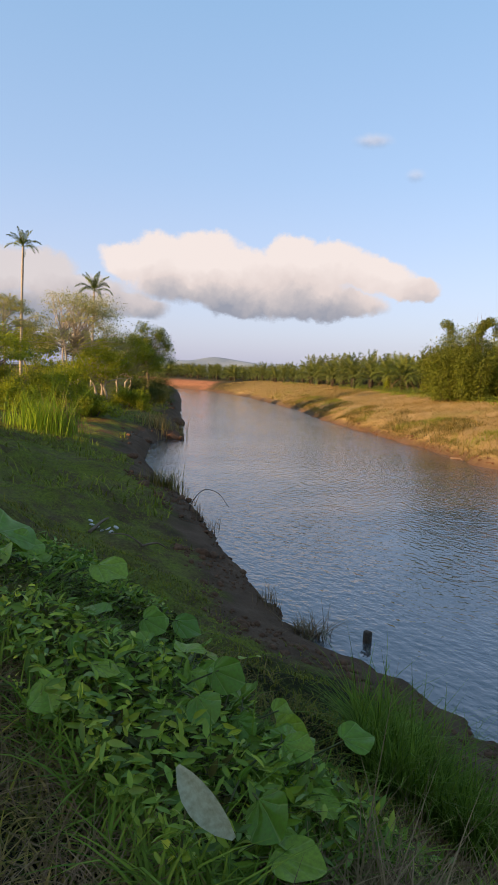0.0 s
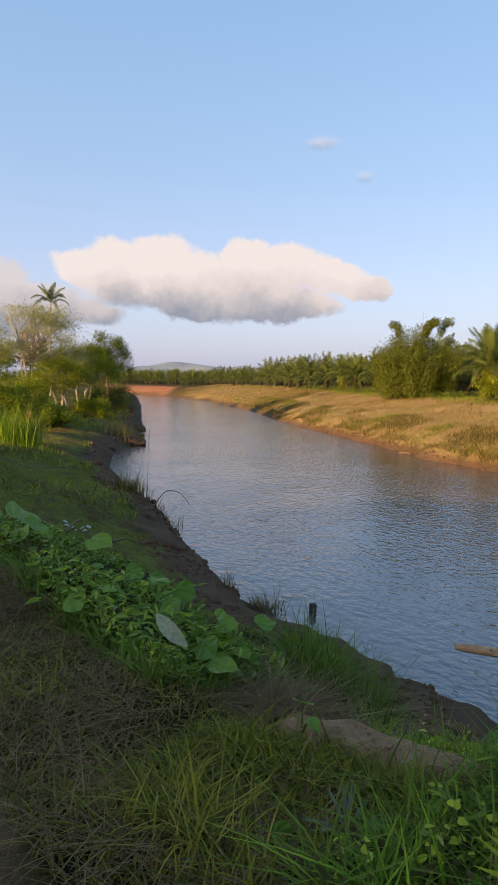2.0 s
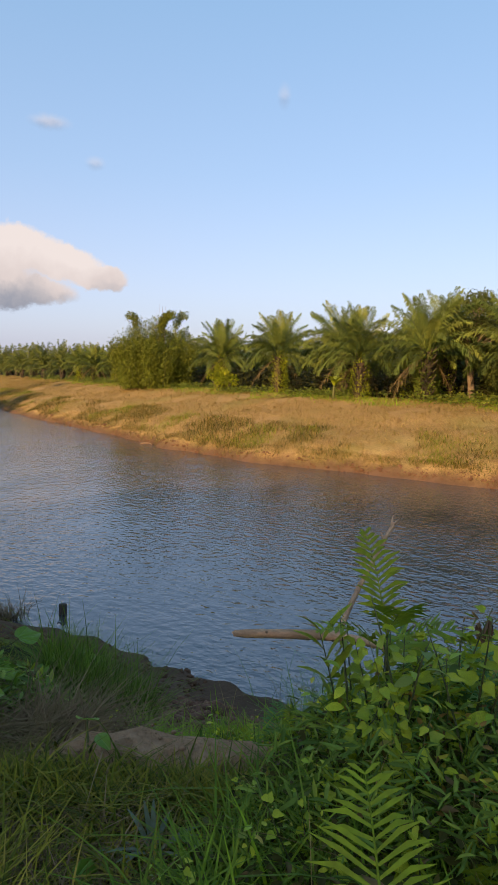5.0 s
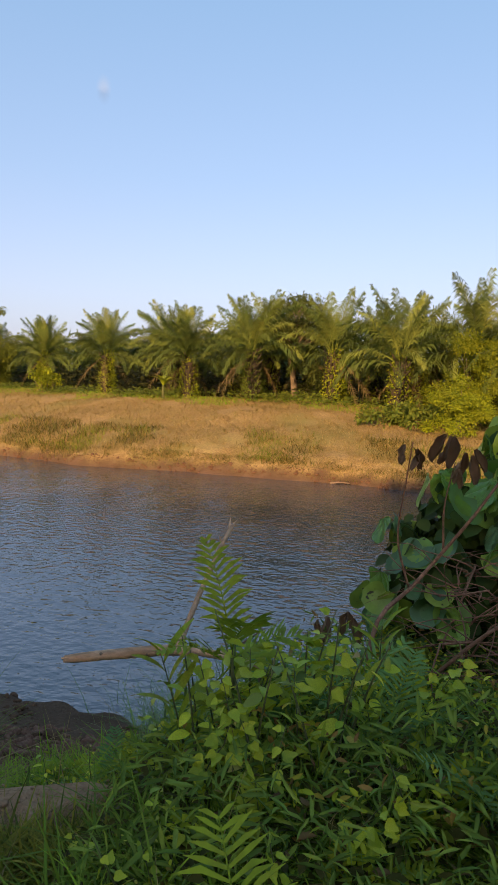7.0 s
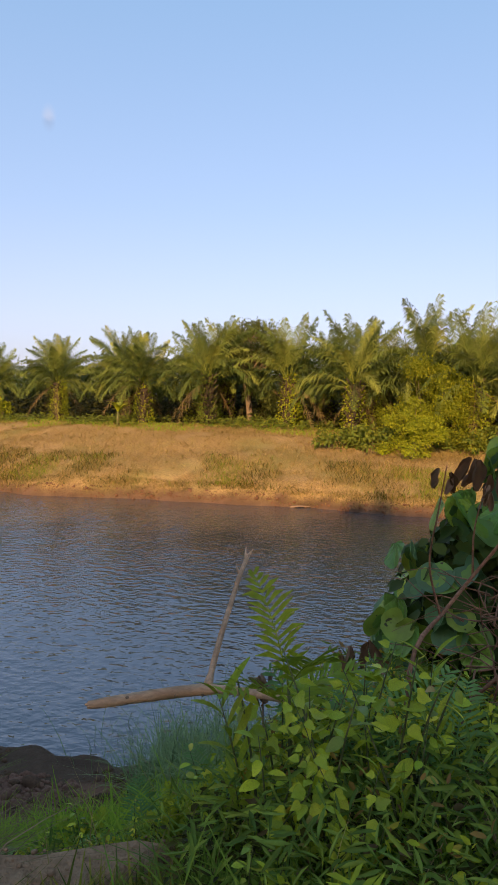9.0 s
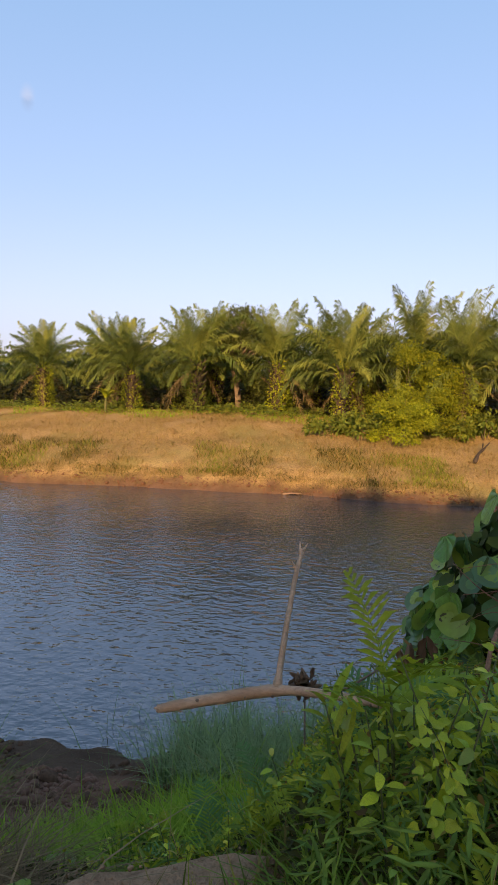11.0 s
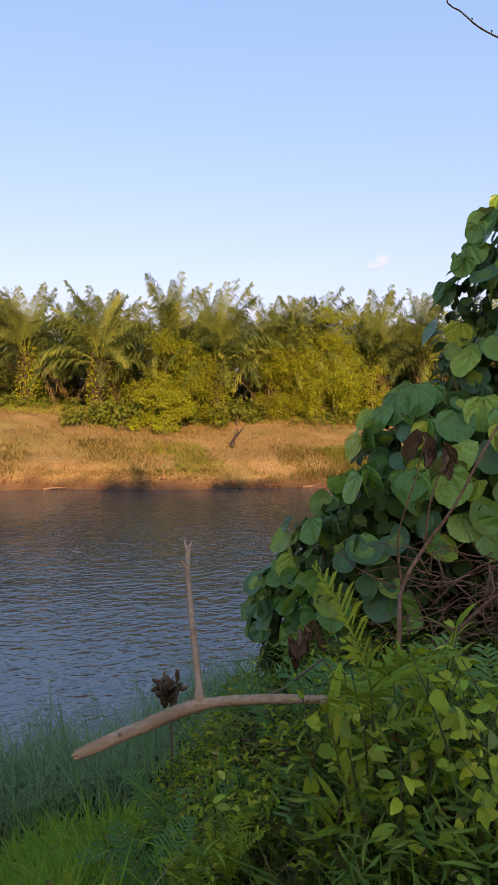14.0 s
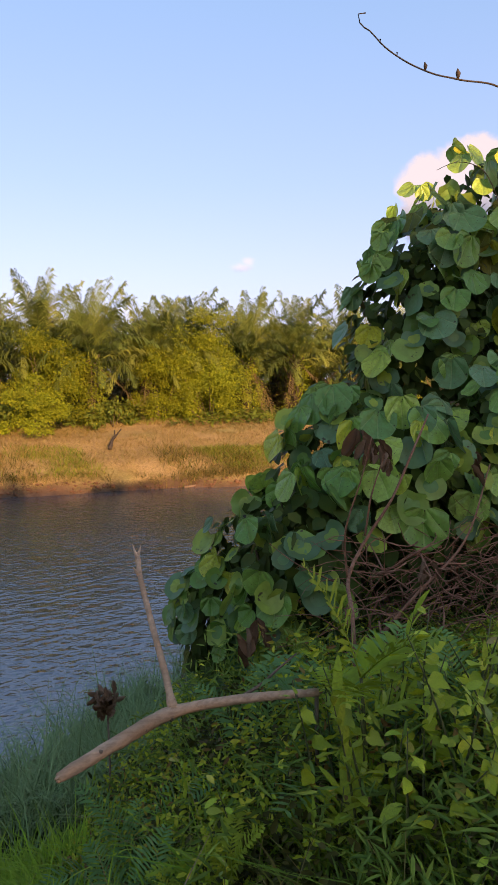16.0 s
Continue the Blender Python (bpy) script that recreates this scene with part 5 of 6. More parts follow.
for x, y, s, k in [(-35.6, 19.7, 0.75, 0), (-37.5, 20.3, 0.95, 1), (-34.6, 20.0, 0.22, 2), (-38.6, 21.6, 0.6, 3), (-33.6, 17.0, 0.5, 4), (-44.5, 25.2, 0.7, 0)]:
    ob = solid("boulder", LUMPS[k].copy(), "dark wet boulder at the water's edge", "rock", (x, y, 0.1), "boulders at the water's edge")
    ob.data.name = "boulder"
    ob.data.materials.append(MAT["mud"])
    ob.scale = (s * 1.25, s, s * 0.75)
    ob.rotation_euler = (0.1, 0.05, k * 1.3)


# ---- wood: the fallen bough, stake, stump, twigs ----
def curve_pts(pts, n=24):
    """A smooth line through a few points."""
    p = np.asarray(pts, float)
    t = np.concatenate([[0], np.cumsum(np.linalg.norm(np.diff(p, axis=0), axis=1))])
    u = np.linspace(0, t[-1], n)
    m = np.gradient(p, t, axis=0)
    k = np.clip(np.searchsorted(t, u) - 1, 0, len(t) - 2)
    h = (t[k + 1] - t[k])[:, None]
    s = ((u - t[k]) / h[:, 0])[:, None]
    return (2 * s**3 - 3 * s**2 + 1) * p[k] + (s**3 - 2 * s**2 + s) * h * m[k] + (-2 * s**3 + 3 * s**2) * p[k + 1] + (s**3 - s**2) * h * m[k + 1]


bough = thing("fallen_bough", "bare weathered fallen bough with an upright broken branch, caught in weeds", "log")
line = curve_pts([(-1.69, 2.74, 2.915), (-1.47, 2.84, 2.925), (-1.22, 2.94, 2.930), (-1.02, 2.82, 2.985), (-0.84, 2.66, 3.04), (-0.78, 2.62, 3.05)], 40)
rad = np.interp(np.linspace(0, 1, 40), [0, 0.04, 0.25, 0.46, 0.53, 0.8, 1], [0.015, 0.021, 0.024, 0.026, 0.020, 0.017, 0.014])
part("log", Geo().add(*tube(line, rad, 14, 0.035, 3)).mesh("log", MAT["driftwood"]), bough)
for n, k in enumerate((6, 13, 18, 25, 31, 36)):
    side = np.array([0.3 * math.sin(n * 2.1), -0.75, 0.6 * math.cos(n * 1.7)])
    part("knot", Geo().add(*tube([line[k] + side * rad[k] * 0.5, line[k] + side * rad[k] * 1.05, line[k] + side * rad[k] * 1.3], [0.011, 0.009, 0.004], 7, 0.12, n)).mesh("knot", MAT["twig"]), bough, "dark broken knot")
for n in range(5):
    a = n * 1.26
    o = np.array([0.25 * math.cos(a), 0.6 * math.cos(a), math.sin(a)]) * 0.011
    part("splinter", Geo().add(*tube([line[1] + o, line[0] + o, line[0] + o + (line[0] - line[1]) * (0.12 + 0.14 * (n % 3))], [0.008, 0.007, 0.004], 5)).mesh("splinter", MAT["driftwood"]), bough)
line = curve_pts([(-1.225, 2.94, 2.935), (-1.215, 3.06, 3.03), (-1.195, 3.30, 3.175), (-1.165, 3.55, 3.325), (-1.15, 3.62, 3.37)], 24)
part("branch", Geo().add(*tube(line, np.interp(np.linspace(0, 1, 24), [0, 0.08, 1], [0.024, 0.0145, 0.0115]), 10, 0.045, 4)).mesh("branch", MAT["driftwood"]), bough, "pale upright broken branch")
for a, b_ in [((-1.16, 3.58, 3.345), (-1.165, 3.64, 3.41)), ((-1.155, 3.60, 3.36), (-1.125, 3.64, 3.40)), ((-1.175, 3.50, 3.295), (-1.20, 3.52, 3.335))]:
    part("splinter", Geo().add(*tube([a, tuple((np.array(a) + b_) / 2), b_], [0.009, 0.007, 0.002], 6)).mesh("splinter", MAT["driftwood"]), bough)
# added support that carries the bough, hidden among the weeds
part("prop", Geo().add(*tube([(-0.785, 2.63, 3.045), (-0.76, 2.66, 2.8), (-0.74, 2.68, ground_z(-0.74, 2.68) - 0.05)], [0.008, 0.008, 0.007], 7)).mesh("prop", MAT["bark"]), bough, "added prop under the bough")
part("side_twig", Geo().add(*tube(curve_pts([(-1.0, 2.83, 2.985), (-0.93, 2.80, 3.03), (-0.86, 2.78, 3.09), (-0.795, 2.755, 3.147)], 10), np.linspace(0.007, 0.003, 10), 6)).mesh("side_twig", MAT["twig"]), bough)
stake = Geo().add(*tube([(-7.98, 8.09, -0.6), (-7.98, 8.09, -0.2), (-7.97, 8.09, 0.17)], [0.075, 0.07, 0.062], 12, 0.09, 6))
solid("water_stake", stake.mesh("water_stake", MAT["rot_wood"]), "dark rotten wooden stake standing in the river", "stake")
twig = Geo().add(*tube(curve_pts([(-15.32, 9.12, 0.15), (-15.28, 9.25, 0.74), (-15.11, 9.52, 1.07), (-14.92, 9.76, 1.01), (-14.70, 9.98, 0.66)], 22), np.linspace(0.016, 0.006, 22), 6))
solid("arched_twig", twig.mesh("arched_twig", MAT["rot_wood"]), "thin bare twig arching over the water", "twig")
for n, (a, b_, rr) in enumerate([((-12.3, 5.3, 1.35), (-13.6, 6.3, 0.95), 0.035), ((-12.0, 6.2, 1.2), (-12.2, 5.6, 1.4), 0.02), ((-11.6, 6.0, 1.1), (-11.9, 6.7, 1.15), 0.025)]):
    za, zb = ground_z(a[0], a[1]), ground_z(b_[0], b_[1])
    solid("drift_stick", Geo().add(*tube(curve_pts([(a[0], a[1], za + 0.02), ((a[0] + b_[0]) / 2, (a[1] + b_[1]) / 2 + 0.05, (za + zb) / 2 + 0.10), (b_[0], b_[1], zb + 0.03)], 8), np.linspace(rr, rr * 0.4, 8), 6)).mesh("drift_stick", MAT["twig"]),
          "grey driftwood stick lying on the muddy terrace", "stick", group="drift sticks")
for n in range(9):
    x, y = -12.66 + r.normal(0, 0.28), 5.75 + r.normal(0, 0.22)
    ob = solid("litter_scrap", LUMPS[n % 5].copy(), "crumpled pale plastic scrap washed onto the bank", "litter", (x, y, ground_z(x, y) + 0.02), "washed-up litter")
    ob.data.materials.append(MAT["litter"])
    ob.scale = (0.07 * r.uniform(0.5, 1.3), 0.05, 0.025)
    ob.rotation_euler = (r.uniform(0, 0.5), r.uniform(0, 0.5), r.uniform(0, 6))
snag = thing("bank_snag", "dark twisted dead branch on the far bank", "branch", (5.7, 29.4, ground_z(5.7, 29.4)))
part("branch", Geo().add(*tube(curve_pts([(-0.45, -1.1, -0.15), (-0.25, -0.6, 0.10), (0.0, 0, 0.22), (0.25, 0.7, 0.35), (0.3, 0.9, 0.5)], 14), np.linspace(0.09, 0.03, 14), 7, 0.15, 9)).mesh("branch", MAT["rot_wood"]), snag)
part("branch", Geo().add(*tube(curve_pts([(0.05, 0.1, 0.2), (0.3, 0.2, 0.45), (0.45, 0.3, 0.6)], 8), np.linspace(0.06, 0.02, 8), 6, 0.15, 10)).mesh("branch", MAT["rot_wood"]), snag)
for x, y, l, a in [(-2.3, 25.95, 0.8, 0.3), (-3.9, 26.5, 0.5, 0.5), (7.8, 24.25, 1.4, 0.05), (-22.4, 29.9, 1.0, -0.6)]:
    solid("driftwood", Geo().add(*tube(curve_pts([(x - l / 2, y, 0.03), (x, y + 0.05, 0.07), (x + l / 2, y + a * l / 2, 0.04)], 9), np.linspace(0.045, 0.02, 9), 7, 0.1, 11)).mesh("driftwood", MAT["twig"]),
          "pale driftwood lying at the far waterline", "driftwood", group="driftwood at the far waterline")


# ---- leafy plants ----
def heart_leaf(name, mat, cup=0.16, lobes=0.25, wave=0.05, seed=0, point=0.0):
    """A round heart-shaped leaf, 1 across, its stalk end at the origin and its tip along +x, cupped and folded along its ribs."""
    rr = np.random.default_rng(seed)
    ang = np.linspace(-np.pi, np.pi, 23)[:-1]
    edge = 0.5 * (1 - lobes * np.exp(-((np.abs(ang) - np.pi) / 0.45) ** 2) + point * np.exp(-(ang / 0.3) ** 2)) * (1 + 0.03 * rr.normal(size=22))
    g = Geo()
    rings = [(0.0, 1), (0.5, 22), (1.0, 22)]
    pts = [np.array([[0.12, 0, 0]])]
    for k, n in rings[1:]:
        rib = np.where(np.arange(22) % 3 == 0, 1.0, -0.4)
        x, y = edge * k * np.cos(ang), edge * k * np.sin(ang)
        z = cup * (x**2 + y**2) * 1.6 + 0.022 * k * rib * (k < 1) + wave * k * np.sin(ang * 3 + rr.uniform(0, 6)) * k - 0.20 * np.maximum(x, 0) ** 2
        pts.append(np.column_stack([x + 0.42, y, z]))
    pts[0][0] = (0.34, 0, 0.0)
    i = np.arange(22)
    j = (i + 1) % 22
    g.add(np.concatenate(pts), [np.column_stack([0 * i, 1 + i, 1 + j]), np.column_stack([1 + i, 23 + i, 23 + j, 1 + j])])
    return g.mesh(name, mat)


def blade_leaf(name, mat, wide=0.3, arch=0.25, fold=0.12, n=7):
    """A pointed leaf of length 1 along +x, folded at its midrib and arched over."""
    s = np.linspace(0, 1, n)
    w = wide * np.sin(np.pi * np.clip(s * 0.94 + 0.03, 0, 1)) ** 0.75 * 0.5
    z = arch * (s - 1.35 * s**2)
    v = np.concatenate([np.column_stack([s, -w, z + fold * w * 2]), np.column_stack([s, 0 * s, z]), np.column_stack([s, w, z + fold * w * 2])])
    i = np.arange(n - 1)
    f = np.concatenate([np.column_stack([i, i + 1, n + i + 1, n + i]), np.column_stack([n + i, n + i + 1, 2 * n + i + 1, 2 * n + i])])
    return Geo().add(v, f).mesh(name, mat)


def crumpled_leaf(seed):
    """A dead leaf, curled in on itself."""
    rr = np.random.default_rng(seed)
    u, v = np.meshgrid(np.linspace(0, 1, 8), np.linspace(-1, 1, 7), indexing="ij")
    w = 0.26 * np.sin(np.pi * (0.1 + 0.8 * u))
    a = v * 2.0
    x, y, z = u, w * np.sin(a) * 0.7, w * (1 - np.cos(a)) * 0.6 + 0.05 * np.sin(9 * u + 4 * v + rr.uniform(0, 6)) + 0.03 * rr.normal(size=u.shape)
    i, j = np.meshgrid(np.arange(7), np.arange(6), indexing="ij")
    f = np.stack([i * 7 + j, (i + 1) * 7 + j, (i + 1) * 7 + j + 1, i * 7 + j + 1], -1).reshape(-1, 4)
    return Geo().add(np.column_stack([x.ravel(), y.ravel(), z.ravel()]), f).mesh("dead_leaf", MAT["dead_leaf"])


def leaf_pose(at, forward, normal, size):
    m = rotations(np.array([forward], float), np.array([normal], float))[0]
    return Matrix.Translation(at) @ Matrix([list(row) for row in m]).to_4x4() @ Matrix.Scale(size, 4)


VINE_LEAVES = [heart_leaf("leaf", MAT["vine_leaf"], 0.10 + 0.06 * k, 0.22 + 0.05 * k, 0.03 + 0.02 * (k % 2), 400 + k) for k in range(5)]
VINE_YELLOW = heart_leaf("yellow_leaf", MAT["vine_yellow"], 0.14, 0.25, 0.04, 410)
DEAD = [crumpled_leaf(420 + k) for k in range(3)]
WEED_LEAVES = [blade_leaf("leaf", MAT["weed_leaf"], 0.62, 0.2), blade_leaf("leaf", MAT["weed_leaf"], 0.45, 0.3), heart_leaf("leaf", MAT["weed_lime"], 0.22, 0.30, 0.05, 430, 0.85)]
LANCE = blade_leaf("leaf", MAT["fern"], 0.17, 0.25)
BROAD = [heart_leaf("leaf", MAT["big_leaf"], 0.20, 0.22, 0.05, 440, 0.15), heart_leaf("leaf", MAT["big_leaf"], 0.08, 0.25, 0.06, 441, 0.1), blade_leaf("leaf", MAT["big_leaf"], 0.55, 0.3, 0.2)]


def weed(seed, high=0.42, kind=0, leaves=13, size=0.085):
    """A leafy weed: a bent stem with leaves set round it."""
    rr = np.random.default_rng(seed)
    ob = thing("leafy_weed", ["broad-leaved green weed in the undergrowth", "slender narrow-leaved green weed in the undergrowth", "heart-leaved light green creeper in the undergrowth"][kind], "weed", group="weeds on the river bank")
    lean = rr.uniform(-0.25, 0.25, 2)
    s = np.linspace(0, 1, 7)
    line = np.column_stack([lean[0] * high * s**2, lean[1] * high * s**2, high * s - 0.03])
    part("stem", Geo().add(*tube(line, 0.004 * (1.3 - s), 5)).mesh("stem", MAT["stem"]), ob)
    for k in range(leaves):
        t = 0.22 + 0.78 * (k + 0.5) / leaves
        p = np.array([np.interp(t, s, line[:, c]) for c in range(3)])
        az = k * 2.4 + rr.normal(0, 0.3)
        o = np.array([math.cos(az), math.sin(az), rr.uniform(-0.8, 0.4)])
        part("leaf", WEED_LEAVES[kind], ob, "", leaf_pose(p + o * 0.012, o, (rr.normal(0, 0.65), rr.normal(0, 0.65), 1), size * rr.uniform(0.7, 1.25) * (1.15 - 0.4 * t)))
    return ob


def lance_shoot(seed, high=0.62, leaves=16, size=0.20):
    """An upright shoot with long narrow lime leaves."""
    rr = np.random.default_rng(seed)
    ob = thing("lance_shoot", "upright lime green shoot with narrow pointed leaves", "plant", group="lime shoots")
    s = np.linspace(0, 1, 7)
    line = np.column_stack([-0.10 * high * s**2, 0.05 * high * s**2, high * s - 0.03])
    part("stem", Geo().add(*tube(line, 0.0045 * (1.3 - s), 5)).mesh("stem", MAT["stem"]), ob)
    for k in range(leaves):
        t = 0.30 + 0.70 * (k + 0.5) / leaves
        p = np.array([np.interp(t, s, line[:, c]) for c in range(3)])
        az = (k % 2) * math.pi + 0.5 + rr.normal(0, 0.3)
        o = np.array([math.cos(az), math.sin(az), 0.75 + 0.3 * t])
        part("leaf", LANCE, ob, "", leaf_pose(p, o, (rr.normal(0, 0.2), rr.normal(0, 0.2), 1), size * rr.uniform(0.8, 1.15) * (1.1 - 0.45 * t)))
    return ob


def fern_frond(length, rise, droop, pairs=20, leaflet=0.14, seed=0, wide=0.02):
    return frond(length, rise, droop, pairs, leaflet, MAT["fern"], "frond", 0.15, wide, seed)


FERNS = [fern_frond(0.5, 65, 70, 20, 0.10, 450), fern_frond(0.45, 40, 60, 20, 0.09, 451), fern_frond(0.4, 80, 50, 18, 0.08, 452)]


def fern(seed, n=5, scale=1.0):
    rr = np.random.default_rng(seed)
    ob = thing("fern", "bright green feathery fern in the undergrowth", "fern", group="ferns on the river bank")
    for k in range(n):
        part("frond", FERNS[k % 3], ob, "", Matrix.Rotation(k * 6.28 / n + rr.normal(0, 0.3), 4, "Z") @ Matrix.Scale(scale * rr.uniform(0.8, 1.15), 4))
    return ob


def put(proto, x, y, size=1.0, turn=0.0, lift=0.0, tilt=(0.0, 0.0)):
    return copy_thing(proto, Matrix.Translation((x, y, ground_z(x, y) + lift)) @ Matrix.Rotation(tilt[0], 4, "X") @ Matrix.Rotation(tilt[1], 4, "Y") @ Matrix.Rotation(turn, 4, "Z") @ Matrix.Scale(size, 4))


protos = [weed(501, 0.42, 0, 17, 0.036), weed(502, 0.36, 2, 16, 0.030), weed(503, 0.46, 1, 18, 0.064), weed(504, 0.30, 0, 14, 0.034), weed(505, 0.5, 2, 18, 0.034), weed(506, 0.34, 1, 16, 0.052)]
r = np.random.default_rng(23)
made = 0
def weed_top(x, y):
    """Height of the weeds' tops over the water."""
    near = np.interp(y, [1.2, 1.6, 2.1, 2.5, 2.9, 3.6], [3.02, 3.14, 3.27, 3.18, 2.98, 2.75])
    low = ground_z(x, y) + 0.2
    return low + (near - low) * np.interp(x, [-1.35, -0.95, -0.7], [0.0, 0.55, 1.0])


while made < 104:
    x, y = r.uniform(-1.35, 1.3), r.uniform(1.25, 3.5)
    if x < -1.15 and y < 2.35 or y < 1.42 + 0.12 * (x + 1) or math.hypot(x + 1.2, y - 1.3) < 0.25:
        continue
    # their tops make one slope, high towards the vine bush and low towards the meadow
    s = (weed_top(x, y) - ground_z(x, y)) / 0.40
    put(protos[made % 6], x, y, min(1.75, max(0.5, s)) * r.uniform(0.75, 1.08), r.uniform(0, 6.28), 0, (r.normal(0, 0.16), r.normal(0, 0.16)))
    made += 1
for n in range(22):                                      # tall ones before the thin end of the bough
    put(protos[(4, 2, 0, 4)[n % 4]], r.uniform(-0.90, -0.42), r.uniform(2.0, 2.45), r.uniform(1.25, 1.6), r.uniform(0, 6.28), 0, (r.normal(0, 0.1), r.normal(0, 0.1)))
for n in range(34):                                      # fewer and lower towards the meadow and the slope under the bough
    x, y = (r.uniform(-2.2, -1.1), r.uniform(2.25, 3.2)) if n < 20 else (r.uniform(-1.12, -0.7), r.uniform(1.2, 1.75))
    put(protos[(n * 5) % 6], x, y, r.uniform(0.45, 0.75), r.uniform(0, 6.28), 0, (r.normal(0, 0.2), r.normal(0, 0.2)))
for n in range(26):                                      # small weeds in the leafy patch upstream of the path
    x, y = r.uniform(-5.6, -2.5), r.uniform(1.55, 2.7)
    put(protos[(n * 7) % 6], x, y, r.uniform(0.45, 0.8), r.uniform(0, 6.28), 0, (r.normal(0, 0.2), r.normal(0, 0.2)))
for ob in protos:
    discard(ob)
shoot = [lance_shoot(511), lance_shoot(512, 0.5, 14, 0.16)]
for x, y, s, t, k in [(-0.89, 2.20, 1.22, 0.4, 0), (-0.94, 2.26, 0.95, 2.0, 1), (-0.30, 2.75, 1.1, 2.6, 0), (-0.98, 2.28, 0.7, 1.1, 1), (-0.55, 2.55, 0.95, 3.0, 0), (-0.70, 2.62, 1.05, 5.0, 0), (-0.48, 2.05, 0.7, 4.0, 1), (-0.28, 2.25, 0.8, 0.3, 0), (-0.60, 1.85, 0.7, 2.2, 1)]:
    put(shoot[k], x, y, s, t, 0, (0.05, -0.08))
for ob in shoot:
    discard(ob)
ferns = [fern(521), fern(522, 6, 0.9)]
for x, y, s, t in [(-0.32, 1.32, 0.8, 0.6), (-0.05, 1.75, 0.7, 2.0), (0.2, 2.1, 0.75, 3.0), (-1.35, 2.55, 0.6, 1.0), (-1.1, 2.65, 0.7, 4.0), (-0.42, 2.75, 0.8, 5.0), (-0.15, 2.5, 0.8, 0.0), (-1.75, 2.85, 0.7, 2.5), (-0.75, 1.55, 0.5, 2.0)]:
    put(ferns[int(x * 100) % 2], x, y, s, t)
for x, y, s, t in [(-0.40, 1.62, 0.75, 0.3), (-0.22, 1.48, 0.7, 1.9), (-0.62, 1.72, 0.6, 3.0), (-0.12, 1.98, 0.85, 4.4), (-0.95, 2.36, 0.65, 5.2), (-1.25, 2.42, 0.6, 0.9), (0.05, 1.55, 0.7, 2.4)]:
    put(ferns[1], x, y, s, t, 0.06)
for ob in ferns:
    discard(ob)
# tall feathery lime plant in front of the bough
lime = thing("feather_plant", "tall lime green plant with upright feathery leaves", "plant", (-0.80, 2.30, ground_z(-0.80, 2.30)))
top_ = 3.24 - lime.location.z
part("stem", Geo().add(*tube(curve_pts([(0.02, -0.02, -0.05), (0.0, 0.0, top_ * 0.5), (-0.02, 0.02, top_)], 9), np.linspace(0.009, 0.005, 9), 6)).mesh("stem", MAT["stem"]), lime)
for k, (ln, ri, dr, az, h) in enumerate([(0.40, 72, 25, 138, 1.0), (0.34, 52, 40, 300, 1.0), (0.30, 35, 55, 20, 0.95), (0.32, 48, 60, 225, 0.9), (0.30, 20, 60, 75, 0.85), (0.30, 30, 60, 340, 0.8)]):
    part("frond", frond(ln, ri, dr, 15, 0.12, MAT["fern"], "frond", 0.1, 0.02, 535 + k), lime, "", Matrix.Translation((-0.02 * h, 0.02 * h, top_ * h)) @ Matrix.Rotation(math.radians(az), 4, "Z"))
# dark blue-green ferns behind it
BLUE_FERN = [frond(0.62, 78, 60, 24, 0.16, MAT["fern_blue"], "frond", 0.15, 0.016, 560), frond(0.55, 60, 75, 22, 0.14, MAT["fern_blue"], "frond", 0.15, 0.016, 561)]
for x, y, n, s, t in [(-0.60, 2.62, 6, 1.3, 0.5), (-0.30, 2.35, 6, 1.0, 1.2), (-1.45, 2.75, 5, 0.7, 2.0), (-1.25, 3.35, 6, 0.9, 0.2), (-0.75, 3.1, 5, 1.0, 2.2), (0.1, 1.9, 5, 0.9, 1.0)]:
    ob = thing("fern", "blue-green feathery fern arching over the weeds", "fern", (x, y, ground_z(x, y)), "ferns on the river bank")
    for k in range(n):
        part("frond", BLUE_FERN[k % 2], ob, "", Matrix.Rotation(t + k * 6.28 / n, 4, "Z") @ Matrix.Scale(s * r.uniform(0.85, 1.1), 4))
# lime creeper climbing over the weeds in columns
HEART = heart_leaf("leaf", MAT["weed_lime"], 0.24, 0.30, 0.05, 433, 0.85)
for x, y, high, k in [(-0.76, 1.97, 3.42, 34), (-0.70, 2.03, 3.25, 30), (-0.30, 1.75, 3.25, 30), (-0.12, 2.30, 3.35, 34), (0.30, 2.6, 3.4, 34), (-0.48, 1.62, 3.05, 26)]:
    z0 = float(ground_z(x, y))
    ob = thing("lime_creeper", "lime green heart-leaved creeper climbing over the weeds", "creeper", (x, y, z0), "lime creepers")
    s = np.linspace(0, 1, 10)
    line = np.column_stack([0.05 * np.sin(s * 9 + x * 7), 0.05 * np.cos(s * 8 + y * 5) - 0.05, s * (high - z0) - 0.03])
    part("stem", Geo().add(*tube(line, 0.003 * (1.3 - s), 5)).mesh("stem", MAT["stem"]), ob)
    for m in range(k + 12):
        t = 0.2 + 0.8 * (m + 0.5) / (k + 12)
        o = np.array([r.normal(0, 0.6), -0.5 + r.normal(0, 0.5), r.uniform(-0.5, 0.1)])
        part("leaf", HEART, ob, "", leaf_pose([np.interp(t, s, line[:, c]) for c in range(3)] + o * 0.03, o, (r.normal(0, 0.6), -0.7, 0.6), r.uniform(0.018, 0.036)))
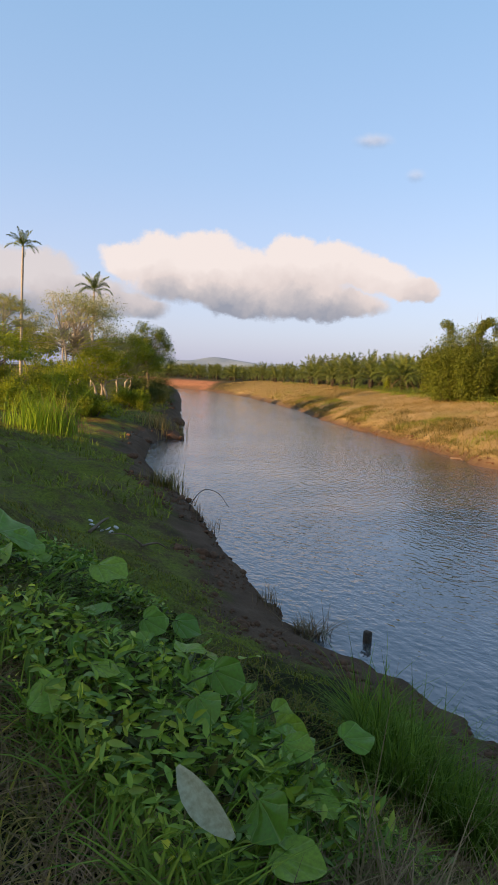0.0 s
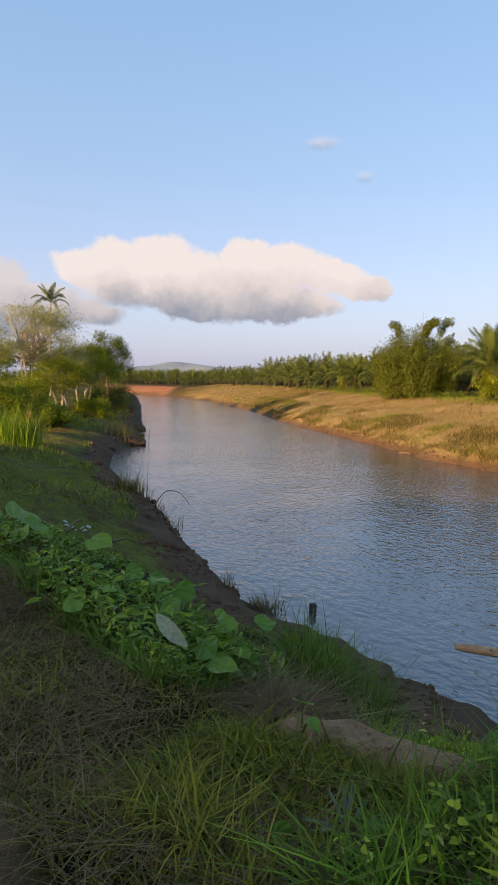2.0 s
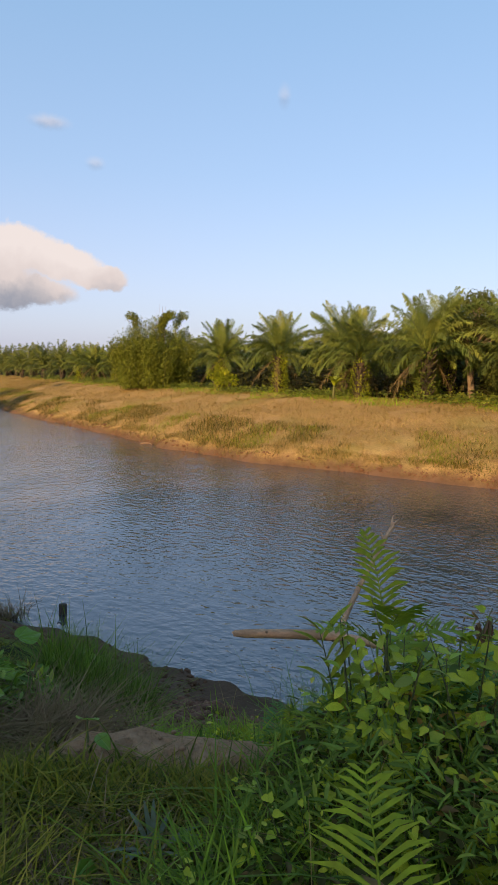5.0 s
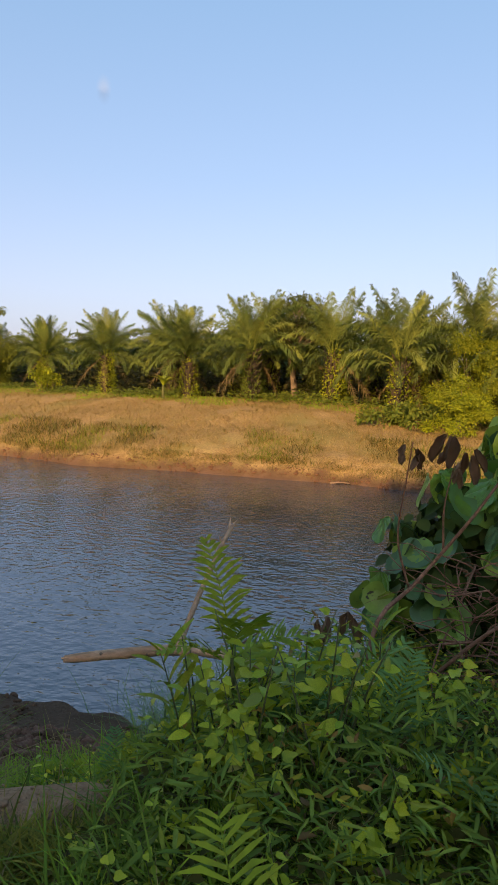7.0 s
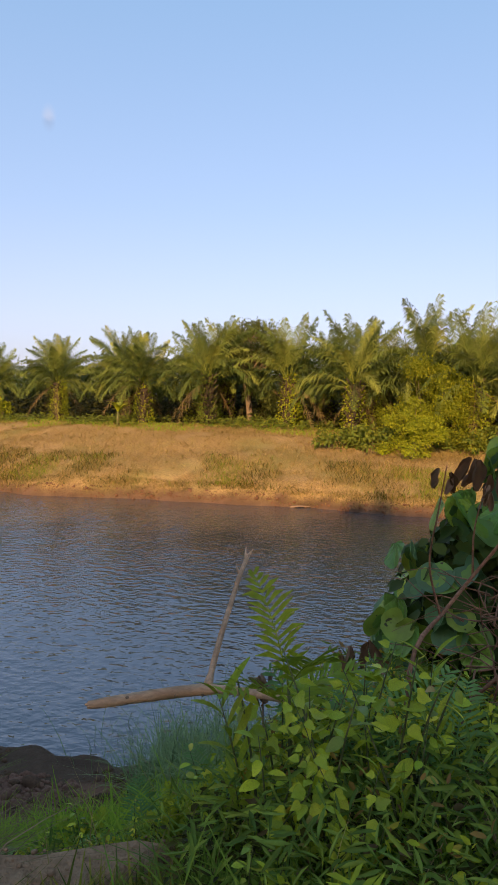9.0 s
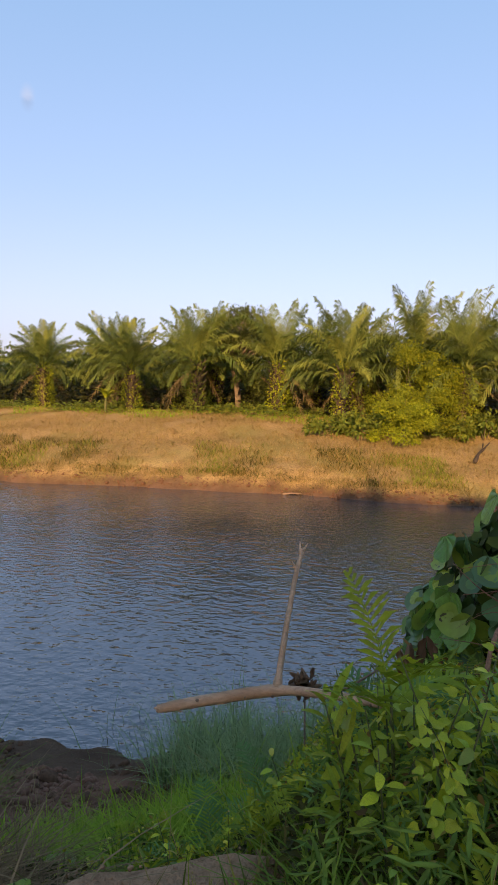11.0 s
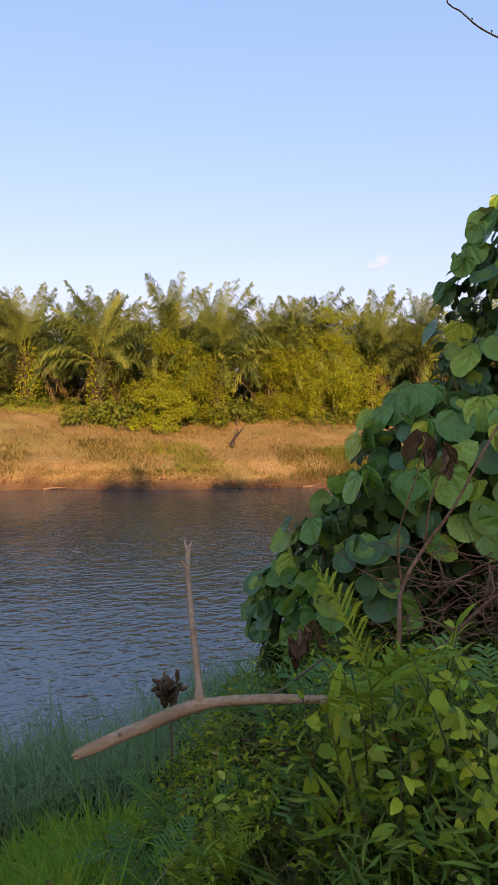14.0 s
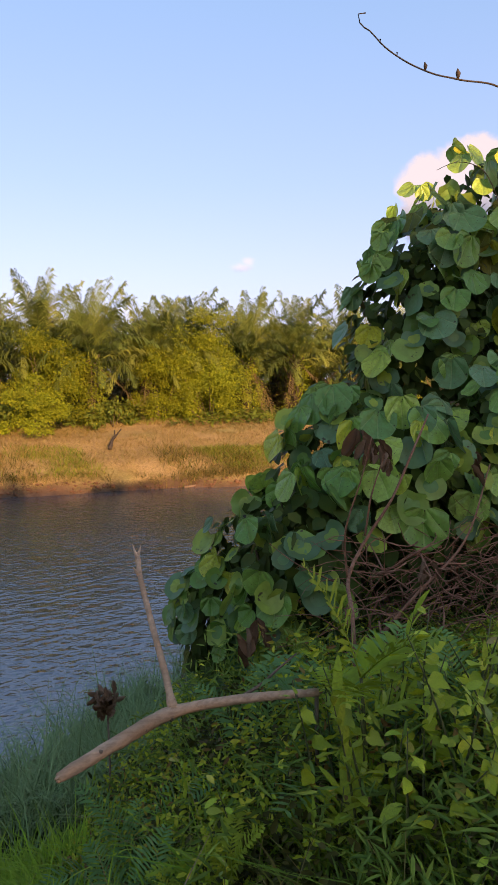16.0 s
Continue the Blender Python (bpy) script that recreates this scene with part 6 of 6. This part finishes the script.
# the big fern leaf by the path
big = thing("fern_leaf", "large light green feathery fern leaf beside the path", "fern", (-0.40, 1.02, ground_z(-0.40, 1.02) - 0.08))
part("frond", frond(0.80, 72, 52, 28, 0.19, MAT["fern"], "frond", 0.05, 0.014, 530), big, "", Matrix.Rotation(math.radians(118), 4, "Z"))
part("frond", frond(0.5, 50, 60, 24, 0.12, MAT["fern"], "frond", 0.05, 0.012, 531), big, "", Matrix.Rotation(math.radians(20), 4, "Z"))


def broad_plant(label, at, leaves, seed, size=0.22, high=0.3, spread_=0.28, mat_i=(0, 1)):
    """Big leaves on long stalks from one root."""
    rr = np.random.default_rng(seed)
    ob = thing("broadleaf_plant", label, "plant", (at[0], at[1], ground_z(*at)), "broad-leaved plants on the bank")
    for k in range(leaves):
        az = k * 2.4 + rr.normal(0, 0.4)
        o = np.array([math.cos(az), math.sin(az), 0])
        h = high * rr.uniform(0.5, 1.15)
        tip = o * spread_ * rr.uniform(0.4, 1.1) + np.array([0, 0, h])
        part("stalk", Geo().add(*tube(curve_pts([(0, 0, -0.03), tuple(o * 0.05 + [0, 0, h * 0.6]), tuple(tip)], 7), np.linspace(0.006, 0.003, 7), 5)).mesh("stalk", MAT["stem"]), ob)
        part("leaf", BROAD[mat_i[k % len(mat_i)]], ob, "", leaf_pose(tip - o * 0.03, o + np.array([0, 0, rr.uniform(-0.5, 0.1)]), (rr.normal(0, 0.55) + 0.3, rr.normal(0, 0.55) - 0.45, 1), size * rr.uniform(0.7, 1.15)))
    return ob


for n, (x, y, k, s, h) in enumerate([(-5.35, 1.80, 4, 0.33, 0.22), (-5.30, 2.28, 4, 0.32, 0.26), (-4.45, 2.25, 5, 0.24, 0.24), (-3.72, 2.25, 6, 0.21, 0.28), (-3.45, 2.42, 5, 0.20, 0.22), (-3.2, 2.2, 6, 0.19, 0.26), (-3.4, 2.25, 6, 0.17, 0.30), (-3.55, 2.1, 5, 0.18, 0.26), (-3.05, 2.3, 5, 0.17, 0.24), (-3.7, 1.62, 3, 0.22, 0.18),
                                      (-3.0, 2.05, 4, 0.20, 0.2), (-4.9, 2.6, 4, 0.26, 0.2), (-2.75, 1.80, 4, 0.20, 0.26)]):
    broad_plant("broad-leaved plant with big glossy green leaves on the bank", (x, y), k + 1, 540 + n, s * (0.95 if x < -5 else 0.8), h)
for n, (x, y, k, s, h) in enumerate([(-1.07, 1.40, 2, 0.12, 0.08), (-1.0, 1.38, 2, 0.12, 0.06), (-1.38, 1.20, 2, 0.13, 0.06), (-1.80, 1.80, 2, 0.10, 0.08), (-0.86, 1.50, 3, 0.11, 0.10), (-2.1, 2.75, 3, 0.16, 0.15), (-1.9, 3.1, 3, 0.17, 0.18), (-4.3, 4.55, 5, 0.2, 0.3), (-4.1, 4.3, 5, 0.18, 0.25)]):
    broad_plant("small plant with rounded green leaves in the grass", (x, y), k, 560 + n, s, h, 0.10, (2, 0))
pale = thing("pale_leaf", "fallen pale grey-green leaf lying over the weeds", "leaf", (-2.66, 1.65, ground_z(-2.66, 1.65)))
part("stalk", Geo().add(*tube([(-0.02, 0, -0.02), (0, 0, 0.14), (0.02, 0.0, 0.30)], [0.005, 0.004, 0.003], 5)).mesh("stalk", MAT["stem"]), pale)
part("blade", blade_leaf("blade", MAT["white_leaf"], 0.36, 0.25, 0.30), pale, "", leaf_pose((-0.03, 0.0, 0.36), (0.8, 0.3, -0.6), (0.3, -0.9, 0.7), 0.22))
gp_ = thing("grey_rosette", "grey-green spiky rosette plant in the grass", "plant", (-1.28, 1.50, ground_z(-1.28, 1.50)))
spike = blade_leaf("leaf", MAT["white_leaf"].copy(), 0.10, 0.35)
for k in range(16):
    a = k * 2.4
    part("leaf", spike, gp_, "", leaf_pose((0, 0, 0.01), (math.cos(a), math.sin(a), 0.5 + 0.4 * math.sin(k)), (0, 0, 1), 0.17))
spike.materials[0] = leaf_mat("grey-green spike", [(0.10, 0.13, 0.08), (0.15, 0.18, 0.12)], 0.5, 0.25, island=False)

# fill between the weeds; the lower leaves carry the shade in their colour
def canopy(q):
    """Height of the weeds' tops over the ground."""
    x, y = q[:, 0], q[:, 1]
    return (weed_top(x, y) - q[:, 2]).clip(0.08, 0.8) * (1 + 0.25 * wobble(q[:, :2], 4.5, 83))


for n, (name, label, cols, count, lo, size, shape) in enumerate([
        ("weed_tops", "small bright green leaves over the undergrowth", [(0.12, 0.19, 0.018), (0.32, 0.42, 0.026), (0.48, 0.52, 0.036), (0.60, 0.55, 0.050)], 11000, 0.5, (0.018, 0.045), (1, 1, 1)),
        ("weed_tops", "narrow blue-green leaves among the weeds", [(0.09, 0.18, 0.035), (0.17, 0.29, 0.050), (0.30, 0.40, 0.06)], 9000, 0.45, (0.04, 0.10), (1, 0.35, 1)),
        ("weed_tops", "yellowed and reddish leaves in the undergrowth", [(0.45, 0.38, 0.035), (0.34, 0.19, 0.05), (0.18, 0.09, 0.04)], 2200, 0.4, (0.02, 0.05), (1, 0.9, 1.5))]):
    q = on_land(r, count * 2, -1.9, 1.5, 1.25, 4.4, lambda p, dn, df, z: (dn > 2.0) & not_bare(p) & ((p[:, 0] > -1.08) | (p[:, 1] > 2.4)) & patchy(p, 3.2, 181 + n, -0.15) & ((n == 1) | (p[:, 0] > 0.05) | (p[:, 1] > 1.9 + 0.25 * np.sin(p[:, 0] * 5))))[:count]
    fw = rand_unit(r, len(q)) * np.array([1, 1, 0.6])
    v, f = scatter(LEAF_V * np.array(shape), LEAF_T, q + np.column_stack([0 * q[:, :2], canopy(q) * r.uniform(lo, 1.05, len(q))]), rotations(fw, np.array([0, -0.4, 0.8]) + rand_unit(r, len(q)) * 1.1), r.uniform(*size, len(q)))
    tagged(new(name, Geo().add(v, f).mesh(name, leaf_mat(label, cols, 0.45, 0.35, grain=20.0))), label, "weeds", kind="stuff")
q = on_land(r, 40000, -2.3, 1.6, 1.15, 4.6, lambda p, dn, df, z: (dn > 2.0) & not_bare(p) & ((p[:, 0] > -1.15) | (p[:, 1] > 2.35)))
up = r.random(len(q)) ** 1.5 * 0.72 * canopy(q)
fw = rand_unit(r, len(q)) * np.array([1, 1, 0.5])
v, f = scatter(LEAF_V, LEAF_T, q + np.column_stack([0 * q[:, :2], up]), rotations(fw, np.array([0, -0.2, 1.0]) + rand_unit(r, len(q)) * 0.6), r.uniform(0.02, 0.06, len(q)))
tagged(new("weed_cover", Geo().add(v, f).mesh("weed_cover", MAT["weed_shade_fill"])), "dense low leafy undergrowth on the bank", "undergrowth", kind="stuff")
# under-layer of the leafy patch, in the same shade-darkened leaf colour
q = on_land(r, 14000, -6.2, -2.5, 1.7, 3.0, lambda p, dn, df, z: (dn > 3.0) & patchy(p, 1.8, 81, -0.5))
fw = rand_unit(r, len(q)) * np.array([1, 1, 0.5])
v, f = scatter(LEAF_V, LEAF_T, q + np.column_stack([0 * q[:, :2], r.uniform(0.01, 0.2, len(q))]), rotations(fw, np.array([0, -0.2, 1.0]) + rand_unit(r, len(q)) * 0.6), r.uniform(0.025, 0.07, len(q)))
tagged(new("weed_cover", Geo().add(v, f).mesh("weed_cover", MAT["weed_shade_fill"])), "dense leafy weeds round the broad-leaved plants", "undergrowth", kind="stuff")
q = on_land(r, 22000, -6.4, -2.6, 1.58, 2.9, lambda p, dn, df, z: (dn > 3.0) & patchy(p, 2.4, 81, -0.45))[:8500]
fw = rand_unit(r, len(q)) * np.array([1, 1, 0.5])
v, f = scatter(LEAF_V * np.array([1, 0.75, 1]), LEAF_T, q + np.column_stack([0 * q[:, :2], r.uniform(0.06, 0.26, len(q))]), rotations(fw, np.array([0.3, -0.3, 1.0]) + rand_unit(r, len(q)) * 1.0), r.uniform(0.03, 0.085, len(q)))
tagged(new("weed_tops", Geo().add(v, f).mesh("weed_tops", leaf_mat("patch leaf", [(0.06, 0.13, 0.015), (0.13, 0.25, 0.025), (0.21, 0.35, 0.03), (0.36, 0.43, 0.035)], 0.42, 0.22, grain=14.0, sheen=0.25))), "bright green leaves of the weed patch", "weeds", kind="stuff")
cover("broad_grass", "wide-bladed green grass in the weed patch", "grass", "clump_grass",
      on_land(r, 14000, -6.4, -2.5, 1.5, 3.0, lambda p, dn, df, z: (dn > 3.0) & patch(p, 2.0, 88, -0.5)), 0.17, 0.011, 0.9, 592, 4)
cover("meadow_grass", "rough grass on the land side of the path", "grass", "grass_dull",
      on_land(r, 60000, -9, 9, -7, 2.6, lambda p, dn, df, z: (dn > 3) & not_bare(p) & ((p[:, 1] < -1.2) | ((p[:, 0] > 1.3) & (p[:, 1] > 0.6)))), 0.12, 0.014, 1.1, 207, 2)
cover("broad_grass", "wide-bladed grass among the weeds", "grass", "grass_lush",
      on_land(r, 7000, -1.8, 1.2, 1.2, 3.6, lambda p, dn, df, z: not_bare(p) & (dn > 2) & ((p[:, 0] > -1.08) | (p[:, 1] > 2.4)) & patch(p, 2.6, 89, -0.5)), 0.24, 0.012, 0.9, 590, 4)
cover("broad_grass", "dark wide-bladed grass beside the path", "grass", "clump_grass",
      on_land(r, 4500, -1.1, 0.5, 1.15, 2.2, lambda p, dn, df, z: not_bare(p) & (dn > 2) & patch(p, 2.6, 92, -0.4)), 0.22, 0.010, 0.9, 593, 4)
cover("dry_stalks", "dry yellow stalks in the undergrowth", "grass", "straw",
      on_land(r, 420, -1.6, 1.2, 1.3, 3.4, lambda p, dn, df, z: not_bare(p) & (dn > 2) & ((p[:, 0] > -1.08) | (p[:, 1] > 2.4))), 0.36, 0.004, 0.9, 591, 4)


q = on_land(r, 1300, -1.5, 1.4, 1.2, 3.4, lambda p, dn, df, z: not_bare(p) & (dn > 2) & (p[:, 0] > -0.95))
fw = rand_unit(r, len(q)) * np.array([1, 1, 0.7])
v, f = scatter(LEAF_V * np.array([1, 1, 2.5]), LEAF_T, q + np.column_stack([0 * q[:, :2], canopy(q) * r.uniform(0.1, 0.8, len(q))]), rotations(fw, rand_unit(r, len(q))), r.uniform(0.02, 0.06, len(q)))
tagged(new("dead_leaves", Geo().add(v, f).mesh("dead_leaves", leaf_mat("withered leaf", [(0.10, 0.065, 0.035), (0.17, 0.115, 0.06), (0.22, 0.15, 0.07)], 0.8, 0.2, grain=20.0))), "withered brown leaves caught in the undergrowth", "dead leaves", kind="stuff")


# ---- vine-covered bush ----
LOBES = [((2.75, 5.20, 3.5), (1.60, 1.35, 2.75)), ((1.75, 4.90, 4.0), (0.85, 0.75, 1.65)), ((0.98, 4.80, 3.3), (0.75, 0.75, 0.95)), ((0.45, 5.05, 2.75), (0.62, 0.6, 0.72)),
         ((0.02, 5.2, 2.35), (0.40, 0.5, 0.55)), ((0.10, 4.10, 3.05), (0.50, 0.45, 0.62)), ((0.80, 3.98, 3.4), (0.60, 0.45, 0.65)), ((1.75, 3.95, 3.3), (0.80, 0.50, 1.1))]
r = np.random.default_rng(29)


def lobe_points(n, depth0, depth1):
    """Places on the outside of the lobes' union, with outward directions."""
    cs, ss = np.array([a[0] for a in LOBES]), np.array([a[1] for a in LOBES])
    area = ss[:, 0] * ss[:, 2]
    k = r.choice(len(LOBES), 4 * n, p=area ** 0.7 / (area ** 0.7).sum())
    d = rand_unit(r, 4 * n)
    p = cs[k] + d * ss[k] * r.uniform(depth0, depth1, (4 * n, 1))
    ok = p[:, 2] > ground_z(p[:, 0], p[:, 1]) + 0.05
    for m in range(len(LOBES)):
        ok &= (k == m) | ((((p - cs[m]) / ss[m]) ** 2).sum(1) > 0.80 * depth0 ** 2)
    return p[ok][:n], unit(d / ss[k])[ok][:n]


vine = thing("vine_bush", "tall bush smothered in big round-leaved creeper", "bush")
stem = Geo()
for k, (c, s) in enumerate(LOBES):
    for m2 in range(4):
        e = np.array(c) + rand_unit(r, 1)[0] * np.array(s) * 0.7
        b = np.array([c[0] * 0.85 + 0.1, c[1] - 0.1, ground_z(c[0], c[1]) - 0.1]) + r.normal(0, 0.1, 3) * [1, 1, 0]
        part("stem", Geo().add(*tube(curve_pts([b, (b + e) / 2 + r.normal(0, 0.08, 3), e], 10), np.linspace(0.022, 0.008, 10), 6)).mesh("stem", MAT["bark"]), vine)
# inner leaves in a darkened green, so holes between outer leaves look shaded
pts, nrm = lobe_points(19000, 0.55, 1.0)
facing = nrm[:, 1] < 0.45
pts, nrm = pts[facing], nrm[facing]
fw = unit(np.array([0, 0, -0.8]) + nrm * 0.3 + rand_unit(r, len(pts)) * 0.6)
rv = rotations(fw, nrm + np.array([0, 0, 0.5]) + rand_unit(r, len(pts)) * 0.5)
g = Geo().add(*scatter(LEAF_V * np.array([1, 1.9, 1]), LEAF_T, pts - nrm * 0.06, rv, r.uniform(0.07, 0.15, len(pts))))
part("inner_leaves", g.mesh("inner_leaves", MAT["vine_shade"]), vine, "inner leaves darkened to read as shade", kind="stuff")
pts, nrm = lobe_points(1200, 0.93, 1.05)
seen = (nrm[:, 1] < 0.2) & (nrm[:, 0] < 0.75) & (pts[:, 0] < 3.2) & ~((pts[:, 2] < 3.25) & (pts[:, 0] > 0.1) & (pts[:, 1] < 4.3)) & (pts[:, 2] > 2.1)
pts, nrm = pts[seen][:300], nrm[seen][:300]
for k, (p, o) in enumerate(zip(pts, nrm)):
    n3 = o * np.array([1, 1, 0.6]) + np.array([0, 0, 0.35]) + rand_unit(r, 1)[0] * 0.7
    fwd = np.array([0, 0, -1.0]) + o * 0.25 + rand_unit(r, 1)[0] * 0.55
    me = VINE_YELLOW if k % 17 == 5 else VINE_LEAVES[k % 5]
    part("leaf" if me is not VINE_YELLOW else "yellow_leaf", me, vine, "yellowed leaf" if me is VINE_YELLOW else "", leaf_pose(p - fwd / np.linalg.norm(fwd) * 0.07, fwd, n3, r.uniform(0.16, 0.29) * (0.8 if p[0] < 0.3 else 1.0)))
VINE_MORE = leaf_mat("vine leaf behind", [(0.060, 0.150, 0.060), (0.110, 0.240, 0.095), (0.110, 0.260, 0.036), (0.200, 0.330, 0.055), (0.330, 0.430, 0.050)], 0.34, 0.24, spots=(0.06, 0.055, 0.02), grain=9.0, sheen=0.30)
pts, nrm = lobe_points(1500, 0.84, 0.97)
seen = (nrm[:, 1] < 0.35) & ~((pts[:, 2] < 3.25) & (pts[:, 0] > 0.1) & (pts[:, 1] < 4.3)) & (pts[:, 2] > 1.9)
pts, nrm = pts[seen][:620], nrm[seen][:620]
fw = unit(np.array([0, 0, -1.0]) + nrm * 0.3 + rand_unit(r, len(pts)) * 0.7)
rv = rotations(fw, nrm * np.array([1, 1, 0.6]) + np.array([0, 0, 0.35]) + rand_unit(r, len(pts)) * 0.8)
size = r.uniform(0.13, 0.25, len(pts))
g = Geo()
for k in range(5):
    hv = np.array([vv.co[:] for vv in VINE_LEAVES[k].vertices])
    for sides in (3, 4):
        hf = np.array([q.vertices[:] for q in VINE_LEAVES[k].polygons if len(q.vertices) == sides])
        sel = np.arange(len(pts)) % 5 == k
        g.add(*scatter(hv, hf, pts[sel], rv[sel], size[sel]))
part("outer_leaves", g.mesh("outer_leaves", VINE_MORE), vine, "overlapping round green leaves", kind="stuff")
for p, s, d in [((-0.22, 3.07, 3.90), 0.16, -1), ((-0.03, 3.2, 3.80), 0.13, -1), ((-0.04, 3.42, 3.92), 0.2, -1), ((0.06, 3.40, 3.85), 0.18, -1), ((0.75, 3.40, 3.75), 0.16, -1), ((-0.50, 3.62, 2.92), 0.18, -1), ((-0.62, 3.55, 2.90), 0.20, -1), ((0.3, 3.25, 3.25), 0.16, -1)]:
    for k in range(3):
        part("dead_leaf", DEAD[k], vine, "curled dry brown leaf", leaf_pose(np.array(p) + r.normal(0, 0.02, 3), (r.normal(0, 0.35), r.normal(0, 0.35), d), (r.normal(), -1, 0.2), s * r.uniform(0.5, 0.85)))
for pts_, thick in (([(-0.36, 2.93, 2.5), (-0.37, 2.96, 2.95), (-0.34, 3.02, 3.12), (-0.17, 3.28, 3.24), (-0.05, 3.30, 3.40), (0.05, 3.27, 3.55), (0.22, 3.30, 3.80), (0.42, 3.40, 4.0)], 0.013), ([(-0.20, 3.26, 3.22), (-0.26, 3.20, 3.45), (-0.24, 3.10, 3.75), (-0.22, 3.06, 3.93)], 0.006), ([(-0.05, 3.32, 3.40), (-0.06, 3.26, 3.62), (-0.03, 3.2, 3.83)], 0.006),
             ([(-0.1, 3.3, 2.75), (0.2, 3.2, 3.1), (0.55, 3.25, 3.3), (0.9, 3.4, 3.7)], 0.010)):
    part("woody_stem", Geo().add(*tube(curve_pts(pts_, 22), np.linspace(thick, thick * 0.4, 22), 7, 0.06, 8)).mesh("woody_stem", MAT["dry_vine"]), vine, "bare brown woody stem")
g = Geo()
for k in range(300):
    b = np.array([r.uniform(-0.05, 1.6), r.uniform(3.1, 3.7), r.uniform(2.75, 3.3)])
    a = r.uniform(0, 6.28)
    e = b + np.array([math.cos(a) * 0.45, math.sin(a) * 0.22, r.uniform(-0.25, 0.25)])
    g.add(*tube(curve_pts([b, (b + e) / 2 + r.normal(0, 0.07, 3), e], 7), np.linspace(0.0042, 0.0015, 7) * r.uniform(0.6, 1.5), 4))
part("dry_tendril", g.mesh("dry_tendril", MAT["dry_vine"]), vine, "tangle of dry brown tendrils", kind="stuff")
dried = thing("dried_seed_head", "round dark dried seed head in the grass", "seed head", (-1.14, 4.28, ground_z(-1.14, 4.28)))
part("stalk", Geo().add(*tube([(0, 0, -0.1), (0.01, 0, 0.3), (0, 0, 2.34 - dried.location.z)], [0.008, 0.007, 0.006], 5)).mesh("stalk", MAT["twig"]), dried)
for k in range(40):
    o = rand_unit(r, 1)[0]
    part("dead_leaf", DEAD[k % 3], dried, "", leaf_pose(np.array([0, 0, 2.34 - dried.location.z]) + o * 0.05, rand_unit(r, 1)[0] - o * 0.3, o + rand_unit(r, 1)[0] * 0.5, 0.085))
tendril = thing("climbing_tendril", "thin bare tendril curling out against the sky", "vine", (2.6, 4.7, ground_z(2.6, 4.7)))
path_ = [(2.6, 4.7, 5.0), (2.5, 4.65, 5.9), (2.15, 4.5, 6.40), (1.55, 4.42, 6.365), (1.24, 4.35, 6.315), (0.95, 4.31, 6.325), (0.76, 4.28, 6.36), (0.63, 4.25, 6.405), (0.52, 4.21, 6.41), (0.485, 4.19, 6.435), (0.495, 4.17, 6.455), (0.53, 4.165, 6.45)]
path_ = curve_pts(np.array(path_) - np.array(tendril.location), 60)
part("stem", Geo().add(*tube(path_, np.interp(np.linspace(0, 1, 60), [0, 0.5, 1], [0.012, 0.007, 0.004]), 6)).mesh("stem", MAT["rot_wood"]), tendril)
for x, s in ((1.57, 0.075), (1.17, 0.055), (0.9, 0.022), (0.75, 0.018)):
    t = 12 + int(np.argmin(np.abs(path_[12:, 0] + tendril.location.x - x)))
    part("bud", Geo().add(*tube([path_[t], path_[t] + [0.004, 0, 0.012 + s * 0.4], path_[t] + [-0.004, 0, s]], [0.006, s * 0.26, 0.003], 6)).mesh("bud", MAT["rot_wood"]), tendril, "small dark bud")
thin = thing("climbing_tendril", "fine pale tendril reaching up from the vine leaves", "vine", (1.6, 4.2, ground_z(1.6, 4.2)))
path_ = curve_pts(np.array([(1.75, 4.15, 4.9), (1.62, 4.1, 5.50), (1.437, 4.07, 5.63), (1.266, 4.12, 5.655), (1.145, 4.17, 5.60)]) - np.array(thin.location), 24)
part("stem", Geo().add(*tube(path_, np.linspace(0.006, 0.002, 24), 5)).mesh("stem", MAT["twig"]), thin)

# a small banana plant at the palms' feet
banana = thing("banana_plant", "small yellowing banana plant at the palms' feet", "plant", (-13.94, 37.1, ground_z(-13.94, 37.1)))
part("stem", Geo().add(*tube([(0, 0, -0.1), (0, 0, 0.5), (0.02, 0, 0.9)], [0.10, 0.08, 0.05], 8)).mesh("stem", MAT["stem"]), banana)
leaf_me = blade_leaf("leaf", MAT["lime_leaf"], 0.28, 0.55, 0.2, 9)
for k in range(8):
    a = k * 2.4
    part("leaf", leaf_me, banana, "", leaf_pose((0.02, 0, 0.7 + 0.03 * k), (math.cos(a), math.sin(a), 0.9), (0, 0, 1), 1.0))
